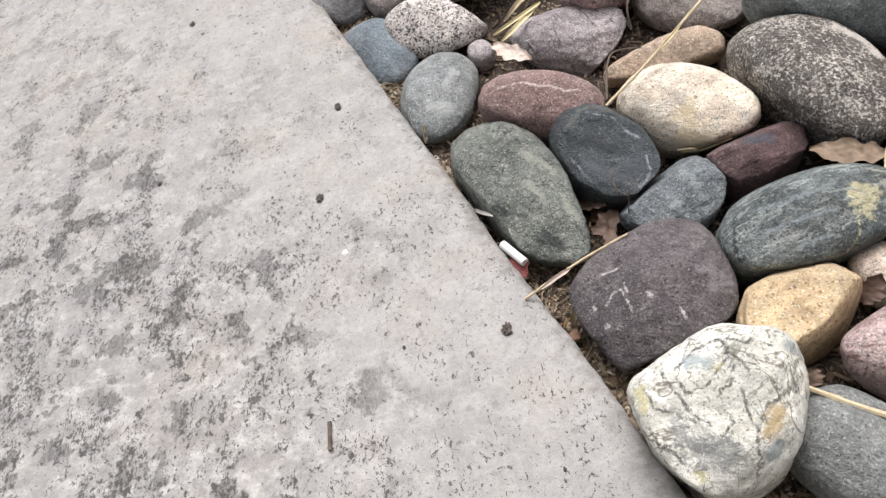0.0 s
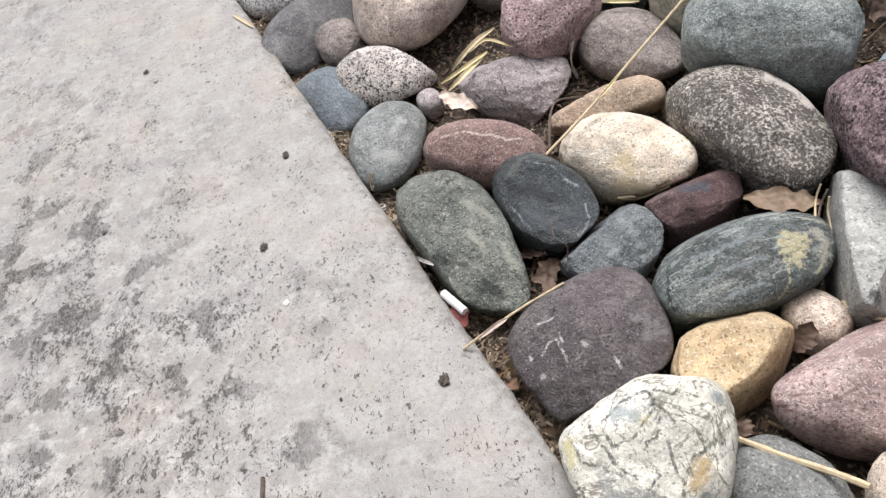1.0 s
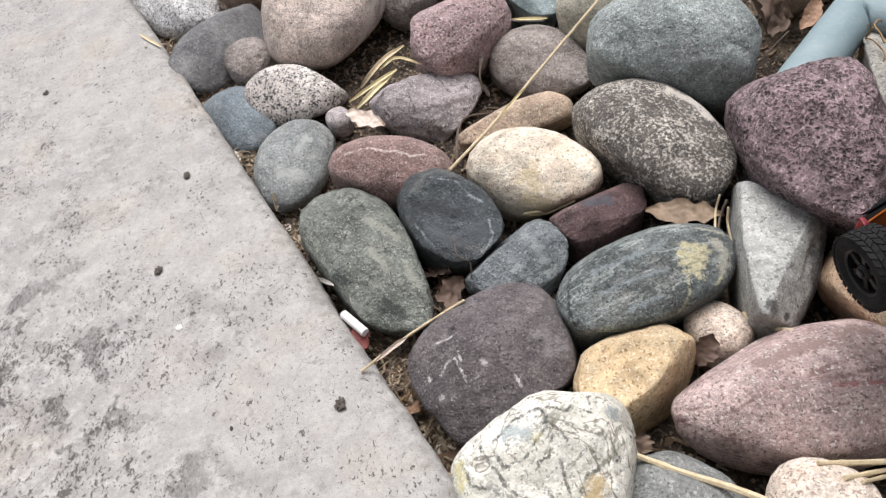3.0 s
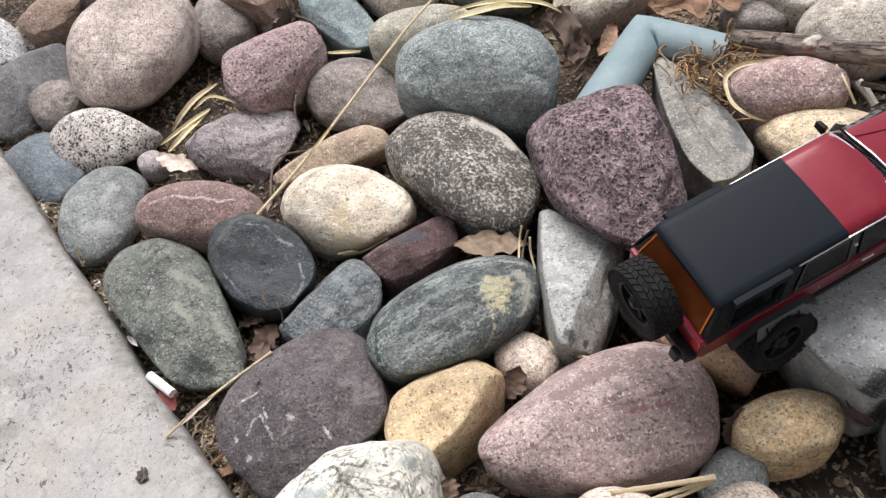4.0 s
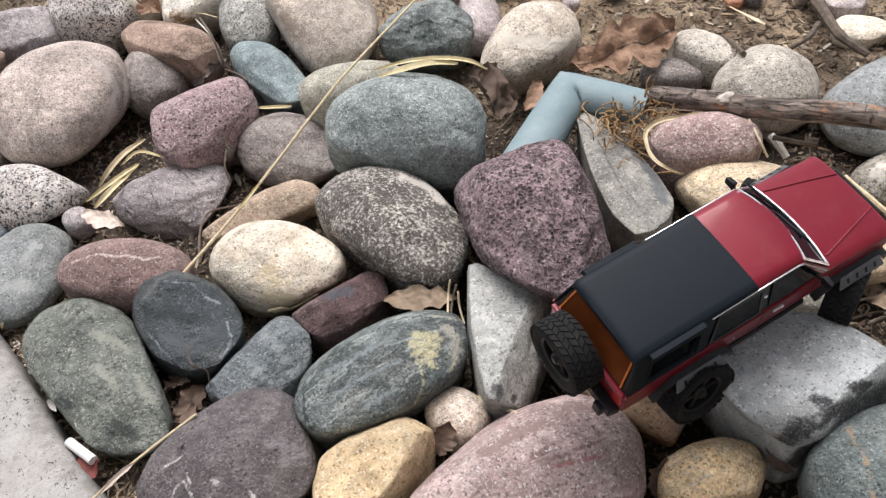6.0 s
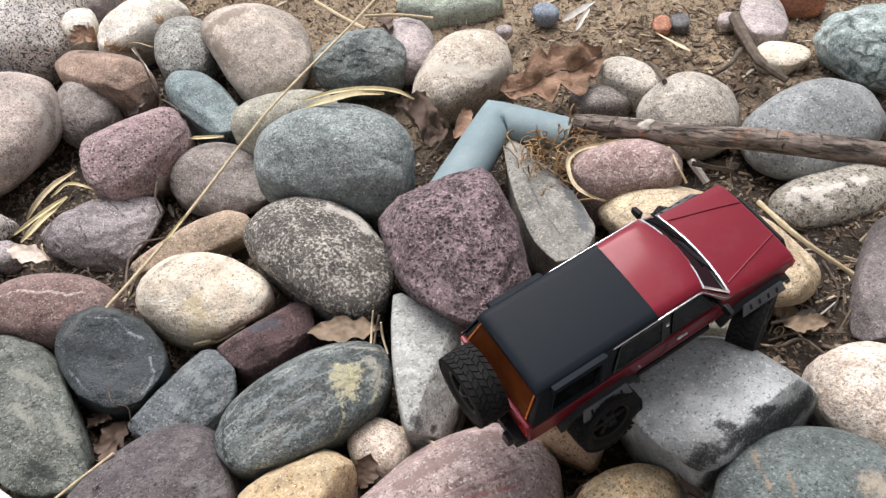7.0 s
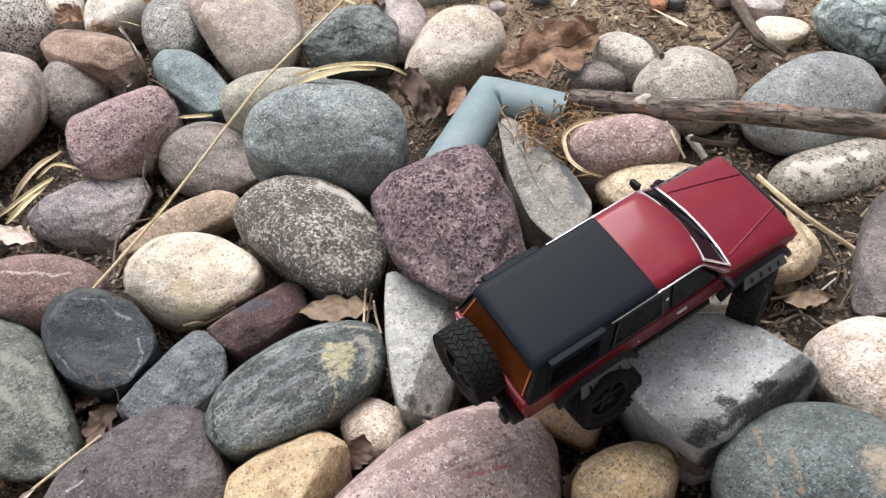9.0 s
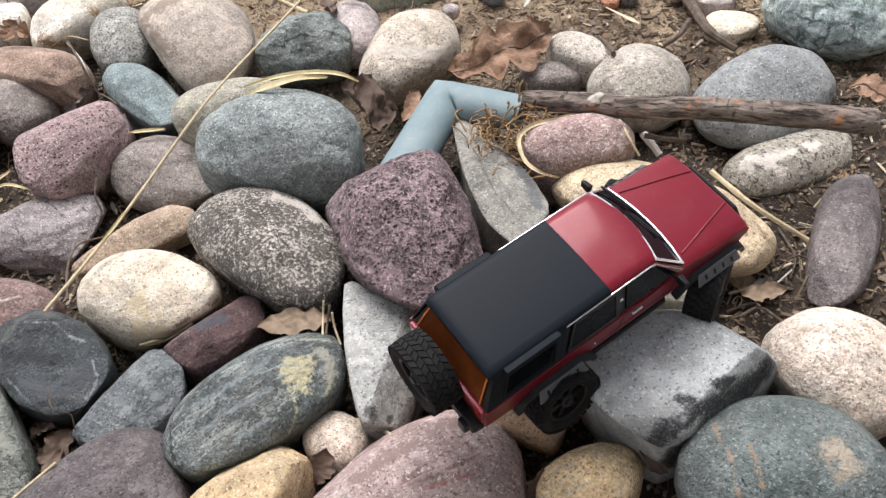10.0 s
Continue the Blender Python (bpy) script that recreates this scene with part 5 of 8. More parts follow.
stone("slabgrey", "grey wedge-shaped stone with a broken dark edge", (0.4505, 0.2768, 0.042), (0.0655, 0.0530, 0.0314), -40, 3.6, 0.02, ((0.80, -0.58, 0.10, 0.66, 0.010), (-0.92, 0.33, 0.19, 0.91), (-0.79, 0.54, 0.29, 0.90), (-0.45, 0.78, 0.43, 0.85), (-0.14, 0.86, 0.49, 0.80), (0.26, 0.83, 0.49, 0.82), (0.60, 0.67, 0.43, 0.80), (0.67, 0.62, 0.41, 0.81), (0.92, 0.28, 0.27, 0.91), (0.94, -0.35, -0.05, 0.90), (0.59, -0.75, -0.29, 0.69), (0.79, -0.58, -0.19, 0.74), (0.85, -0.51, -0.15, 0.72), (-0.58, -0.74, -0.34, 0.79), (-0.61, -0.72, -0.33, 0.77), (-0.82, -0.51, -0.24, 0.74), (-0.95, -0.28, -0.13, 0.78)))
stone("greenstripe", "large grey-green stone with rusty stripes", (0.463, 0.197, 0.026), (0.0665, 0.0493, 0.0369), -47, 2.3, 0.06, ((-0.99, 0.10, 0.02, 0.87), (-0.93, 0.33, 0.15, 0.84), (-0.84, 0.49, 0.24, 0.85), (-0.66, 0.67, 0.35, 0.89), (-0.27, 0.83, 0.48, 0.96), (0.25, 0.81, 0.53, 0.96), (0.65, 0.61, 0.46, 0.88), (0.84, 0.40, 0.37, 0.83), (0.98, 0.04, 0.20, 0.82), (0.90, -0.44, -0.05, 0.81), (0.43, -0.85, -0.31, 0.79), (-0.08, -0.92, -0.39, 0.85), (-0.67, -0.67, -0.32, 0.91), (-0.96, -0.23, -0.13, 0.90)))
stone("pinkwhite", "pale pink and white crystalline granite boulder", (0.539, 0.230, 0.029), (0.0446, 0.0395, 0.0316), 269, 2.15, 0, ((-0.81, -0.57, 0.14, 0.95), (-0.92, -0.03, 0.4, 0.87), (-0.69, 0.24, 0.68, 0.86), (-0.39, 0.62, 0.69, 0.93), (0.43, 0.65, 0.63, 0.91), (0.8, 0.54, 0.26, 0.86), (1, -0.06, -0.06, 0.9), (0.84, -0.4, -0.36, 0.95), (0.3, -0.88, -0.36, 0.87), (0.08, -0.89, -0.45, 0.83), (-0.11, -0.95, -0.29, 0.88)))
stone("ochrespeck", "ochre-yellow stone with brown specks", (0.383, 0.262, 0.012), (0.0345, 0.0203, 0.0163), -13, 2.15, 0, ((-0.9, 0.4, 0.19, 0.9), (-0.43, 0.81, 0.4, 0.91), (0.07, 0.76, 0.64, 0.89), (0.7, 0.53, 0.48, 0.92), (0.94, -0.12, 0.31, 0.88), (0.83, -0.55, 0.02, 0.9), (-0, -0.99, -0.16, 0.9), (-0.53, -0.79, -0.32, 0.88), (-0.9, -0.4, -0.16, 0.92), (-0.99, 0.1, -0.07, 0.91)))
stone("pinkbig", "very large dusty pink stone with dark smears", (0.297, 0.310, 0.012), (0.0783, 0.0453, 0.0294), -7, 2.15, 0, ((-0.63, 0.65, 0.43, 0.81), (-0.58, 0.73, 0.36, 0.81), (-0.5, 0.72, 0.48, 0.83), (-0.03, 0.88, 0.47, 0.93), (0.9, 0.35, 0.27, 0.92), (0.98, 0.02, 0.2, 0.85), (0.98, -0.19, 0.05, 0.84), (0.92, -0.39, 0.04, 0.86), (-0.11, -0.98, -0.18, 0.91), (-0.51, -0.82, -0.25, 0.83), (-0.76, -0.64, -0.13, 0.86)))
stone("ochre", "angular block of ochre-yellow sandstone", (0.213, 0.362, 0.005), (0.0480, 0.0378, 0.0246), 21, 2.15, 0, ((-0.69, 0.7, 0.21, 0.81, 0.045), (0.12, 0.9, 0.42, 0.76, 0.045), (0.45, 0.66, 0.59, 0.69, 0.045), (0.88, 0.19, 0.43, 0.82, 0.045), (0.59, -0.79, 0.15, 0.8, 0.045), (0, -0.98, -0.17, 0.55, 0.045), (0.43, -0.9, 0.08, 0.58, 0.045), (-0.94, -0.28, -0.18, 0.67, 0.045), (-0.93, -0.26, -0.26, 0.67, 0.045), (-0.96, 0.28, -0.03, 0.8, 0.045), (-0.28, -0.01, 0.96, 0.66, 0.045), (-0.25, -0.95, 0.17, 0.72, 0.045)))
stone("pinkwhite", "small pinkish granite pebble", (0.279, 0.382, -0.007), (0.0231, 0.0184, 0.0156), -64, 2.3, 0, ())
stone("marble", "white marbled rock with dark green veins", (0.141, 0.302, 0.019), (0.0654, 0.0566, 0.0453), 39, 2.3, 0.03, ((-0.25, 0.95, 0.21, 0.96), (0.27, 0.89, 0.36, 0.81), (0.31, 0.87, 0.37, 0.80), (0.55, 0.72, 0.42, 0.82), (0.80, 0.41, 0.45, 0.82), (0.91, -0.18, 0.37, 0.89), (0.74, -0.65, 0.21, 0.82), (0.47, -0.88, 0.06, 0.73), (0.27, -0.96, -0.03, 0.73), (-0.07, -0.99, -0.15, 0.79), (-0.54, -0.80, -0.27, 0.83), (-0.85, -0.42, -0.30, 0.81), (-0.97, 0.07, -0.24, 0.74), (-0.92, 0.34, -0.17, 0.75), (-0.84, 0.54, -0.10, 0.79)))
stone("darkspeck", "dark grey speckled stone beside the marbled rock", (0.202, 0.271, -0.002), (0.0378, 0.0319, 0.0240), -56, 2.3, 0, ())
stone("pinkwhite", "rounded pale pink granite stone", (0.266, 0.245, 0.013), (0.0285, 0.0253, 0.0203), -44, 2.3, 0, ())
stone("grey", "grey stone partly under dry grass", (0.344, 0.255, -0.008), (0.0206, 0.0171, 0.0137), 18, 2.3, 0, ())
stone("pinkwhite", "pale pink granite stone in the bed", (0.328, 0.230, 0.001), (0.0263, 0.0180, 0.0144), 12, 2.3, 0, ())
stone("lavender", "small lavender-grey pitted stone", (0.479, 0.411, 0.009), (0.0250, 0.0223, 0.0190), 246, 2.5, 0, ())
stone("olivegrey", "flat olive-grey stone with a dark stain", (0.517, 0.357, 0.012), (0.0478, 0.0187, 0.0131), -55, 2.15, 0, ((-0.99, -0.02, 0.13, 0.85), (-0.77, 0.43, 0.46, 0.91), (0.07, 0.59, 0.8, 0.89), (0.48, 0.63, 0.61, 0.86), (0.95, 0.17, 0.27, 0.93), (0.92, -0.35, -0.2, 0.89), (0.37, -0.86, -0.36, 0.88), (-0, -0.87, -0.49, 0.88), (-0.67, -0.69, -0.27, 0.94)))
stone("darkpurple", "dark purple-grey boulder on soil", (0.642, 0.306, 0.019), (0.0783, 0.0235, 0.0188), 31, 2.15, 0, ((-0.62, 0.78, 0.06, 0.86), (-0.23, 0.97, 0.06, 0.84), (0.01, 0.95, 0.32, 0.93), (0.89, 0.27, 0.36, 0.92), (0.42, -0.75, 0.51, 0.85), (-0.26, -0.95, 0.14, 0.9), (-0.89, -0.45, -0.06, 0.9), (-0.97, -0.08, -0.21, 0.84), (-0.89, 0.36, 0.26, 0.78, 0.014)))
stone("whitepatch", "grey stone with a chalky white patch", (0.685, 0.392, 0.015), (0.0618, 0.0312, 0.0218), -8, 2.15, 0, ((-0.88, 0.43, 0.19, 0.9), (-0.5, 0.73, 0.47, 0.91), (0.08, 0.54, 0.83, 0.88), (0.62, 0.39, 0.68, 0.87), (0.85, -0.47, 0.25, 0.91), (0.2, -0.91, -0.35, 0.87), (-0.33, -0.87, -0.36, 0.87), (-0.7, -0.54, -0.47, 0.95), (-0.95, -0.18, -0.26, 0.88), (-0.97, 0.15, -0.17, 0.9)))
stone("beigegrey", "round beige-grey stone behind the stick", (0.637, 0.512, 0.046), (0.0448, 0.0422, 0.0359), -47, 2.15, 0, ((-0.87, -0, 0.49, 0.89), (-0.72, 0.26, 0.64, 0.87), (-0.14, 0.29, 0.95, 0.92), (0.39, 0.42, 0.82, 0.92), (0.9, 0.03, 0.45, 0.88), (0.99, -0.09, 0.04, 0.88), (0.67, -0.61, -0.43, 0.92), (0.02, -0.69, -0.72, 0.88), (-0.52, -0.7, -0.49, 0.88), (-0.94, -0.3, -0.15, 0.94)))
stone("greysmooth", "large smooth grey stone behind the stick", (0.716, 0.448, 0.035), (0.0741, 0.0490, 0.0392), -2, 2.3, 0.08, ((-0.53, 0.77, 0.36, 0.93), (-0.24, 0.79, 0.56, 0.89), (0.36, 0.53, 0.76, 0.96), (0.74, 0.10, 0.67, 0.93), (0.86, -0.30, 0.42, 0.88), (0.77, -0.63, 0.09, 0.87), (0.49, -0.83, -0.26, 0.88), (-0.06, -0.80, -0.59, 0.93), (-0.58, -0.46, -0.67, 0.90), (-0.86, -0.02, -0.50, 0.89), (-0.89, 0.42, -0.17, 0.89)))
stone("greenmarble", "green-white marbled boulder on the soil", (0.841, 0.488, 0.052), (0.0656, 0.0458, 0.0390), -75, 2.15, 0, ((-0.91, -0.3, 0.28, 0.93), (-0.61, 0.16, 0.78, 0.87), (-0.12, 0.19, 0.98, 0.87), (0.82, 0.33, 0.46, 0.89), (1, 0.03, 0.04, 0.87), (0.79, -0.29, -0.54, 0.91), (0.3, -0.68, -0.67, 0.91), (-0.32, -0.66, -0.68, 0.88), (-0.79, -0.58, -0.2, 0.9)))
stone("beigegrey", "small cream-grey stone on bare soil", (0.643, 0.598, 0.040), (0.0346, 0.0200, 0.0160), -78, 2.5, 0, ())
stone("browngrey", "flat grey-brown stone on bare soil", (0.611, 0.600, 0.028), (0.0295, 0.0182, 0.0109), -39, 2.5, 0, ())
stone("lilac", "flat lilac stone chip on bare soil", (0.829, 0.620, 0.039), (0.0452, 0.0236, 0.0094), 230, 2.7, 0, ((-0.19, 0.86, 0.47, 0.8),))
stone("cream", "flat cream stone chip on bare soil", (0.794, 0.559, 0.030), (0.0259, 0.0228, 0.0091), -58, 2.7, 0, ((0.81, -0.52, -0.27, 0.8),))
stone("brickred", "broken red brick fragment on the soil", (0.893, 0.634, 0.038), (0.0259, 0.0203, 0.0122), -41, 3, 0, ())
stone("bluepebble", "small blue-grey pebble on the soil", (0.665, 0.774, 0.035), (0.0183, 0.0136, 0.0082), 264, 2.15, 0, ())
stone("brickred", "small orange pebble on the soil", (0.748, 0.680, 0.031), (0.0172, 0.0099, 0.0059), 232, 2.3, 0, ())
stone("darkgrey", "small black pebble on the soil", (0.766, 0.673, 0.031), (0.0151, 0.0104, 0.0062), 232, 2.2, 0, ())
stone("lilac", "small pinkish pebble on the soil", (0.807, 0.647, 0.031), (0.0116, 0.0102, 0.0061), 232, 2.15, 0, ())
stone("grey", "grey pebble under the pink granite cobble", (0.517, 0.486, 0.026), (0.0166, 0.0096, 0.0067), -71, 2.4, 0, ())
stone("mauve", "small mauve pebble beside granite cobble", (0.073, 0.762, -0.018), (0.0153, 0.0129, 0.0103), -79, 2.4, 0, ())
stone("lilac", "tiny purple pebble on the soil", (0.604, 0.761, 0.037), (0.0093, 0.0083, 0.0050), -62, 2.5, 0, ())
stone("creamwhite", "cream stone at the edge of the soil", (0.212, 1.084, 0.040), (0.0288, 0.0199, 0.0159), 261, 2.4, 0, ())

# ---- the model truck; its own sizes are in millimetres ----
MM = 0.001


def part(name, bm, material, parent, label="", bevel=0.0, flat=False, angle=35):
    """Links a bmesh as one mesh object under a thing or a part."""
    bmesh.ops.recalc_face_normals(bm, faces=bm.faces)
    me = mesh_of(bm, name)
    me.materials.append(material)
    if not flat:
        smooth(me)
        me.set_sharp_from_angle(angle=radians(angle))
    ob = new(name, me)
    ob.parent = parent
    if bevel:
        mod = ob.modifiers.new("edge", "BEVEL")
        mod.width, mod.segments, mod.limit_method, mod.angle_limit = bevel, 2, "ANGLE", radians(30)
        mod.harden_normals = False
    return tagged(ob, label) if label else ob


def prism(bm, near, far):
    """A solid between two loops of equally many points."""
    a, b = [bm.verts.new(p) for p in near], [bm.verts.new(p) for p in far]
    bm.faces.new(a), bm.faces.new(b[::-1])
    n = len(a)
    for i in range(n):
        bm.faces.new((a[i], b[i], b[(i + 1) % n], a[(i + 1) % n]))
    return bm


def box(bm, x0, x1, y0, y1, z0, z1, s=MM):
    return prism(bm, [(x0 * s, y0 * s, z0 * s), (x1 * s, y0 * s, z0 * s), (x1 * s, y1 * s, z0 * s), (x0 * s, y1 * s, z0 * s)],
                 [(x0 * s, y0 * s, z1 * s), (x1 * s, y0 * s, z1 * s), (x1 * s, y1 * s, z1 * s), (x0 * s, y1 * s, z1 * s)])


def tube(bm, pts, r, sides=8, closed=False, taper=None):
    """A round bar along points, in metres; taper gives a radius for each point."""
    pts = [Vector(p) for p in pts]
    rings = []
    n = len(pts)
    side = None
    for i, p in enumerate(pts):
        a, b = (pts[(i - 1) % n], pts[(i + 1) % n]) if closed else (pts[max(i - 1, 0)], pts[min(i + 1, n - 1)])
        d = (b - a).normalized()
        if side is None:
            side = d.orthogonal().normalized()
        side = (side - d * side.dot(d)).normalized()
        up = d.cross(side)
        rad = taper[i] if taper else r
        rings.append([bm.verts.new(p + (side * math.cos(k * math.tau / sides) + up * math.sin(k * math.tau / sides)) * rad) for k in range(sides)])
    for i in range(n if closed else n - 1):
        u, v = rings[i], rings[(i + 1) % n]
        for k in range(sides):
            bm.faces.new((u[k], u[(k + 1) % sides], v[(k + 1) % sides], v[k]))
    if not closed:
        bm.faces.new(rings[0][::-1]), bm.faces.new(rings[-1])
    return bm


def spin(bm, profile, steps=40):
    """A body of revolution about the local y axis from (radius, y) points, closed in a ring, millimetres."""
    rings = []
    for i in range(steps):
        a = i * math.tau / steps
        rings.append([bm.verts.new((r * math.cos(a) * MM, y * MM, r * math.sin(a) * MM)) for r, y in profile])
    n = len(profile)
    for i in range(steps):
        u, v = rings[i], rings[(i + 1) % steps]
        for k in range(n):
            bm.faces.new((u[k], v[k], v[(k + 1) % n], u[(k + 1) % n]))
    return bm


def paint_material():
    s = Nodes("red_metallic_paint", 0.4)
    co = s.place(0)
    flake = s.cells(co, 5200, 1, "F1", "Color")
    col = s.mix(s.ramp(s.noise(co, 60, 3), 0.35, 0.7, 0, 0.35), (0.19, 0.004, 0.016), (0.15, 0.005, 0.020))
    col = s.mix(0.08, col, flake, "OVERLAY")
    dirt = s.math("MULTIPLY", s.ramp(s.noise(co, 90, 5, 0.7), 0.5, 0.75), 0.04)
    col = s.mix(dirt, col, (0.4, 0.33, 0.28))
    s.bsdf.inputs["Metallic"].default_value = 0.15
    s.bsdf.inputs["Specular IOR Level"].default_value = 0.25
    s.bsdf.inputs["Coat Weight"].default_value = 0.48
    s.bsdf.inputs["Coat Roughness"].default_value = 0.12
    return s.done(col)


def glass_dark(name, tint, rough=0.04):
    s = Nodes(name, rough)
    co = s.place(0)
    s.bsdf.inputs["Coat Weight"].default_value = 0.0
    s.bsdf.inputs["Specular IOR Level"].default_value = 0.03
    s.bsdf.inputs["Coat Roughness"].default_value = 0.03
    col = s.mix(s.ramp(s.noise(co, 120, 3), 0.4, 0.7, 0, 0.4), tint, tuple(c * 1.6 + 0.004 for c in tint))
    return s.done(col, None, s.ramp(s.noise(co, 300, 4), 0.4, 0.7, rough, rough * 2.5))


RED = paint_material()
CAP = plain("satin_black_plastic", (0.0088, 0.0128, 0.0180), 0.5, 0, 0.02, 0, 6000)
CAP.node_tree.nodes["Principled BSDF"].inputs["Specular IOR Level"].default_value = 0.12
BLACK = plain("black_plastic", (0.010, 0.010, 0.011), 0.42, 0, 0.2, 0.00005, 1200)
BLACK.node_tree.nodes["Principled BSDF"].inputs["Specular IOR Level"].default_value = 0.3
RUBBER = plain("black_rubber", (0.011, 0.011, 0.0115), 0.8, 0, 0.3, 0.0003, 900)
RUBBER.node_tree.nodes["Principled BSDF"].inputs["Specular IOR Level"].default_value = 0.2
DARKMETAL = plain("dark_metal", (0.05, 0.05, 0.055), 0.4, 0.8, 0.2, 0.00005, 900)
CHROME = plain("silver_trim", (0.82, 0.82, 0.84), 0.22, 0.7, 0.05, 0, 900)
PLATE = plain("grey_plate", (0.17, 0.185, 0.205), 0.38, 0.6, 0.25, 0.0001, 600)
GLASS = glass_dark("smoked_glass", (0.005, 0.006, 0.0075))
# the rear pane's orange-brown reflection is put into the glass colour
AMBER_GLASS = glass_dark("amber_glass", (0.10, 0.028, 0.008), 0.12)
AMBER = plain("amber_plastic", (0.75, 0.20, 0.03), 0.3, 0, 0.1, 0, 900)
LAMP_RED = plain("red_lens", (0.45, 0.02, 0.015), 0.15, 0, 0.1, 0, 900, 0.5)
LAMP_CLEAR = plain("clear_lens", (0.7, 0.72, 0.74), 0.1, 0.3, 0.1, 0, 900, 0.5)


def cab_y(z):
    """Half width of the cabin at height z."""
    return 30.2 - (z - 28) * 6.2 / 25


def side_panel(bm, pts, sgn, off0, off1):
    """A plate on the cabin's side from (x, z) points."""
    loops = [[(x * MM, sgn * (cab_y(z) + o) * MM, z * MM) for x, z in pts] for o in (off0, off1)]
    return prism(bm, *loops)


def ring_panel(bm, outer, inner, sgn, off0, off1):
    """A plate on the cabin's side with an opening."""
    n = len(outer)
    at = lambda p, o: bm.verts.new((p[0] * MM, sgn * (cab_y(p[1]) + o) * MM, p[1] * MM))
    a, b = [[at(p, o) for p in outer] for o in (off0, off1)]
    c, d = [[at(p, o) for p in inner] for o in (off0, off1)]
    for i in range(n):
        j = (i + 1) % n
        for q in ((a[i], a[j], b[j], b[i]), (c[i], d[i], d[j], c[j]), (b[i], b[j], d[j], d[i]), (a[i], c[i], c[j], a[j])):
            bm.faces.new(q)
    return bm


def crowned(bm, xs, half, top, drop, thick, bulge=0.0):
    """A roof or hood panel: half(x) wide, top(x, s) high at the share s of its half width, with a skirt."""
    share = [-1, -0.985, -0.94, -0.8, -0.68, -0.63, -0.57, -0.3, 0, 0.3, 0.57, 0.63, 0.68, 0.8, 0.94, 0.985, 1]
    run = lambda x, s: x + bulge * (1 - s * s) * ((x - xs[0]) / (xs[-1] - xs[0])) ** 2
    grid = [[bm.verts.new((run(x, s) * MM, s * half(x) * MM, top(x, s) * MM)) for s in share] for x in xs]
    low = [[bm.verts.new((run(x, s) * MM, s * half(x) * MM, (top(x, s) - thick) * MM)) for s in share] for x in xs]
    n, m = len(xs), len(share)
    for i in range(n - 1):
        for j in range(m - 1):
            bm.faces.new((grid[i][j], grid[i + 1][j], grid[i + 1][j + 1], grid[i][j + 1]))
            bm.faces.new((low[i][j], low[i][j + 1], low[i + 1][j + 1], low[i + 1][j]))
    for i in range(n - 1):
        bm.faces.new((grid[i][0], low[i][0], low[i + 1][0], grid[i + 1][0]))
        bm.faces.new((grid[i][-1], grid[i + 1][-1], low[i + 1][-1], low[i][-1]))
    for j in range(m - 1):
        bm.faces.new((grid[0][j], grid[0][j + 1], low[0][j + 1], low[0][j]))
        bm.faces.new((grid[-1][j], low[-1][j], low[-1][j + 1], grid[-1][j + 1]))
    return bm


def wheel_meshes():
    tyre = bmesh.new()
    R, W = 20.5, 8.2
    prof = [(12.5, -W + 1.2), (15, -W - 0.2), (18, -W - 0.1), (19.6, -W + 0.9), (20.0, -W + 2.2), (20.2, 0), (20.0, W - 2.2), (19.6, W - 0.9), (18, W + 0.1), (15, W + 0.2), (12.5, W - 1.2)]
    spin(tyre, prof, steps=44)
    # tread blocks in four staggered rows
    for row, (y0, y1) in enumerate(((-8.2, -5.4), (-5.0, -2.0), (-1.6, 1.6), (2.0, 5.0), (5.4, 8.2))):
        for i in range(30):
            a = (i + 0.5 * (row % 2) + 0.15 * row) * math.tau / 30
            w = 0.082 if row in (0, 4) else 0.085
            skew = 0.05 if row in (1, 3) else -0.05
            r0, r1 = 19.2, R + (0.3 if 0 < row < 4 else 0.0)
            loops = []
            for r in (r0, r1):
                loops.append([(r * math.cos(t) * MM, y * MM, r * math.sin(t) * MM) for t, y in ((a - w - skew, y0), (a + w - skew, y0), (a + w + skew, y1), (a - w + skew, y1))])
            prism(tyre, *loops)
    rim = bmesh.new()
    spin(rim, [(12.6, -7), (13.2, -7.2), (13.2, 7.2), (12.6, 7), (11.2, 6.2), (11, 2), (11, -6)], steps=40)
    spin(rim, [(0.5, 1.5), (4.2, 1.5), (4.2, 5.2), (3.2, 6.6), (0.5, 6.8)], steps=24)
    for i in range(6):
        a = i * math.tau / 6
        c, s = math.cos(a), math.sin(a)
        pts = lambda y, w: [((r * c - k * s) * MM, y * MM, (r * s + k * c) * MM) for r, k in ((3, -w), (11.8, -w * 1.3), (11.8, w * 1.3), (3, w))]
        prism(rim, pts(2.0, 1.6), pts(4.8, 1.3))
    for i in range(6):
        a = (i + 0.5) * math.tau / 6
        box_c = (8.2 * math.cos(a), 8.2 * math.sin(a))
        box(rim, box_c[0] - 1.3, box_c[0] + 1.3, 1.0, 3.4, box_c[1] - 1.3, box_c[1] + 1.3)
    hub = bmesh.new()
    spin(hub, [(0.4, -9), (2.4, -9), (2.4, 7.4), (1.6, 8.0), (0.4, 8.0)], steps=12)
    return tyre, rim, hub


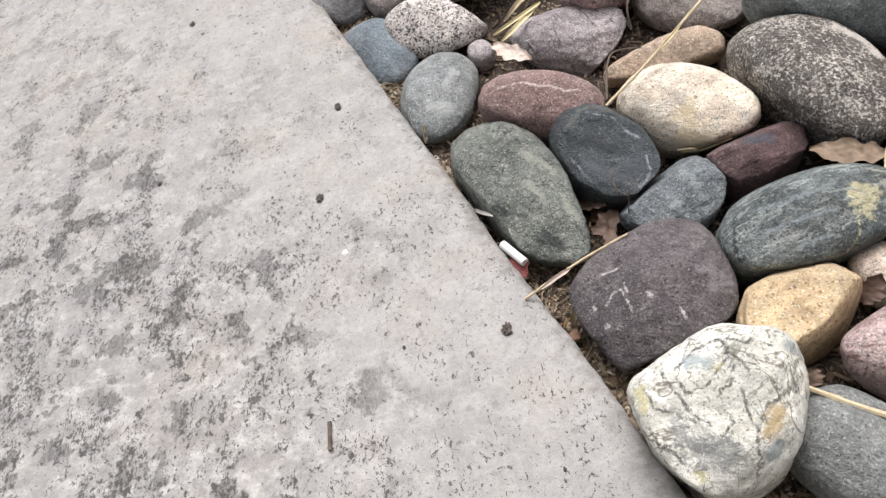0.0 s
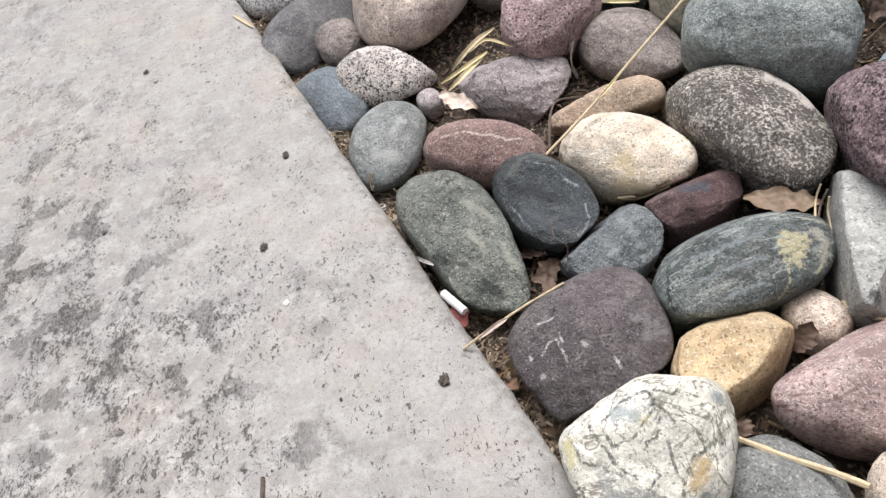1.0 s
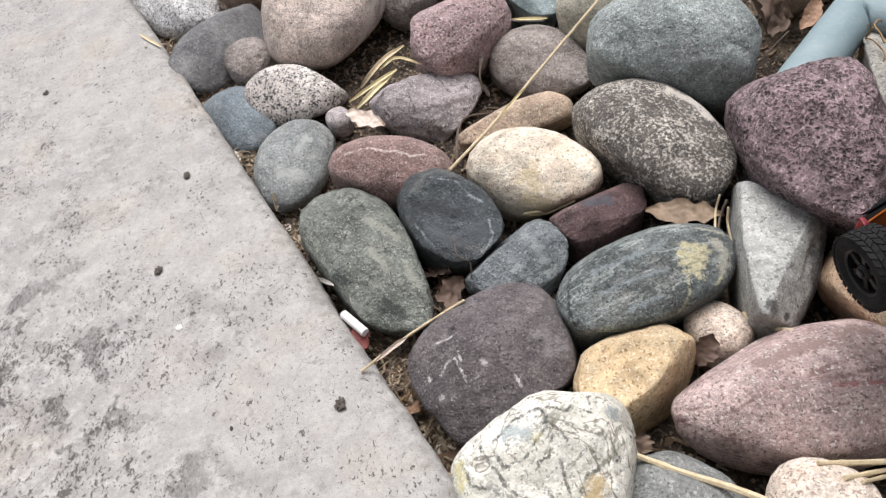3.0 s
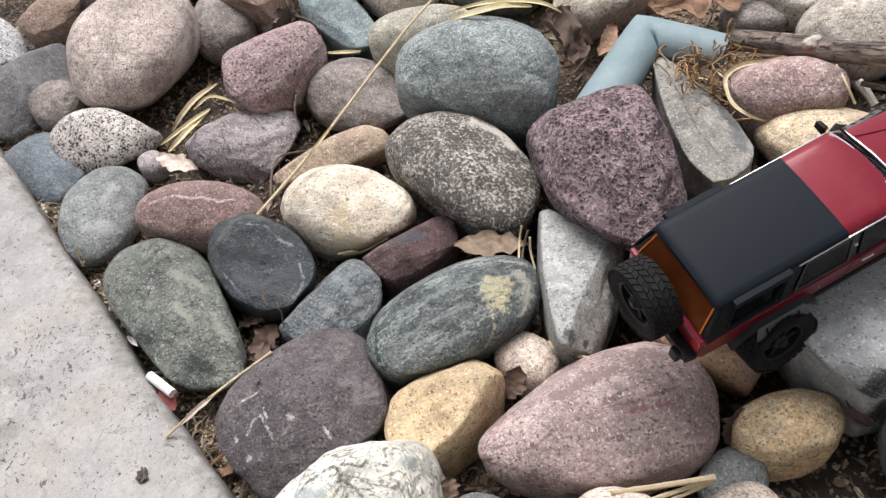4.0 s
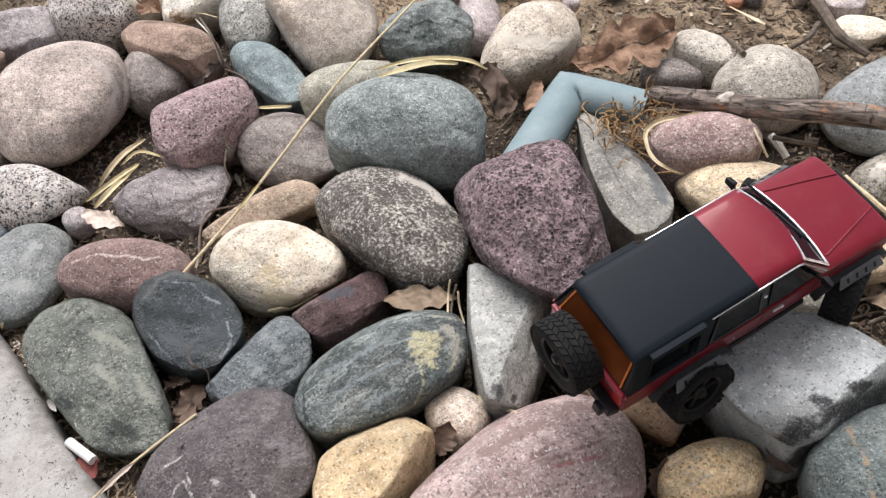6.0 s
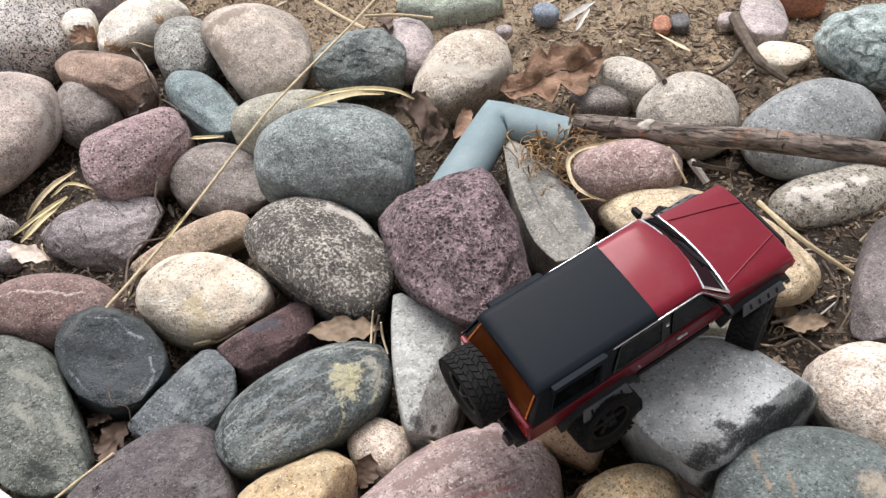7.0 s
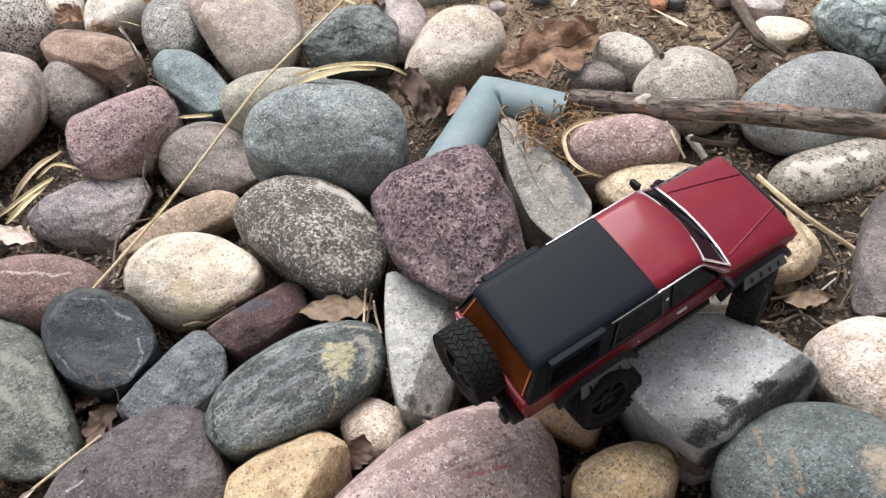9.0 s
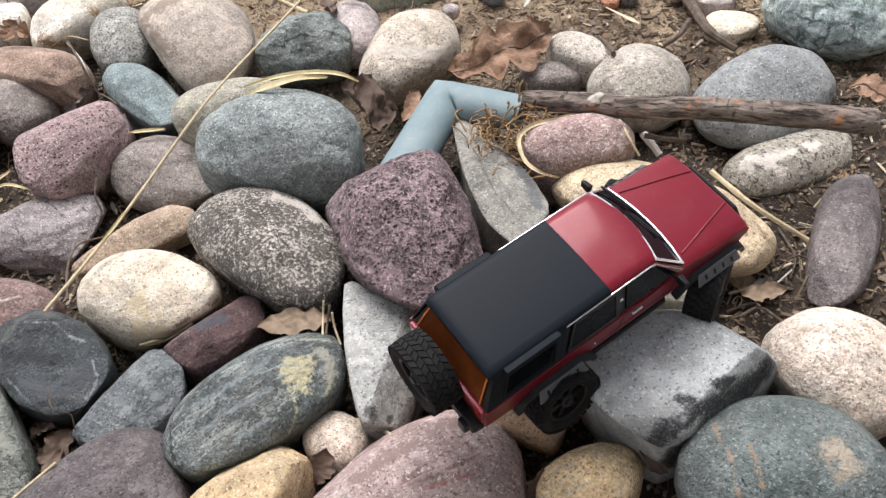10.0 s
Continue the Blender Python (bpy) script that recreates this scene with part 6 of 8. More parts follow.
def build_truck():
    truck = new("model_truck")
    truck.empty_display_size = 0.02
    tagged(truck, "small red model off-road truck with black rear top standing on stones", "model truck")
    B = bmesh.new
    # lower body with wheel arches
    side = [(-2.6, 6.5), (-3.6, 20), (-3.4, 28.2), (60, 28.6), (126, 30.2), (176.5, 24.0), (178.6, 21.5), (178.2, 11.0), (176, 10), (170, 13), (164, 14.5), (141, 14.5), (134, 12), (127, 5.5),
            (69, 5.2), (63, 11), (57, 14.5), (28, 14.5), (21, 11), (15, 6.5)]
    bm = B()
    half = lambda x, z: (31.6 if 6 < z < 26 else 30.6) - (0.9 if x > 170 else 0) - (0.5 if x < 0 else 0)
    prism(bm, [(x * MM, half(x, z) * MM, z * MM) for x, z in side], [(x * MM, -half(x, z) * MM, z * MM) for x, z in side])
    body = part("body", bm, RED, truck, "glossy dark red metallic body", bevel=0.0011)
    for sgn in (-1, 1):
        part("side_crease", box(B(), 70, 126, sgn * 31.5 - 0.35, sgn * 31.5 + 0.35, 14.2, 14.9), RED, body)
    for x in (84.5, 121):
        for sgn in (-1, 1):
            bm = box(B(), x, x + 0.5, sgn * 31.6 - 0.12, sgn * 31.6 + 0.12, 6.5, 27.5)
            part("door_gap", bm, BLACK, body, "dark door gap")
    # hood with a raised middle
    hood_top = lambda x, s: 32.6 - (x - 123) * 0.125 - 0.0012 * max(0, x - 150) ** 2 + 1.0 * (1 - s * s) - (2.0 * max(0, abs(s) - 0.9) / 0.1) + (0.3 / (1 + math.exp((abs(s) - 0.63) * 70)))
    bm = crowned(B(), [126, 127, 131, 140, 150, 160, 168, 173, 176, 177.6, 178.4], lambda x: 30.6 - 0.006 * (x - 123) - (0.8 if x > 178 else 0), lambda x, s: hood_top(x, s) - (1.2 if x > 178 else 0.25 if x > 177 else 0), 3.6, 5.2)
    hood = part("hood", bm, RED, truck, "", angle=50)
    for sgn in (-1, 1):                                   # two creases that draw together towards the grille
        line = [(x * MM, sgn * y * MM, (hood_top(x, y / 30.5) + 0.15) * MM) for x, y in ((a, 24 - 11 * (a - 131) / 46) for a in (131, 138, 145, 152, 159, 166, 172, 176.5))]
        part("hood_crease", tube(B(), line, 0.0006, 6), RED, hood)
    # cabin core
    z0, z1 = 27.5, 53.2
    lower = [(-2.6, cab_y(z0)), (132, cab_y(z0)), (132, -cab_y(z0)), (-2.6, -cab_y(z0))]
    upper = [(6.5, cab_y(z1)), (104.5, cab_y(z1)), (104.5, -cab_y(z1)), (6.5, -cab_y(z1))]
    cabin = part("cabin", prism(B(), [(x * MM, y * MM, z0 * MM) for x, y in lower], [(x * MM, y * MM, z1 * MM) for x, y in upper]), BLACK, truck, "black cabin shell", bevel=0.0012)
    # red front roof and black rear top
    roof_top = lambda x, s: 54.3 + 0.9 * (1 - s * s) - 2.4 * max(0, (abs(s) - 0.9) / 0.1) ** 2 - (0.014 * max(0, x - 97) ** 2)
    part("roof", crowned(B(), [76.6, 85, 93, 99, 103, 105.5, 107], lambda x: 25.4, roof_top, 3, 2.4, 4.0), RED, truck, "", angle=60)
    rear_top = lambda x, s: 54.6 + 0.9 * (1 - s * s) - 1.8 * max(0, (abs(s) - 0.93) / 0.07) ** 2 - 0.06 * max(0, 8 - x) ** 2
    top = part("rear_top", crowned(B(), [2.5, 4, 6, 9, 15, 30, 50, 70, 76.4], lambda x: 25.6 - (0.6 if x < 4 else 0), rear_top, 3, 2.6), CAP, truck, "satin black removable rear top", angle=60)
    for sgn in (-1, 1):
        quarter = [(-2.8, 28.4), (45.5, 28.8), (52, 53), (5.5, 53)]
        hole = [(9, 32.5), (36, 32.8), (43, 48.5), (13.5, 48.5)]
        part("quarter_panel", ring_panel(B(), quarter, hole, sgn, 0.1, 1.3), CAP, top, "", bevel=0.0004)
        part("quarter_window", side_panel(B(), [(8.5, 32), (36.5, 32.3), (43.5, 49), (13, 49)], sgn, 0.05, 0.5), GLASS, top, "smoked quarter window")
        part("window_rim", ring_panel(B(), [(7.8, 31.3), (37, 31.6), (44.6, 50), (12.6, 50)], [(9, 32.5), (36, 32.8), (43, 48.5), (13.5, 48.5)], sgn, 1.2, 1.9), CAP, top, "", bevel=0.0002)
        part("rain_ledge", side_panel(B(), [(10, 50.6), (42, 50.6), (42.6, 53.6), (10.6, 53.6)], sgn, 1.0, 4.4), CAP, top, "", bevel=0.0004)
        part("ledge_end", side_panel(B(), [(37.5, 33.5), (40.0, 33.5), (43.6, 52.6), (40.6, 52.6)], sgn, 1.2, 3.6), CAP, top, "", bevel=0.0004)
        part("side_window", side_panel(B(), [(49, 31), (80, 31.2), (80, 48.8), (53.5, 48.8)], sgn, 0.1, 0.9), GLASS, cabin, "smoked side window")
        part("window_seal", ring_panel(B(), [(47.6, 29.8), (81.4, 30), (81.4, 50), (52.8, 50)], [(49.6, 31.6), (79.6, 31.8), (79.6, 48.2), (54, 48.2)], sgn, 0.8, 1.3), BLACK, cabin)
        part("door_window", side_panel(B(), [(86.5, 31.2), (121, 31.6), (105.5, 49), (87, 49)], sgn, 0.1, 0.9), GLASS, cabin, "smoked door window")
        part("pillar", side_panel(B(), [(106.4, 51.5), (127.0, 31.5), (122.4, 31.5), (103.8, 51.5)], sgn, 0.2, 1.3), RED, cabin, "red windscreen pillar")
        part("pillar_badge", side_panel(B(), [(82.6, 40.2), (84.6, 40.2), (84.6, 41.4), (82.6, 41.4)], sgn, 0.1, 1.0), CHROME, cabin, "tiny silver badge")
        rail = [(x * MM, sgn * (cab_y(z) + 1.5) * MM, z * MM) for x, z in ((48, 51.6), (75, 51.8), (102, 51.8), (106, 50.6), (113.5, 43), (124.5, 32.2))]
        part("drip_trim", tube(B(), rail, 0.0005, 6), CHROME, cabin, "thin silver window trim")
        # added rib along the belt, in place of the highlight on the body's edge
        part("belt_trim", tube(B(), [(x * MM, sgn * 31.3 * MM, z * MM) for x, z in ((-3, 28.3), (40, 28.6), (80, 29.0), (122, 30.1))], 0.0005, 6), RED, body, "thin red rib standing in for the belt highlight")
        # handle, lock, mirror
        han = part("door_handle", box(B(), 90.5, 97.5, sgn * 32.2 - 0.7, sgn * 32.2 + 0.7, 23.2, 24.8), CHROME, body, "silver door handle", bevel=0.0003)
        part("lock", box(B(), 92.6, 93.8, sgn * 32 - 0.5, sgn * 32 + 0.5, 21.4, 22.4), CHROME, han)
        part("fuel_cap", box(B(), 67, 68, sgn * 31.7 - 0.4, sgn * 31.7 + 0.4, 15.8, 16.8), CHROME, body)
        mir = part("mirror", prism(B(), [(117 * MM, sgn * 33.5 * MM, 31.5 * MM), (117 * MM, sgn * 40 * MM, 32 * MM), (117 * MM, sgn * 40.4 * MM, 37 * MM), (117 * MM, sgn * 33.5 * MM, 37.4 * MM)],
                                 [(120.5 * MM, sgn * 34 * MM, 32.2 * MM), (120 * MM, sgn * 39.4 * MM, 32.6 * MM), (120 * MM, sgn * 39.6 * MM, 36.2 * MM), (120.5 * MM, sgn * 34 * MM, 36.6 * MM)]), BLACK, body, "black door mirror", bevel=0.0006)
        part("mirror_arm", tube(B(), [(118.5 * MM, sgn * 30 * MM, 32 * MM), (118.5 * MM, sgn * 34.5 * MM, 33 * MM)], 0.0009, 6), BLACK, mir)
        # wheel arch flares with slotted plates
        for cx in (42, 152):
            outer = [(cx - 27, 4), (cx - 22, 12.5), (cx - 15, 16.2), (cx + 15, 16.2), (cx + 22, 12.5), (cx + 27, 4)]
            inner = [(cx - 24, 3), (cx - 19.5, 10.5), (cx - 13.5, 13.4), (cx + 13.5, 13.4), (cx + 19.5, 10.5), (cx + 24, 3)]
            loop = outer + inner[::-1]
            bm = prism(B(), [(x * MM, sgn * 30.5 * MM, z * MM) for x, z in loop], [(x * MM, sgn * 35.4 * MM, (z - 0.8) * MM) for x, z in loop])
            flare = part("fender_flare", bm, BLACK, body, "black wheel arch flare", bevel=0.0004)
            lean_out = lambda z: 34.6 + (16.0 - z) * 0.75
            bm = prism(B(), [((cx + a) * MM, sgn * lean_out(z) * MM, z * MM) for a, z in ((-16, 10.6), (16, 10.6), (14, 16.0), (-14, 16.0))],
                       [((cx + a) * MM, sgn * (lean_out(z) + 0.7) * MM, (z + 0.3) * MM) for a, z in ((-16, 10.6), (16, 10.6), (14, 16.0), (-14, 16.0))])
            plate = part("flare_plate", bm, PLATE, flare, "slotted grey metal plate", bevel=0.0002)
            for k in range(4):
                sx = cx - 9.6 + 6.4 * k
                slot = [(sx - 0.7, 12.2), (sx + 0.7, 12.2), (sx + 0.7, 14.6), (sx - 0.7, 14.6)]
                part("slot", prism(B(), [(x * MM, sgn * (lean_out(z) + 0.4) * MM, z * MM) for x, z in slot], [(x * MM, sgn * (lean_out(z) + 1.0) * MM, (z + 0.4) * MM) for x, z in slot]), BLACK, plate)
        part("rock_slider", tube(B(), [(68 * MM, sgn * 27 * MM, 3 * MM), (70 * MM, sgn * 31 * MM, 2.6 * MM), (120 * MM, sgn * 31 * MM, 2.6 * MM), (122 * MM, sgn * 27 * MM, 3 * MM)], 0.0016, 8), BLACK, truck)
        # lamps
        part("tail_light", box(B(), -4.3, -2.8, sgn * 26.5 - 3.2, sgn * 26.5 + 3.2, 15, 25.5), LAMP_RED, body, "red tail light", bevel=0.0003)
        part("headlight", box(B(), 177.9, 179.6, sgn * 21 - 5, sgn * 21 + 5, 14.5, 21.5), LAMP_CLEAR, body, "clear square headlight", bevel=0.0004)
        part("indicator", box(B(), 175.5, 179.4, sgn * 29.3 - 1.9, sgn * 29.3 + 1.9, 14.5, 20.5), LAMP_RED, body, "orange-red corner indicator", bevel=0.0004)
    # windscreen, its trim and wipers
    wx = lambda z: 104.5 + (53.2 - z) * 27.0 / 25.7
    def screen(off, inset):
        out = []
        for z, h in ((33.2 + inset, 28.8 - inset), (52.2 - inset, 24.2 - inset)):
            out.append(((wx(z) + off) * MM, z * MM, h * MM))
        (xa, za, ha), (xb, zb, hb) = out
        loop = []
        for k in range(7):
            s = -1 + k / 3
            loop.append((xa + 0.0035 * (1 - s * s), s * ha, za + off * MM * 0.9))
        for k in range(7):
            s = 1 - k / 3
            loop.append((xb + 0.0042 * (1 - s * s), s * hb, zb + off * MM * 0.9))
        return loop
    part("windscreen", prism(B(), screen(-0.6, 0.3), screen(0.7, 0.3)), GLASS, cabin, "dark smoked windscreen")
    part("windscreen_trim", tube(B(), screen(0.9, 0.0), 0.0008, 6, closed=True), CHROME, cabin, "silver windscreen surround")
    for y in (-14, 8):
        pts = [((wx(33.2) + 2.6) * MM, y * MM, 34.6 * MM), ((wx(38) + 3.2) * MM, (y + 7) * MM, 39.4 * MM), ((wx(41) + 3.0) * MM, (y + 14) * MM, 42.2 * MM)]
        wiper = part("wiper", tube(B(), pts, 0.00055, 6), BLACK, cabin, "black wiper arm")
        part("wiper_blade", tube(B(), [(p[0] + 0.0002, p[1] - 0.004, p[2] + 0.0004) for p in pts[1:]] + [(pts[2][0] - 0.0008, pts[2][1] + 0.006, pts[2][2] + 0.0012)], 0.0007, 6), BLACK, wiper)
    part("cowl", box(B(), 122.5, 127, -27, 27, 31.0, 32.8), BLACK, cabin, "black cowl vent", bevel=0.0005)
    # rear glass with amber edges, tailgate, bumper, spare carrier
    rx = lambda z: -2.6 + (z - 27.5) * 9.1 / 25.7
    pane = lambda off: [((rx(30) + off) * MM, -25.5 * MM, 30 * MM), ((rx(30) + off) * MM, 25.5 * MM, 30 * MM), ((rx(50.5) + off) * MM, 22 * MM, 50.5 * MM), ((rx(50.5) + off) * MM, -22 * MM, 50.5 * MM)]
    rear = part("rear_window", prism(B(), pane(0.4), pane(-0.7)), AMBER_GLASS, cabin, "rear window with an orange-brown reflection in its glass colour")
    for sgn in (-1, 1):
        part("amber_edge", tube(B(), [((rx(30) - 0.9) * MM, sgn * 25.6 * MM, 30 * MM), ((rx(50.5) - 0.9) * MM, sgn * 22.1 * MM, 50.5 * MM)], 0.0005, 6), AMBER, rear, "bright orange glass edge")
    part("tailgate_lip", box(B(), -5.0, -2.6, -30, 30, 26.4, 28.6), RED, body, "", bevel=0.0005)
    part("rear_bumper", prism(B(), [(-9 * MM, -29 * MM, 3 * MM), (-9 * MM, 29 * MM, 3 * MM), (-2 * MM, 30 * MM, 3 * MM), (-2 * MM, -30 * MM, 3 * MM)],
                              [(-8.4 * MM, -28.5 * MM, 8.5 * MM), (-8.4 * MM, 28.5 * MM, 8.5 * MM), (-2 * MM, 30 * MM, 8.5 * MM), (-2 * MM, -30 * MM, 8.5 * MM)]), BLACK, truck, "black rear bumper", bevel=0.0007)
    for sgn in (-1, 1):
        part("bumper_end", box(B(), -11, -6, sgn * 22 - 3, sgn * 22 + 3, -3, 7), BLACK, truck, "", bevel=0.0006)
    # front bumper, hoop and grille
    part("grille", box(B(), 177.6, 179.2, -15.5, 15.5, 13.5, 22), BLACK, body, "black grille", bevel=0.0004)
    part("front_bumper", prism(B(), [(180 * MM, -29 * MM, 4 * MM), (180 * MM, 29 * MM, 4 * MM), (184 * MM, 22 * MM, 4 * MM), (184 * MM, -22 * MM, 4 * MM)],
                               [(180 * MM, -29 * MM, 11 * MM), (180 * MM, 29 * MM, 11 * MM), (183.6 * MM, 22 * MM, 11 * MM), (183.6 * MM, -22 * MM, 11 * MM)]), BLACK, truck, "black front bumper", bevel=0.0007)
    part("bull_bar", tube(B(), [(181.5 * MM, -20 * MM, 8 * MM), (182.5 * MM, -20 * MM, 17 * MM), (182.5 * MM, -17 * MM, 20 * MM), (182.5 * MM, 17 * MM, 20 * MM), (182.5 * MM, 20 * MM, 17 * MM), (181.5 * MM, 20 * MM, 8 * MM)], 0.0015, 8), BLACK, truck, "black tubular front bar")
    part("bumper_mount", box(B(), 172, 182, -12, 12, 3, 8), BLACK, truck)
    # frame and running gear
    for sgn in (-1, 1):
        part("frame_rail", box(B(), -4, 176, sgn * 13 - 2.2, sgn * 13 + 2.2, -1.5, 6.0), BLACK, truck, "", bevel=0.0004)
    part("skid_plate", prism(B(), [(70 * MM, -13 * MM, 0), (118 * MM, -13 * MM, 0), (118 * MM, 13 * MM, 0), (70 * MM, 13 * MM, 0)],
                             [(80 * MM, -9 * MM, -7 * MM), (108 * MM, -9 * MM, -7 * MM), (108 * MM, 9 * MM, -7 * MM), (80 * MM, 9 * MM, -7 * MM)]), BLACK, truck, "black gearbox skid plate", bevel=0.0005)
    tyre_bm, rim_bm, hub_bm = wheel_meshes()
    shared = {}
    for key, bm, mat in (("tyre", tyre_bm, RUBBER), ("rim", rim_bm, BLACK), ("wheel", hub_bm, DARKMETAL)):
        bmesh.ops.recalc_face_normals(bm, faces=bm.faces)
        me = smooth(mesh_of(bm, key))
        me.set_sharp_from_angle(angle=radians(35))
        me.materials.append(mat)
        shared[key] = me

    def wheel(m, label=""):
        hub = new("wheel", shared["wheel"])
        hub.parent, hub.matrix_basis = truck, m
        for key in ("tyre", "rim"):
            p = new(key, shared[key])
            p.parent = hub
            tagged(p, "knobbly black rubber tyre" if key == "tyre" else "black spoked rim")
        return tagged(hub, label) if label else hub

    for cx, steer, zr, zl in AXLES:
        lean = math.degrees(math.atan2(zl - zr, 74))
        for sgn, z in ((-1, zr), (1, zl)):
            wheel(pose(cx * MM, sgn * 37 * MM, z * MM, lean, 0, 0) @ pose(0, 0, 0, 0, 0, steer + (0 if sgn > 0 else 180)))
        bm = tube(B(), [(cx * MM, -28 * MM, zr * MM), (cx * MM, 28 * MM, zl * MM)], 0.0028, 10)
        axle = part("axle", bm, BLACK, truck, "black axle tube")
        mid = Vector((cx, 4, (zr + zl) / 2 + (zl - zr) * 0.06)) * MM
        bm = B()
        bmesh.ops.create_uvsphere(bm, u_segments=14, v_segments=10, radius=0.0062, matrix=Matrix.Translation(mid))
        part("differential", bm, BLACK, axle)
        for sgn, z in ((-1, zr), (1, zl)):
            part("shock", tube(B(), [(cx * MM, sgn * 20 * MM, (z + 1) * MM), ((cx + 3) * MM, sgn * 17 * MM, 14 * MM)], 0.0026, 8), DARKMETAL, truck, "coil shock absorber")
            end = 80 if cx < 90 else 108
            part("link", tube(B(), [(cx * MM, sgn * 14 * MM, (z - 1) * MM), (end * MM, sgn * 9 * MM, -2 * MM)], 0.0013, 6), BLACK, truck)
        part("drive_shaft", tube(B(), [tuple(mid), ((86 if cx < 90 else 104) * MM, 2 * MM, -1 * MM)], 0.0016, 8), DARKMETAL, truck)
    spare = wheel(pose(-13.5 * MM, 4 * MM, 27 * MM, 0, 0, 90), "spare wheel on the tailgate")
    part("spare_mount", tube(B(), [(-4 * MM, 4 * MM, 27 * MM), (-12 * MM, 4 * MM, 27 * MM)], 0.004, 10), BLACK, truck)
    part("carrier_arm", prism(B(), [(-9 * MM, -16 * MM, 7 * MM), (-5 * MM, -16 * MM, 7 * MM), (-5 * MM, 20 * MM, 9 * MM), (-9 * MM, 20 * MM, 9 * MM)],
                              [(-9 * MM, -16 * MM, 10 * MM), (-5 * MM, -16 * MM, 10 * MM), (-5 * MM, 20 * MM, 13 * MM), (-9 * MM, 20 * MM, 13 * MM)]), BLACK, truck, "black spare wheel carrier", bevel=0.0004)
    return truck


# x of the axle, steering angle, hub heights on the right and on the left
AXLES = ((43.0, 0, -6, -26), (153.0, 26, -11, -26))
truck = build_truck()
truck.matrix_world = pose(0.3321, 0.3137, 0.0837, 16.93, -6.31, 2.73)

# ---- small things among the stones ----
def dry_material(name, c1, c2, rough=0.75, size=160, stretch=(1, 1, 1), bump=0.0004):
    s = Nodes(name, rough)
    co = s.place()
    if stretch != (1, 1, 1):
        co = s.put("ShaderNodeMapping", {"Vector": co, "Scale": stretch}).outputs[0]
    a, b = s.noise(co, size, 4, 0.6), s.noise(co, size * 5, 3, 0.6)
    col = s.mix(s.ramp(a, 0.35, 0.65), c1, c2)
    col = s.mix(s.ramp(b, 0.5, 0.75, 0, 0.5), col, tuple(c * 0.45 for c in c1))
    return s.done(col, s.bump(s.math("ADD", a, b), bump))


STRAW = dry_material("pale_straw", (0.52, 0.42, 0.26), (0.66, 0.56, 0.38))
STRAW_YELLOW = dry_material("yellow_straw", (0.64, 0.54, 0.29), (0.73, 0.65, 0.42))
TWIG = dry_material("dark_twig", (0.075, 0.055, 0.04), (0.165, 0.125, 0.095), bump=0.0010)
CHIP = dry_material("pale_wood_chip", (0.62, 0.50, 0.32), (0.72, 0.62, 0.46))
BLEACHED = dry_material("bleached_wood", (0.60, 0.57, 0.52), (0.74, 0.71, 0.66))
CHIPW = dry_material("white_fleck", (0.70, 0.69, 0.66), (0.8, 0.79, 0.77))
CRUMB = dry_material("dark_crumb", (0.06, 0.05, 0.042), (0.11, 0.09, 0.075))
LEAF_RUST = dry_material("rust_leaf", (0.20, 0.115, 0.07), (0.37, 0.23, 0.15), size=70, bump=0.0012)
LEAF_DARK = dry_material("dark_leaf", (0.095, 0.062, 0.045), (0.16, 0.11, 0.08), size=60)
LEAF_TAN = dry_material("tan_leaf", (0.20, 0.145, 0.095), (0.29, 0.215, 0.15), size=60)
LEAF_GREY = dry_material("grey_leaf", (0.19, 0.165, 0.15), (0.33, 0.295, 0.27), size=90)
LEAF_RED = dry_material("red_leaf", (0.14, 0.03, 0.026), (0.22, 0.06, 0.05), size=90)
HUSK = dry_material("pale_husk", (0.58, 0.47, 0.40), (0.68, 0.58, 0.50), size=90)
FROND = dry_material("dry_frond", (0.22, 0.13, 0.055), (0.36, 0.23, 0.11), size=300)


def curve(points, n=8):
    """A smooth line through points (Catmull-Rom)."""
    p = [Vector(q) for q in points]
    p = [p[0] * 2 - p[1]] + p + [p[-1] * 2 - p[-2]]
    out = []
    for i in range(1, len(p) - 2):
        a, b, c, d = p[i - 1:i + 3]
        for k in range(n):
            t = k / n
            out.append(0.5 * (2 * b + (c - a) * t + (2 * a - 5 * b + 4 * c - d) * t * t + (3 * b - a - 3 * c + d) * t ** 3))
    return out + [p[-2]]


def loose(name, bm, mat, label, category, group=""):
    bmesh.ops.recalc_face_normals(bm, faces=bm.faces)
    me = mesh_of(bm, name)
    me.materials.append(mat)
    smooth(me)
    me.set_sharp_from_angle(angle=radians(40))
    return tagged(new(name, me), label, category, group)


def stalk(label, points, r0, r1, mat):
    """A thin round stem, a little knotty, in one piece."""
    line = curve(points, 8)
    n = len(line)
    rad = [(r0 + (r1 - r0) * i / (n - 1)) * (1 + 0.12 * noise.noise(line[i] * 140)) * (1.16 if i % 11 == 5 else 1) for i in range(n)]
    twig = mat == TWIG
    loose("twig" if twig else "straw_stalk", tube(bmesh.new(), line, r0, 7, taper=rad), mat, label, "twig" if twig else "straw", "dry stems among the stones")


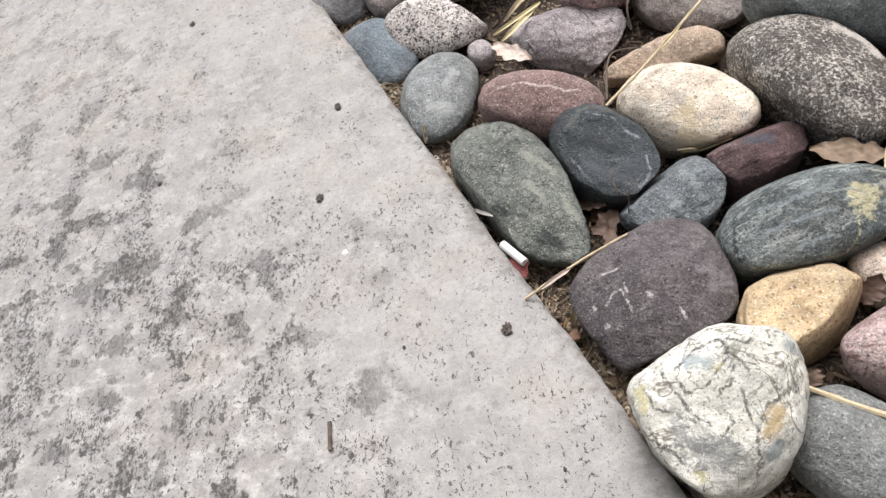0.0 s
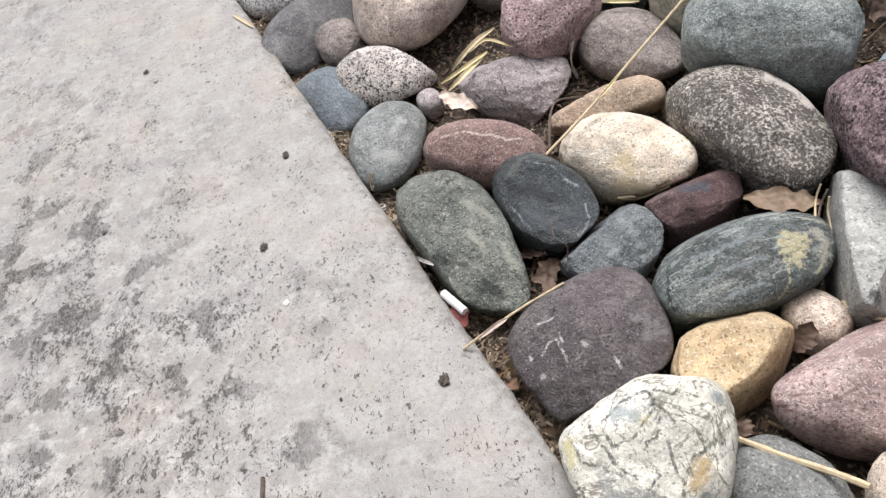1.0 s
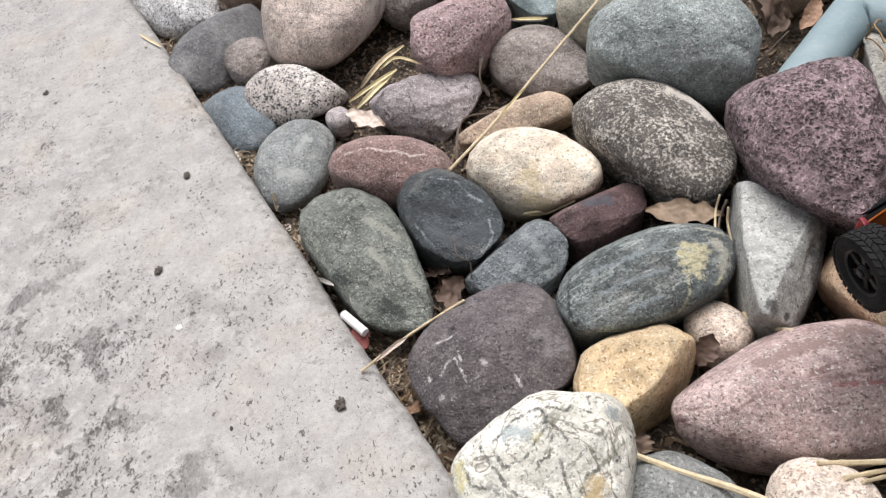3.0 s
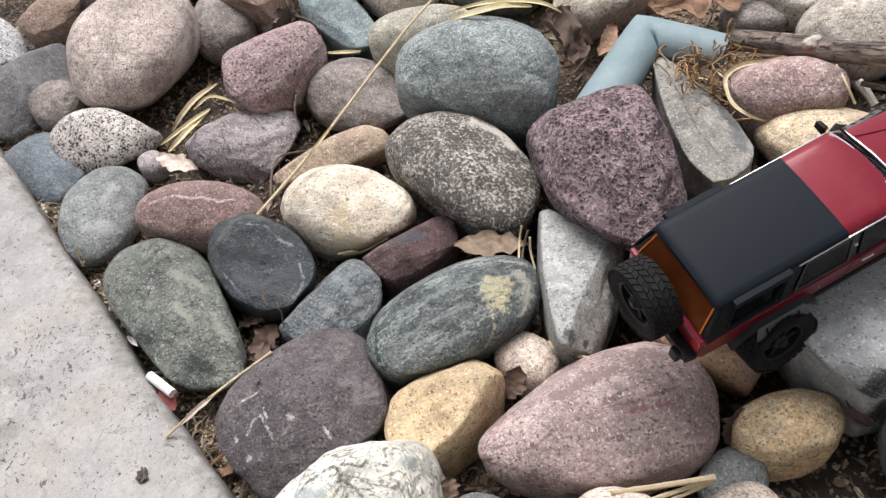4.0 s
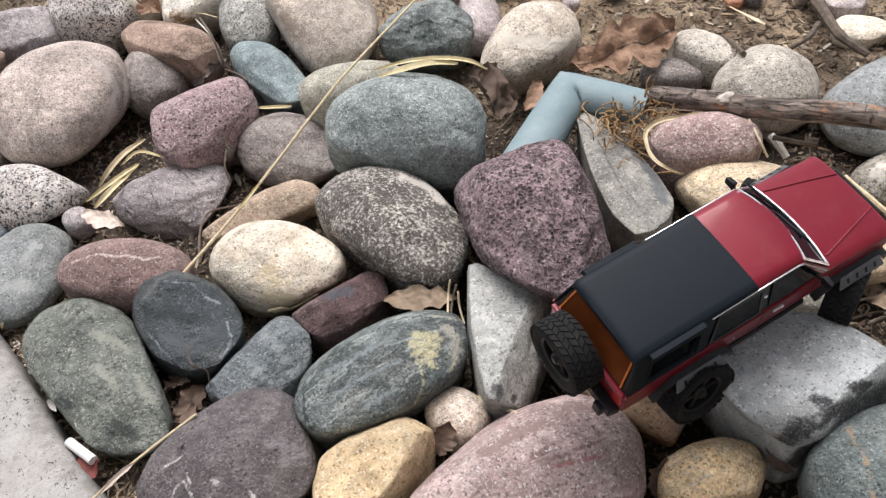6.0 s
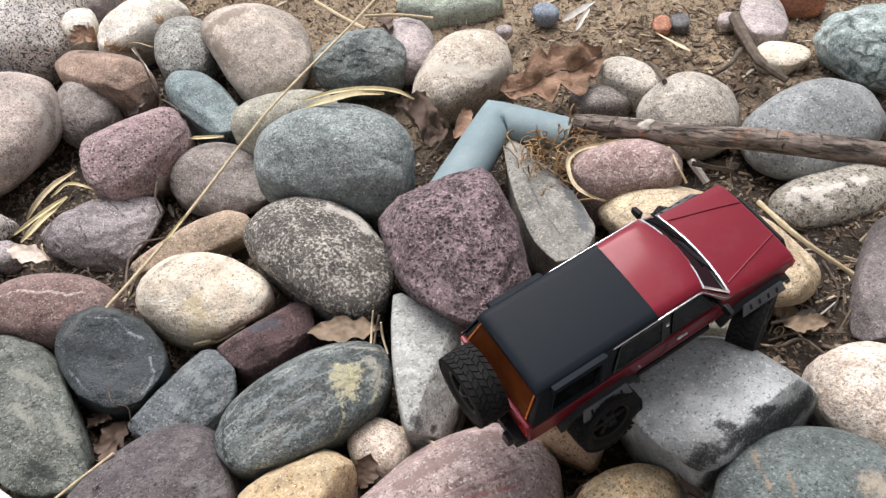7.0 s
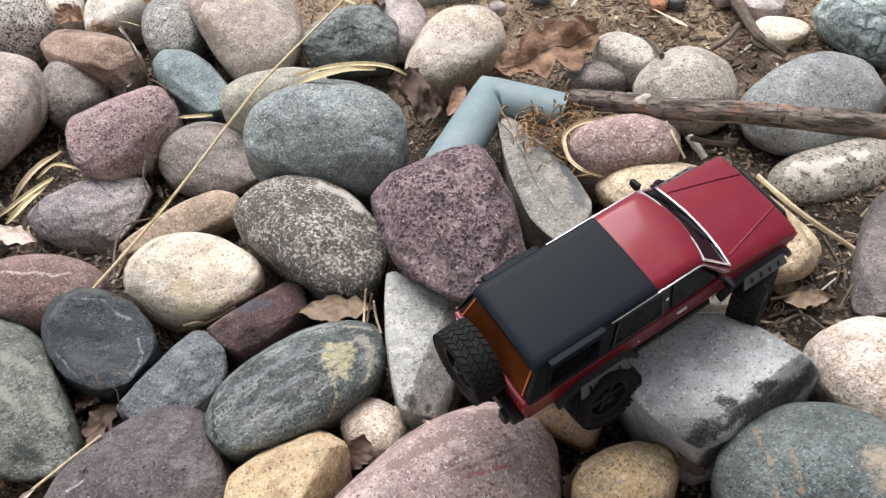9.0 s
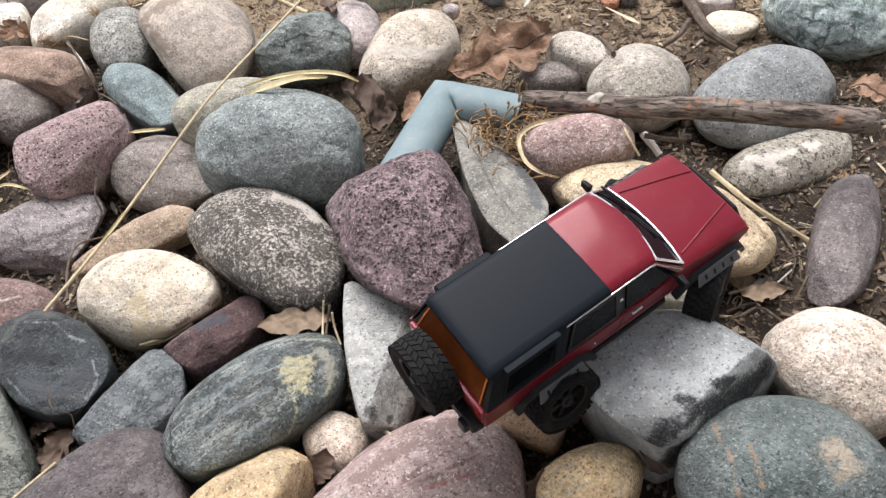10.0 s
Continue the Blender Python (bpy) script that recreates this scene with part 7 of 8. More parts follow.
def blade(label, points, half, mat):
    """A dry grass blade or splinter: a folded ribbon with thickness."""
    line = curve(points, 6)
    bm = bmesh.new()
    n = len(line)
    rings = []
    for i, p in enumerate(line):
        d = (line[min(i + 1, n - 1)] - line[max(i - 1, 0)]).normalized()
        side = d.cross(Vector((0.15, -0.6, 0.8))).normalized()
        up = side.cross(d)
        s = i / (n - 1)
        w = half * (0.35 + 0.65 * min(1, 4 * s, 4 * (1 - s))) * (1 + 0.1 * noise.noise(p * 160))
        th = 0.00035
        rings.append([bm.verts.new(p + side * a * w + up * b) for a, b in ((-1, 0.0006), (0, -0.0004), (1, 0.0006), (1, 0.0006 - th), (0, -0.0004 - th), (-1, 0.0006 - th))])
    for u, v in zip(rings, rings[1:]):
        for k in range(6):
            bm.faces.new((u[k], u[(k + 1) % 6], v[(k + 1) % 6], v[k]))
    bm.faces.new(rings[0][::-1]), bm.faces.new(rings[-1])
    wood = mat in (CHIP, BLEACHED)
    loose("wood_chip" if wood else "grass_blade", bm, mat, label, "wood chip" if wood else "dry grass", "dry scraps among the stones")


def stick(points, knot_at, worn_at):
    """A weathered branch with bark ridges, knots and worn places."""
    s = Nodes("weathered_bark", 0.9)
    co = s.put("ShaderNodeMapping", {"Vector": s.place(0), "Rotation": (0, 0, 0.90)}).outputs[0]   # x runs along the branch
    long = s.put("ShaderNodeMapping", {"Vector": co, "Scale": (0.25, 1, 1)}).outputs[0]
    a, b = s.noise(long, 120, 5, 0.65), s.noise(co, 420, 4, 0.6)
    col = s.mix(s.ramp(a, 0.40, 0.62), (0.085, 0.067, 0.056), (0.31, 0.255, 0.215))
    worn = s.ramp(s.noise(co, 30, 5, 0.65, 0.5), 0.61, 0.66)
    reach = s.put("ShaderNodeVectorMath", {0: s.put("ShaderNodeMapping", {"Vector": co, "Scale": (0.5, 1, 1)}).outputs[0], 1: ((worn_at[0] * 0.6216 - worn_at[1] * 0.7833) * 0.5, worn_at[0] * 0.7833 + worn_at[1] * 0.6216, worn_at[2])}, operation="DISTANCE").outputs["Value"]
    worn = s.math("MAXIMUM", worn, s.ramp(s.math("ADD", reach, s.ramp(a, 0.3, 0.7, -0.006, 0.006)), 0.006, 0.013, 1, 0))
    col = s.mix(s.math("MULTIPLY", worn, s.ramp(a, 0.38, 0.55)), col, (0.42, 0.20, 0.10))
    along = s.put("ShaderNodeMapping", {"Vector": co, "Scale": (0.16, 1, 1)}).outputs[0]
    crack = s.ramp(s.noise(along, 330, 4, 0.65, 0.3), 0.56, 0.63)
    rings = s.math("MULTIPLY", s.ramp(s.noise(s.put("ShaderNodeMapping", {"Vector": co, "Scale": (1, 0.25, 0.25)}).outputs[0], 210, 3, 0.6), 0.62, 0.66), s.ramp(s.noise(co, 22, 3), 0.46, 0.58))
    crack = s.math("MAXIMUM", crack, rings)
    col = s.mix(s.math("MULTIPLY", crack, 0.75), col, (0.03, 0.023, 0.019))
    pale = s.ramp(s.noise(co, 34, 4, 0.6), 0.66, 0.69)
    col = s.mix(pale, col, (0.58, 0.54, 0.48))
    bark = s.done(col, s.bump(s.math("SUBTRACT", s.math("ADD", a, s.math("MULTIPLY", b, 0.4)), crack), 0.003))
    line = curve(points, 30)
    n = len(line)
    bm = bmesh.new()
    rings, sides = [], 24
    for i, p in enumerate(line):
        d = (line[min(i + 1, n - 1)] - line[max(i - 1, 0)]).normalized()
        side = d.cross(Vector((0, 0, 1))).normalized()
        up = side.cross(d)
        r = 0.0078 + 0.0014 * i / n
        ring = []
        for k in range(sides):
            q = k * math.tau / sides
            v = side * math.cos(q) + up * math.sin(q)
            around = Vector((math.cos(q), math.sin(q), i / n * 7))
            lump = 1 + 0.10 * noise.noise(p * 34) + 0.08 * noise.noise(around * 1.6) + 0.07 * noise.noise(around * 4.1) + 0.03 * noise.noise((p + v * 0.01) * 330)
            ring.append(bm.verts.new(p + v * r * lump))
        rings.append(ring)
    for u, v in zip(rings, rings[1:]):
        for k in range(sides):
            bm.faces.new((u[k], u[(k + 1) % sides], v[(k + 1) % sides], v[k]))
    bm.faces.new(rings[0][::-1]), bm.faces.new(rings[-1])
    branch = loose("stick", bm, bark, "weathered brown branch with cracked bark lying over stones", "branch")
    scar = bmesh.new()
    bmesh.ops.create_icosphere(scar, subdivisions=3, radius=1)
    for v in scar.verts:
        k = 1 + 0.35 * noise.noise(v.co * 1.8) + 0.15 * noise.noise(v.co * 5)
        v.co = Vector((v.co.x * 0.0085, v.co.y * 0.0048, v.co.z * 0.0042)) * k
    near = min(line, key=lambda p: (p - Vector(knot_at)).length)
    bmesh.ops.translate(scar, verts=scar.verts, vec=near + Vector((0, -0.0042, 0.0062)))
    part("knot", scar, dry_material("pale_knot", (0.40, 0.36, 0.31), (0.58, 0.54, 0.48), 0.9, 200), branch, "pale grey scarred knot")


def bent_pipe(points):
    """A soft plastic pipe, squashed a little and creased where it bends."""
    s = Nodes("pale_blue_plastic", 0.62)
    co = s.place(0)
    a, b = s.noise(co, 26, 4, 0.6), s.noise(co, 300, 4, 0.6)
    col = s.mix(s.ramp(a, 0.35, 0.7), (0.175, 0.25, 0.275), (0.24, 0.315, 0.335))
    col = s.mix(s.ramp(b, 0.55, 0.75, 0, 0.3), col, (0.40, 0.40, 0.36))
    mat = s.done(col, s.bump(b, 0.0003))
    a, kink, b = [Vector(p) for p in points]
    da, db = (kink - a).normalized(), (b - kink).normalized()
    fold = (da + db).normalized()
    line = [a + (kink - a) * (i / 24) for i in range(24)] + [kink] + [kink + (b - kink) * (i / 24) for i in range(1, 25)]
    n, mid_ring = len(line), 24
    bm = bmesh.new()
    rings, sides = [], 32
    for i, p in enumerate(line):
        d = da if i < mid_ring else db if i > mid_ring else fold
        side = d.cross(Vector((0, 0, 1))).normalized()
        up = side.cross(d)
        mitre = 1 / max(0.4, fold.dot(da)) if i == mid_ring else 1.0
        r = 0.0200 - 0.0030 * i / (n - 1)
        gap = (p - kink).length
        ring = []
        for k in range(sides):
            q = k * math.tau / sides
            inner = max(0.0, math.cos(q))
            crease = math.exp(-((gap - 0.003) / 0.006) ** 2) * (0.28 * inner ** 2 + 0.16 * max(0.0, math.sin(q)) * inner)
            w = r * (1 - crease + 0.02 * noise.noise(p * 40 + Vector((math.cos(q), math.sin(q), 0))))
            q_point = p + side * math.cos(q) * w * mitre + up * math.sin(q) * w * 0.80
            back_off = max(0.0, math.cos(q)) * w * math.tan(math.acos(min(1, fold.dot(da))))
            if i != mid_ring and gap < back_off:         # inner side: stop at the fold
                q_point += (-da if i < mid_ring else db) * (back_off - gap)
            ring.append(bm.verts.new(q_point))
        rings.append(ring)
    back = [[bm.verts.new(line[e] + (v.co - line[e]) * 0.86) for v in rings[e]] for e in (0, -1)]
    deep = [[bm.verts.new(v.co + (line[1] - line[0]).normalized() * 0.02) for v in back[0]], [bm.verts.new(v.co - (line[-1] - line[-2]).normalized() * 0.02) for v in back[1]]]
    for u, v in zip(rings, rings[1:]):
        for k in range(sides):
            bm.faces.new((u[k], u[(k + 1) % sides], v[(k + 1) % sides], v[k]))
    for e, rim in ((0, rings[0]), (1, rings[-1])):
        for k in range(sides):
            j = (k + 1) % sides
            bm.faces.new((rim[k], rim[j], back[e][j], back[e][k]))
            bm.faces.new((back[e][k], back[e][j], deep[e][j], deep[e][k]))
        bm.faces.new(deep[e])
    loose("bent_pipe", bm, mat, "bent pale blue plastic pipe creased at its elbow", "pipe")


def leaf(label, base, tip, half, mat, curl, lobes):
    """A dry leaf with a midrib, curled edges and lobes, of real thickness."""
    a, b = Vector(base), Vector(tip)
    d = b - a
    side = d.cross(Vector((0, -0.5, 0.86))).normalized()
    up = side.cross(d).normalized()
    if up.z < 0:
        up, side = -up, -side
    bm = bmesh.new()
    n, m = 44, 9
    rows = []
    for layer in (0.0, -0.0005):
        grid = []
        for i in range(n + 1):
            s = i / n
            w = half * (math.sin(math.pi * min(1, s * 0.96 + 0.04)) ** 0.7) * (1 + 0.35 * noise.noise((s * 7, half * 900, 1)))
            if lobes:
                w *= 0.42 + 0.58 * abs(math.sin(lobes * math.pi * s + 0.4)) ** 0.7
            row = []
            for j in range(-m, m + 1):
                t = j / m
                wt = w * (1 + 0.3 * noise.noise((s * 9, half * 700, 3 if j < 0 else 8)))
                p = a + d * s + side * wt * t + side * half * 0.5 * noise.noise((s * 2.5, half * 500, 6))
                p += up * (curl * half * (t * t * 0.7 + 1.1 * noise.noise(p * 60) + 0.5 * abs(noise.noise(p * 130)) + 0.16 * noise.noise(p * 330)) + layer + 0.12 * half * math.sin(3 * s + t))
                row.append(bm.verts.new(p))
            grid.append(row)
        rows.append(grid)
    for g in rows:
        for i in range(n):
            for j in range(2 * m):
                bm.faces.new((g[i][j], g[i + 1][j], g[i + 1][j + 1], g[i][j + 1]))
    for i in range(n):
        for j in (0, -1):
            bm.faces.new((rows[0][i][j], rows[0][i + 1][j], rows[1][i + 1][j], rows[1][i][j]))
    rib_line = [rows[0][i][m].co + up * 0.0003 for i in range(0, n + 1, 2)]
    ob = loose("dry_leaf", bm, mat, label, "leaf", "dry leaves among the stones")
    if lobes:
        rib = tube(bmesh.new(), rib_line, 0.0006, 5, taper=[0.0009 - 0.0006 * i / len(rib_line) for i in range(len(rib_line))])
        part("midrib", rib, TWIG, ob, "dark brown leaf midrib")


def paper_tube(a, b, r):
    s = Nodes("white_paper", 0.85)
    co = s.place(0)
    col = s.mix(s.ramp(s.noise(co, 300, 4), 0.45, 0.7, 0, 0.3), (0.80, 0.79, 0.77), (0.55, 0.52, 0.47))
    mat = s.done(col, s.bump(s.noise(co, 500, 3), 0.0002))
    a, b = Vector(a), Vector(b)
    line = [a + (b - a) * (i / 8) for i in range(9)]
    bm = tube(bmesh.new(), line, r, 14, taper=[r * (1 + 0.06 * noise.noise(p * 200)) for p in line])
    loose("paper_tube", bm, mat, "small rolled white paper tube at the concrete edge", "litter")


def frond(centre, reach, count):
    """A tangle of dry brown fibres, too many to count."""
    rnd = random.Random(int(centre[0] * 1e4))
    bm = bmesh.new()
    c = Vector(centre)
    for i in range(count):
        p = c + Vector((rnd.gauss(0, 0.4), rnd.gauss(0, 0.4), rnd.uniform(-0.5, 0.2))) * reach
        d = Vector((rnd.gauss(0, 1), rnd.gauss(0, 1), rnd.gauss(0, 0.5))).normalized()
        line = [p]
        for k in range(7):
            d = (d + Vector((rnd.gauss(0, 1), rnd.gauss(0, 1), rnd.gauss(0, 0.8))) * 0.55).normalized()
            line.append(line[-1] + d * reach * rnd.uniform(0.10, 0.2))
        tube(bm, line, rnd.uniform(0.0004, 0.0009), 4)
    ob = loose("dry_frond", bm, FROND, "tangle of dry brown fern fibres between stones", "dry plant")
    ob["kind"] = "stuff"


def crumb(label, at, r, mat):
    bm = bmesh.new()
    bmesh.ops.create_icosphere(bm, subdivisions=4, radius=1)
    for v in bm.verts:
        k = 0.8 + 0.55 * noise.noise(v.co * 1.7 + Vector((at[0] * 90, at[1] * 70, 0))) + 0.35 * noise.noise(v.co * 4.5 + Vector((at[0] * 50, at[1] * 90, 5)))
        v.co = Vector((v.co.x * r * k, v.co.y * r * k * 1.4, (v.co.z * 0.45 + 0.3) * r * k))
    bmesh.ops.translate(bm, verts=bm.verts, vec=(at[0], at[1], 0))
    loose("crumb", bm, mat, label, "debris", "crumbs on the concrete")


stalk("long pale straw stalk lying across the stones", [(0.1496, 0.5683, 0.0360), (0.1928, 0.5956, 0.0450), (0.2391, 0.6285, 0.0550), (0.2967, 0.6592, 0.0780), (0.3376, 0.6857, 0.0880), (0.4351, 0.7693, 0.0880), (0.4911, 0.8307, 0.0800)], 0.0013, 0.0011, STRAW)
blade("split straw sheath on the long stalk", [(0.2030, 0.6009, 0.0490), (0.2154, 0.6089, 0.0520), (0.2274, 0.6177, 0.0550)], 0.0011, STRAW_YELLOW)
blade("yellow dry grass blade on a green boulder", [(0.3479, 0.6475, 0.0927), (0.3641, 0.6287, 0.1040), (0.3873, 0.6263, 0.1030), (0.4067, 0.6180, 0.0990)], 0.0028, STRAW_YELLOW)
blade("yellow dry grass blade on a green boulder", [(0.3473, 0.6511, 0.0980), (0.3726, 0.6376, 0.1040), (0.3970, 0.6255, 0.1040), (0.4167, 0.6158, 0.0990), (0.4286, 0.6096, 0.0900)], 0.0019, STRAW_YELLOW)
blade("curved dry grass blade among stones", [(0.1023, 0.7689, 0.0050), (0.1165, 0.7689, 0.0180), (0.1342, 0.7785, 0.0240), (0.1554, 0.7978, 0.0200)], 0.0025, STRAW)
blade("yellow dry grass blade among stones", [(0.0881, 0.7527, 0.0040), (0.1156, 0.7546, 0.0140), (0.1411, 0.7728, 0.0120)], 0.0019, STRAW_YELLOW)
blade("yellow dry grass blade among stones", [(0.0935, 0.7382, 0.0040), (0.1135, 0.7465, 0.0120), (0.1410, 0.7752, 0.0100)], 0.0025, STRAW_YELLOW)
blade("thin dry grass blade among stones", [(0.1254, 0.7998, 0.0000), (0.1454, 0.8000, 0.0080), (0.1675, 0.7673, 0.0108)], 0.0015, STRAW_YELLOW)
stalk("crooked dark twig between stones", [(0.1613, 0.6172, 0.0000), (0.1676, 0.6379, 0.0060), (0.1744, 0.6582, 0.0060), (0.1853, 0.6714, 0.0060), (0.2087, 0.6693, 0.0040)], 0.0012, 0.0008, TWIG)
stalk("thin twig standing between two cobbles", [(0.2191, 0.7340, 0.0200), (0.2119, 0.7200, 0.0120), (0.2113, 0.7110, 0.0000)], 0.0011, 0.0008, TWIG)
stalk("thin pale stalk across the concrete edge", [(0.0471, 0.4311, 0.0014), (0.0731, 0.4350, 0.0120), (0.0984, 0.4427, 0.0153), (0.1277, 0.4456, 0.0236)], 0.0010, 0.0009, STRAW)
blade("papery straw husk on a thin stalk", [(0.0593, 0.4308, 0.0080), (0.0733, 0.4332, 0.0140), (0.0829, 0.4353, 0.0160)], 0.0017, HUSK)
blade("pale wood chip standing in the soil gap", [(0.0793, 0.4253, -0.0100), (0.0775, 0.4216, -0.0200), (0.0747, 0.4221, -0.0372)], 0.0019, CHIP)
stalk("pale straw stalk lying between stones", [(0.1886, 0.3033, 0.0170), (0.2072, 0.2835, 0.0201), (0.2269, 0.2679, 0.0190), (0.2378, 0.2522, 0.0260)], 0.0018, 0.0020, STRAW)
stalk("pale straw stalk lying on a pink stone", [(0.2690, 0.2602, 0.0319), (0.2908, 0.2574, 0.0240), (0.3242, 0.2485, 0.0220)], 0.0013, 0.0017, STRAW)
stalk("pale straw stalk beside a pink stone", [(0.2756, 0.2479, 0.0335), (0.3015, 0.2523, 0.0180), (0.3234, 0.2490, 0.0200)], 0.0014, 0.0012, STRAW)
stalk("pale straw stalk beside a pink stone", [(0.2836, 0.2445, 0.0307), (0.3075, 0.2505, 0.0140), (0.3234, 0.2485, 0.0180)], 0.0011, 0.0010, STRAW)
stalk("short straw standing against a stone", [(0.3133, 0.4539, 0.0400), (0.3092, 0.4505, 0.0300), (0.3011, 0.4351, 0.0278)], 0.0008, 0.0008, STRAW)
stalk("short straw standing against a stone", [(0.3150, 0.4477, 0.0400), (0.3093, 0.4442, 0.0300), (0.3026, 0.4340, 0.0266)], 0.0008, 0.0008, TWIG)
stalk("short pale straw standing against a stone", [(0.3137, 0.4427, 0.0380), (0.3118, 0.4386, 0.0280), (0.3101, 0.4295, 0.0206)], 0.0008, 0.0008, STRAW)
blade("pale wood chip between stones", [(0.2943, 0.3820, 0.0053), (0.2971, 0.3745, 0.0040), (0.3008, 0.3660, 0.0040)], 0.0018, CHIP)
blade("pale wood chip between stones", [(0.3038, 0.3743, -0.0025), (0.3053, 0.3673, -0.0001), (0.3013, 0.3393, 0.0329)], 0.0015, CHIP)
blade("looped dry grass blade round a pink cobble", [(0.5471, 0.4893, 0.0697), (0.5343, 0.4967, 0.0660), (0.5186, 0.5005, 0.0660), (0.5052, 0.4978, 0.0640), (0.4968, 0.4864, 0.0620), (0.4934, 0.4727, 0.0580), (0.4980, 0.4607, 0.0540), (0.5143, 0.4599, 0.0420)], 0.0018, STRAW)
stalk("dry stalk leaning on a sand-coloured stone", [(0.5865, 0.3816, 0.0600), (0.5850, 0.3412, 0.0560), (0.6119, 0.3136, 0.0300)], 0.0019, 0.0017, STRAW)
blade("pale split wood chip on bare soil", [(0.7330, 0.6702, 0.0296), (0.7253, 0.6333, 0.0360), (0.7258, 0.6119, 0.0360)], 0.0031, CHIP)
blade("bleached wood splinter on bare soil", [(0.6654, 0.7436, 0.0360), (0.6841, 0.7441, 0.0400), (0.7148, 0.7536, 0.0400)], 0.0032, BLEACHED)
blade("bleached wood splinter on bare soil", [(0.6650, 0.7169, 0.0360), (0.6786, 0.7260, 0.0400), (0.7010, 0.7429, 0.0400)], 0.0025, BLEACHED)
stalk("pale straw lying on the soil", [(0.4519, 0.9139, 0.0600), (0.4595, 0.8518, 0.0620), (0.4640, 0.7973, 0.0679)], 0.0020, 0.0021, STRAW)
stalk("pale straw lying on the soil", [(0.4819, 0.8428, 0.0600), (0.5108, 0.8179, 0.0620), (0.5377, 0.7916, 0.0600)], 0.0016, 0.0015, STRAW)
stalk("thin stem standing behind the pink cobble", [(0.2525, 0.9433, 0.0550), (0.2526, 0.8850, 0.0600), (0.2532, 0.8708, 0.0500), (0.2555, 0.8626, 0.0300)], 0.0013, 0.0009, TWIG)
blade("short straw between cobbles", [(0.2622, 0.7693, 0.0300), (0.2753, 0.7586, 0.0320), (0.2910, 0.7534, 0.0300)], 0.0017, STRAW_YELLOW)
stalk("dark forked twig on bare soil", [(0.8068, 0.6377, 0.0370), (0.7670, 0.5822, 0.0480), (0.7465, 0.5419, 0.0480), (0.7515, 0.5135, 0.0400)], 0.0063, 0.0033, TWIG)
stalk("thin dark twig on bare soil", [(0.7503, 0.5716, 0.0460), (0.7246, 0.5572, 0.0460), (0.7091, 0.5595, 0.0400)], 0.0029, 0.0017, TWIG)
stalk("short brown twig on bare soil", [(0.6753, 0.6106, 0.0400), (0.6576, 0.5771, 0.0528), (0.6194, 0.5257, 0.0789)], 0.0023, 0.0020, TWIG)
stalk("thin dry stem between stones", [(0.5750, 0.4653, 0.0653), (0.5671, 0.4455, 0.0630), (0.5702, 0.4365, 0.0500)], 0.0009, 0.0009, STRAW)
stalk("dry stem in the gap behind the truck", [(0.5905, 0.4535, 0.0500), (0.5988, 0.4410, 0.0500), (0.6091, 0.4281, 0.0500)], 0.0021, 0.0020, TWIG)
stalk("dry stem in the gap behind the truck", [(0.5963, 0.4612, 0.0450), (0.5960, 0.4486, 0.0400), (0.5971, 0.4426, 0.0350)], 0.0033, 0.0028, BLEACHED)
stalk("grey twig leaning beside the green boulder", [(0.4112, 0.5863, 0.0339), (0.4251, 0.5916, 0.0400), (0.4431, 0.5962, 0.0500)], 0.0009, 0.0007, TWIG)
stalk("curved dry stem by the dark slate stone", [(0.1348, 0.5103, 0.0224), (0.1337, 0.4923, 0.0200), (0.1410, 0.4896, 0.0120), (0.1389, 0.4840, 0.0016)], 0.0006, 0.0004, TWIG)
stalk("thin dry root between stones", [(0.5499, 0.3207, 0.0100), (0.5634, 0.3098, 0.0160), (0.5907, 0.3025, 0.0038)], 0.0012, 0.0011, TWIG)
stalk("thin dry root between stones", [(0.5406, 0.3017, 0.0100), (0.5530, 0.2973, 0.0140), (0.5582, 0.2825, 0.0100)], 0.0012, 0.0010, TWIG)
stick([(0.5393, 0.5378, 0.0620), (0.5551, 0.5139, 0.0660), (0.5779, 0.4799, 0.0700), (0.5961, 0.4502, 0.0740), (0.6132, 0.4276, 0.0780), (0.6376, 0.3971, 0.0800), (0.6628, 0.3692, 0.0800), (0.6816, 0.3510, 0.0780), (0.6956, 0.3395, 0.0760)], (0.5608, 0.4862, 0.0760), (0.5883, 0.4267, 0.0860))
bent_pipe([(0.4175, 0.5371, 0.0400), (0.4928, 0.5868, 0.0580), (0.5347, 0.5373, 0.0520)])
leaf("large brown lobed oak leaf on bare soil", (0.6286, 0.6188, 0.0517), (0.5211, 0.6349, 0.0460), 0.0270, LEAF_RUST, 0.34, 4)
leaf("dark brown dry leaf beside the green boulder", (0.4236, 0.6376, 0.0750), (0.4638, 0.6358, 0.0300), 0.0223, LEAF_DARK, 0.35, 0)
leaf("curled tan dry leaf under a dark stone", (0.2722, 0.4809, 0.0180), (0.3175, 0.4529, 0.0220), 0.0088, LEAF_TAN, 0.5, 0)
leaf("orange dry leaf scrap beside the stone", (0.4627, 0.6061, 0.0400), (0.4889, 0.6291, 0.0500), 0.0069, LEAF_RUST, 0.4, 0)
leaf("rust-orange dry leaf at the end of the stick", (0.7594, 0.4058, 0.0500), (0.7661, 0.3727, 0.0500), 0.0133, LEAF_RUST, 0.3, 3)
leaf("small red leaf scrap at the concrete edge", (0.0459, 0.4790, -0.0088), (0.0541, 0.4612, -0.0120), 0.0058, LEAF_RED, 0.4, 0)
leaf("pale dry husk beside a speckled cobble", (0.0830, 0.7344, 0.0040), (0.1146, 0.6947, 0.0040), 0.0076, HUSK, 0.5, 0)
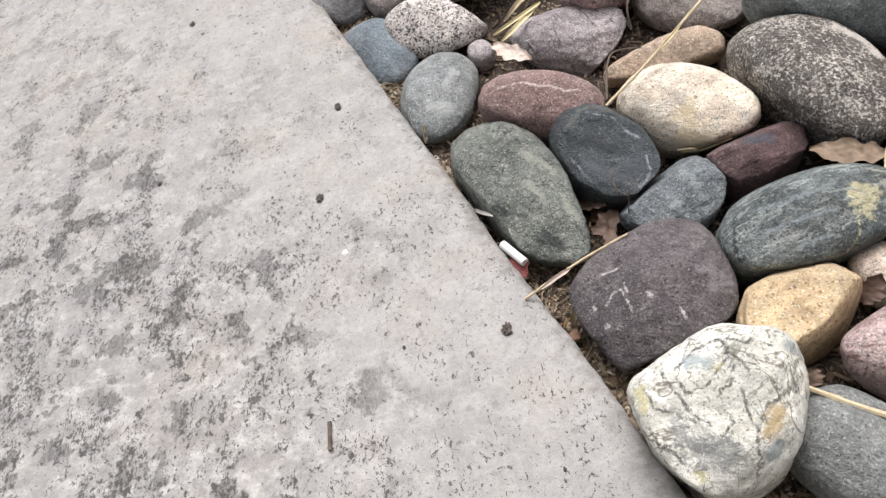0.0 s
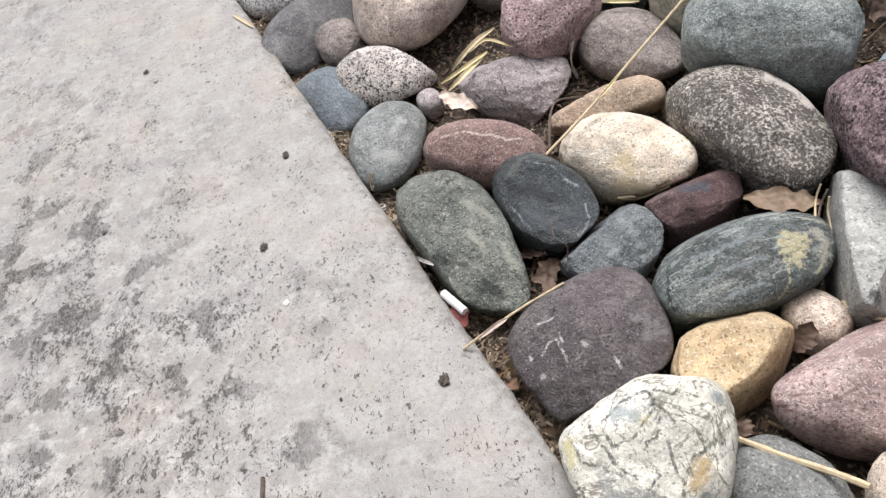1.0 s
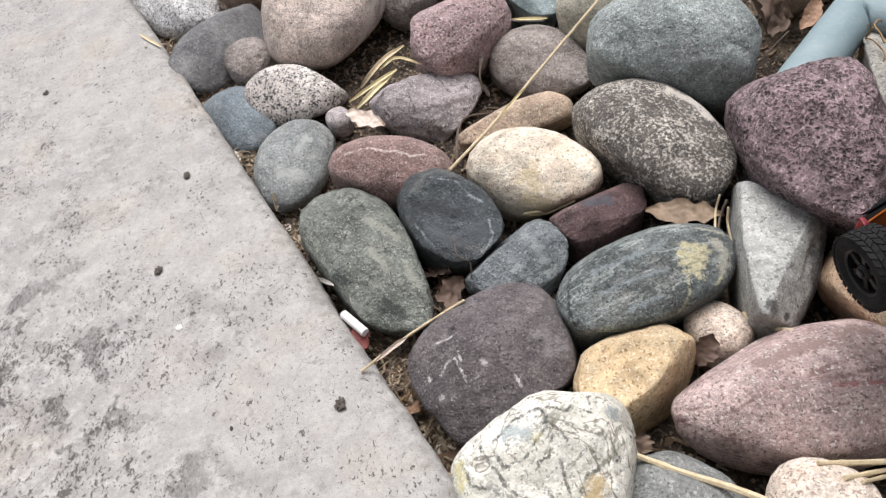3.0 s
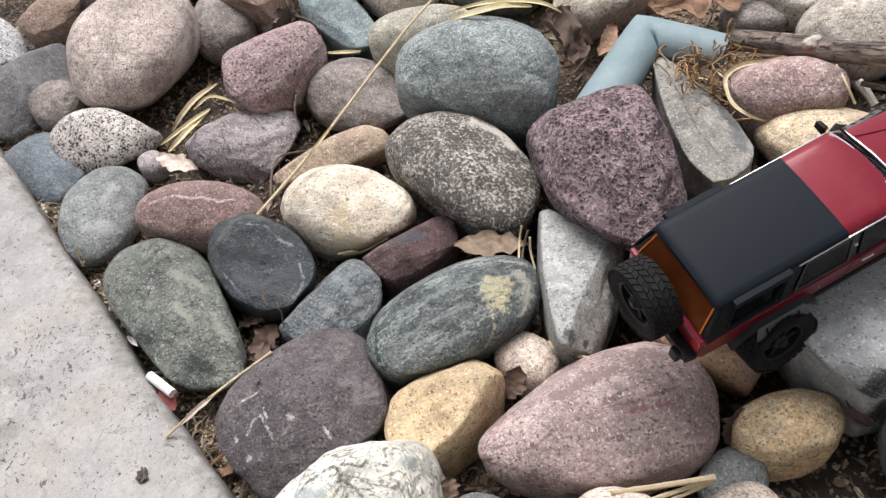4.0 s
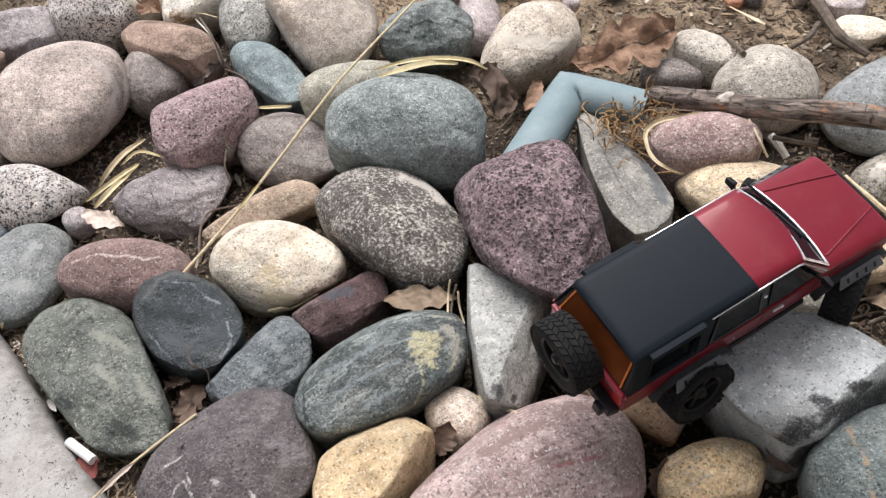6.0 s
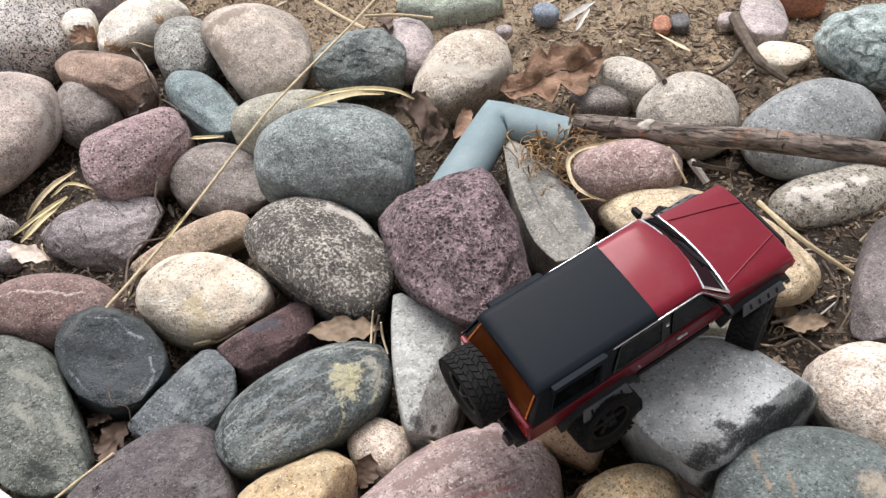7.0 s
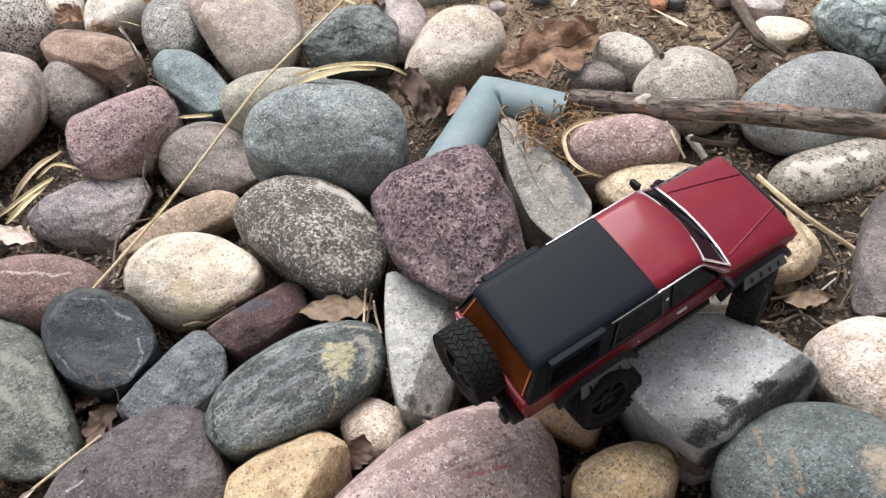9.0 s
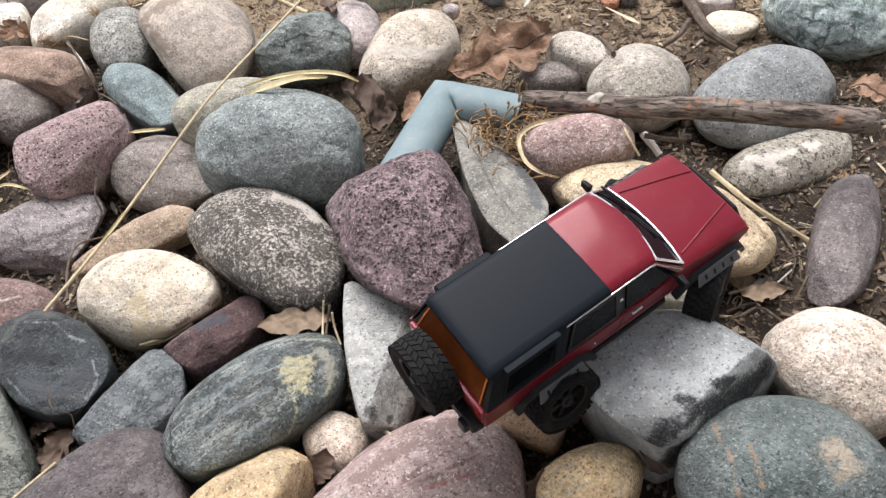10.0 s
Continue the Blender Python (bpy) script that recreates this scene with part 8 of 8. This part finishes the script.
leaf("brown dry leaf between stones", (0.2556, 0.3647, -0.0095), (0.2697, 0.3724, 0.0068), 0.0080, LEAF_DARK, 0.4, 0)
leaf("brown dry leaf wedged by the yellow stone", (0.4114, 0.2478, 0.0162), (0.4227, 0.2499, 0.0200), 0.0087, LEAF_DARK, 0.4, 0)
leaf("grey-brown dry leaf behind the yellow stone", (0.3506, 0.2729, 0.0000), (0.3622, 0.2782, 0.0221), 0.0056, LEAF_DARK, 0.4, 0)
leaf("dark dry leaf curled between stones", (0.1112, 0.4849, -0.0150), (0.1351, 0.4980, -0.0100), 0.0075, LEAF_DARK, 0.5, 0)
leaf("dark dry leaf curled between stones", (0.1113, 0.4233, 0.0235), (0.1247, 0.4894, -0.0150), 0.0052, LEAF_DARK, 0.5, 0)
leaf("brown leaf scrap between cobbles", (0.1980, 1.0020, 0.0524), (0.2169, 1.0020, 0.0668), 0.0113, LEAF_RUST, 0.4, 0)
leaf("tan dry leaf against the sand-coloured stone", (0.5474, 0.3078, 0.0200), (0.5732, 0.2969, 0.0200), 0.0064, LEAF_TAN, 0.5, 0)
leaf("brown dry leaf by the marbled rock", (0.1939, 0.3079, 0.0088), (0.1987, 0.3162, 0.0150), 0.0060, LEAF_DARK, 0.5, 0)
leaf("red-brown leaf scrap near the concrete edge", (0.0717, 0.4198, -0.0368), (0.0796, 0.4044, -0.0280), 0.0048, LEAF_RUST, 0.5, 0)
stalk("thin bleached twig leaning over a brown stone", [(0.2540, 1.0140, 0.0242), (0.2571, 0.9306, 0.0360), (0.2560, 0.9168, 0.0191), (0.2590, 0.9229, 0.0002)], 0.0009, 0.0006, BLEACHED)
stalk("thin pale twig beside a blue-green slate", [(0.2590, 0.9229, 0.0002), (0.2626, 0.8122, 0.0420), (0.2701, 0.8366, 0.0044)], 0.0010, 0.0008, TWIG)
leaf("grey withered leaf scrap between stones", (0.2208, 0.9227, -0.0050), (0.2477, 0.9098, 0.0113), 0.0085, LEAF_GREY, 0.6, 0)
leaf("grey withered leaf scrap between stones", (0.2436, 0.9101, 0.0176), (0.2635, 0.9520, -0.0158), 0.0070, LEAF_GREY, 0.6, 0)
stalk("short bleached twig between cobbles", [(0.2697, 0.8079, 0.0075), (0.2926, 0.7721, 0.0181)], 0.0016, 0.0013, BLEACHED)
stalk("crooked dark twig beside a brown-grey cobble", [(0.2194, 0.7490, 0.0086), (0.2168, 0.7625, -0.0168), (0.2183, 0.7687, -0.0290), (0.2157, 0.7488, -0.0305)], 0.0011, 0.0008, TWIG)
blade("pale wood chip beside a brown-grey cobble", [(0.2221, 0.7666, -0.0294), (0.2211, 0.7447, -0.0298)], 0.0022, BLEACHED)
leaf("withered grey leaf scrap beside a cobble", (0.2208, 0.7467, 0.0132), (0.2233, 0.7540, -0.0051), 0.0050, LEAF_GREY, 0.5, 0)
stalk("pale straw lying under the cream stone", [(0.1989, 0.5396, -0.0068), (0.2141, 0.5353, -0.0067), (0.2340, 0.5272, 0.0047)], 0.0010, 0.0008, STRAW)
stalk("bent straw across the cream stone foot", [(0.1961, 0.5396, -0.0041), (0.2063, 0.5332, -0.0007), (0.2116, 0.5371, -0.0086)], 0.0011, 0.0009, STRAW)
stalk("thin fork of straw on a cream-white stone", [(0.2385, 1.0153, 0.0254), (0.2580, 1.0118, 0.0314), (0.2722, 0.9586, 0.0435)], 0.0008, 0.0006, STRAW)
stalk("thin pale straw on a cream-white stone", [(0.2590, 1.0223, 0.0083), (0.2642, 1.0369, -0.0111), (0.2570, 0.9189, 0.0242)], 0.0008, 0.0006, STRAW)
leaf("orange dry leaf scrap beside a cream-white stone", (0.2068, 1.0521, 0.0442), (0.2207, 1.0547, 0.0296), 0.0120, LEAF_RUST, 0.5, 0)
stalk("dry twig in the gap beside a pale boulder", [(0.5469, 0.3172, -0.0027), (0.5641, 0.3103, 0.0008), (0.5886, 0.2909, 0.0048)], 0.0010, 0.0007, TWIG)
stalk("thin dry twig in the gap beside a pale boulder", [(0.5730, 0.3271, 0.0034), (0.5787, 0.3121, 0.0047), (0.6032, 0.3132, 0.0074)], 0.0009, 0.0006, BLEACHED)
leaf("grey dry leaf scrap in the gap beside a pale boulder", (0.5718, 0.3197, 0.0046), (0.5800, 0.3017, 0.0051), 0.0090, LEAF_GREY, 0.6, 0)
leaf("grey dry leaf scrap in the gap beside a dark boulder", (0.5593, 0.3300, 0.0082), (0.5747, 0.3208, 0.0057), 0.0080, LEAF_TAN, 0.6, 0)
stalk("dry twig lying beside the sand-coloured stone", [(0.6223, 0.3444, 0.0136), (0.6124, 0.3201, 0.0095), (0.5955, 0.3082, 0.0068)], 0.0010, 0.0007, TWIG)
leaf("brown curled leaf in the gap by the slate", (0.1121, 0.5315, -0.0294), (0.1291, 0.5012, -0.0046), 0.0065, LEAF_DARK, 0.7, 0)
leaf("red-brown curled leaf in the gap by the slate", (0.1119, 0.5100, -0.0271), (0.1323, 0.5218, -0.0315), 0.0060, LEAF_RUST, 0.7, 0)
blade("white wood chip along the concrete edge", [(0.0019, 0.6534, -0.0155), (0.0004, 0.6649, -0.0323)], 0.0022, BLEACHED)
blade("white wood chip along the concrete edge", [(0.0034, 0.6485, -0.0338), (0.0054, 0.6384, -0.0336)], 0.0026, BLEACHED)
blade("pale wood chip along the concrete edge", [(0.0018, 0.6605, -0.0048), (-0.0008, 0.6542, -0.0211)], 0.0014, CHIP)
blade("white wood chip along the concrete edge", [(0.0226, 0.5677, -0.0322), (0.0403, 0.5124, 0.0080)], 0.0018, BLEACHED)
blade("pale wood chip along the concrete edge", [(-0.0755, 0.9093, -0.0272), (-0.0670, 0.9113, -0.0308)], 0.0018, BLEACHED)
blade("pale wood chip along the concrete edge", [(-0.0377, 0.7860, -0.0339), (-0.0333, 0.7663, -0.0335)], 0.0018, BLEACHED)
blade("pale wood chip along the concrete edge", [(-0.1311, 1.0275, 0.0032), (-0.1054, 0.9854, 0.0005)], 0.0020, CHIP)
blade("pale wood chip along the concrete edge", [(-0.1246, 0.9912, 0.0032), (-0.1151, 1.0591, -0.0322)], 0.0016, CHIP)
blade("pale wood chip along the concrete edge", [(-0.0025, 0.6605, -0.0325), (0.0063, 0.6628, -0.0331)], 0.0020, BLEACHED)
leaf("dry brown bark scrap beside a green cobble", (0.5289, 0.9189, 0.0180), (0.4777, 0.7679, 0.0719), 0.0080, LEAF_DARK, 0.5, 0)
stalk("short dry stick stub under the branch", [(0.6263, 0.4921, 0.0169), (0.6232, 0.4749, 0.0176)], 0.0045, 0.0040, BLEACHED)
stalk("short dry stick stub under the branch", [(0.6347, 0.4810, 0.0160), (0.6491, 0.4587, 0.0189)], 0.0040, 0.0035, TWIG)
paper_tube((0.0420, 0.4924, -0.0040), (0.0546, 0.4702, -0.0060), 0.0033)
frond((0.4947, 0.5229, 0.0660), 0.030, 42)
frond((0.5303, 0.5281, 0.0600), 0.022, 26)
frond((0.5006, 0.5046, 0.0500), 0.026, 30)
frond((0.0755, 0.4164, -0.0372), 0.014, 16)
crumb("dark crumb of soil on the concrete", (-0.0983, 0.5959), 0.0037, CRUMB)
crumb("small dark crumb on the concrete", (-0.2537, 0.6777), 0.0023, CRUMB)
crumb("small dark crumb on the concrete", (-0.2382, 0.9533), 0.0034, CRUMB)
crumb("small dark crumb on the concrete", (-0.0742, 0.7145), 0.0030, CRUMB)
crumb("small dark crumb on the concrete", (0.0419, 0.2988), 0.0012, CRUMB)
crumb("white fleck on the concrete", (-0.0809, 0.5243), 0.0024, CHIPW)
crumb("dark crumb of bark on the concrete", (0.0290, 0.4102), 0.0041, CRUMB)
crumb("small dark crumb on the concrete", (-0.0745, 0.7188), 0.0026, CRUMB)
crumb("small dark crumb on the concrete", (-0.0446, 0.4180), 0.0014, CRUMB)
stalk("dark slim twig scrap lying on the concrete", [(-0.1022, 0.3728, 0.0020), (-0.1031, 0.3516, 0.0020)], 0.0016, 0.0012, TWIG)


# ---- mulch, chips and grit on the soil ----
def island_material(name, colors, rough=0.85):
    s = Nodes(name, rough)
    geo = s.put("ShaderNodeNewGeometry").outputs["Random Per Island"]
    ramp = s.n.new("ShaderNodeValToRGB")
    els = ramp.color_ramp.elements
    while len(els) < len(colors):
        els.new(0.5)
    for i, (e, c) in enumerate(zip(els, colors)):
        e.position, e.color = i / (len(colors) - 1), (*c, 1)
    s.l.new(geo, ramp.inputs[0])
    co = s.place(0)
    n1 = s.noise(co, 700, 3)
    col = s.mix(s.ramp(n1, 0.4, 0.7, 0, 0.5), ramp.outputs[0], (0.05, 0.04, 0.03))
    return s.done(col, s.bump(n1, 0.0005))


def spot(rnd, edge_share, open_soil=False):
    """A place on the soil: some along the concrete's edge, most all over the bed."""
    while True:
        y = rnd.uniform(0.08, 1.45)
        if rnd.random() < edge_share:
            x = slab_edge(y) + 0.008 + abs(rnd.gauss(0, 0.025))
        else:
            x = rnd.uniform(-0.15, 1.25)
        bare = x > 0.4 and y > 0.72 and open_soil
        if from_edge(x, y) > 0.006 and not (bare and rnd.random() < 0.8):
            return x, y


def scatter_chips(name, count, size, thin, mat, label, seed, edge_share=0.25, tilt=0.35, ragged=False):
    rnd = random.Random(seed)
    verts, faces = [], []
    for _ in range(count):
        x, y = spot(rnd, edge_share, name == "mulch")
        k = rnd.uniform(*size)
        w, h = k * rnd.uniform(*thin), k * rnd.uniform(0.05, 0.16)
        m = pose(x, y, soil_height(x, y) + 0.4 * h + 0.001, rnd.gauss(0, tilt) * 57, rnd.gauss(0, tilt) * 57, rnd.uniform(0, 360))
        base = len(verts)
        taper = rnd.uniform(0.5, 1)
        if ragged:
            sides = rnd.randint(5, 7)
            ring = [(math.cos(q * math.tau / sides + rnd.uniform(-0.3, 0.3)) * k / 2 * rnd.uniform(0.55, 1.1), math.sin(q * math.tau / sides) * w / 2 * rnd.uniform(0.5, 1.1)) for q in range(sides)]
            bow = rnd.uniform(-40, 60)
            for lift in (0.0, 0.0005):
                verts += [m @ Vector((u, v, bow * (u * u + 0.6 * v * v) + lift)) for u, v in ring]
            faces.append([base + i for i in range(sides)][::-1])
            faces.append([base + sides + i for i in range(sides)])
            faces += [[base + i, base + (i + 1) % sides, base + sides + (i + 1) % sides, base + sides + i] for i in range(sides)]
            continue
        for sx in (-1, 1):
            for sy, sz in ((-1, -1), (1, -1), (1, 1), (-1, 1)):
                j = rnd.uniform(0.75, 1.1)
                verts.append(m @ Vector((sx * k / 2 * j, sy * w / 2 * (taper if sx > 0 else 1), sz * h / 2)))
        faces += [[base + i for i in f] for f in ((0, 1, 2, 3), (7, 6, 5, 4), (0, 4, 5, 1), (1, 5, 6, 2), (2, 6, 7, 3), (3, 7, 4, 0))]
    me = bpy.data.meshes.new(name)
    me.from_pydata([v[:] for v in verts], [], faces)
    me.materials.append(mat)
    tagged(new(name, me), label, "mulch", kind="stuff")


def scatter_grit(count, seed):
    rnd = random.Random(seed)
    verts, faces = [], []
    base_v, base_f = [Vector(v) for v in ((1, 0, 0), (-1, 0, 0), (0, 1, 0), (0, -1, 0), (0, 0, 1), (0, 0, -1))], ((0, 2, 4), (2, 1, 4), (1, 3, 4), (3, 0, 4), (2, 0, 5), (1, 2, 5), (3, 1, 5), (0, 3, 5))
    for _ in range(count):
        x, y = spot(rnd, 0.15)
        r = rnd.uniform(0.0006, 0.0028) * (1.6 if rnd.random() < 0.06 else 1)
        m = pose(x, y, soil_height(x, y) + r * 0.2, rnd.uniform(0, 360), rnd.uniform(0, 360), rnd.uniform(0, 360))
        b = len(verts)
        verts += [(m @ (v * r * rnd.uniform(0.6, 1.2)))[:] for v in base_v]
        faces += [[b + i for i in f] for f in base_f]
    me = bpy.data.meshes.new("grit")
    me.from_pydata(verts, [], faces)
    me.materials.append(island_material("grit", [(0.18, 0.14, 0.10), (0.42, 0.34, 0.25), (0.28, 0.22, 0.165), (0.46, 0.41, 0.35), (0.10, 0.08, 0.06), (0.42, 0.33, 0.23)]))
    tagged(new("grit", me), "loose grit and small gravel on brown soil", "grit", kind="stuff")


def scatter_fibres(count, seed):
    """Fine dry roots and stems lying about between the stones."""
    rnd = random.Random(seed)
    verts, faces = [], []
    for _ in range(count):
        x, y = spot(rnd, 0.25)
        length, r = rnd.uniform(0.010, 0.045), rnd.uniform(0.00025, 0.0008)
        a, turn, steps = rnd.uniform(0, math.tau), rnd.gauss(0, 0.35), 7
        lift = rnd.uniform(0, 0.014)
        base = len(verts)
        for k in range(steps):
            z = soil_height(x, y) + 0.0015 + lift * math.sin(math.pi * k / (steps - 1))
            for q in range(3):
                o = q * math.tau / 3
                verts.append((x - math.sin(a) * math.cos(o) * r, y + math.cos(a) * math.cos(o) * r, z + math.sin(o) * r))
            a += turn + rnd.gauss(0, 0.25)
            x, y = x + math.cos(a) * length / steps, y + math.sin(a) * length / steps
        for k in range(steps - 1):
            for q in range(3):
                b = base + 3 * k
                faces.append((b + q, b + (q + 1) % 3, b + 3 + (q + 1) % 3, b + 3 + q))
    me = bpy.data.meshes.new("root_fibres")
    me.from_pydata(verts, [], faces)
    me.materials.append(island_material("root_fibres", [(0.10, 0.075, 0.055), (0.24, 0.19, 0.14), (0.16, 0.12, 0.09), (0.40, 0.32, 0.21), (0.07, 0.055, 0.042)]))
    tagged(new("root_fibres", me), "thin dry roots and stems strewn over the soil", "dry roots", kind="stuff")


MULCH = island_material("mulch", [(0.05, 0.036, 0.026), (0.13, 0.085, 0.055), (0.20, 0.14, 0.09), (0.09, 0.06, 0.042), (0.30, 0.22, 0.14), (0.07, 0.05, 0.038)])
PALE = island_material("pale_bits", [(0.44, 0.35, 0.23), (0.66, 0.57, 0.42), (0.30, 0.22, 0.14), (0.72, 0.65, 0.54)])
scatter_chips("mulch", 26000, (0.003, 0.012), (0.10, 0.32), MULCH, "dark shredded bark mulch lying on the soil", 5, 0.3)
scatter_chips("straw_bits", 5600, (0.003, 0.016), (0.09, 0.26), PALE, "pale straw and wood bits lying on the soil", 6, 0.55)
scatter_chips("leaf_bits", 2600, (0.005, 0.015), (0.35, 0.8), island_material("leaf_bits", [(0.10, 0.065, 0.045), (0.22, 0.135, 0.08), (0.15, 0.10, 0.07), (0.34, 0.22, 0.13)]), "broken dry brown leaves between the stones", 7, 0.2, 0.45, True)
scatter_grit(42000, 8)
scatter_fibres(3600, 9)
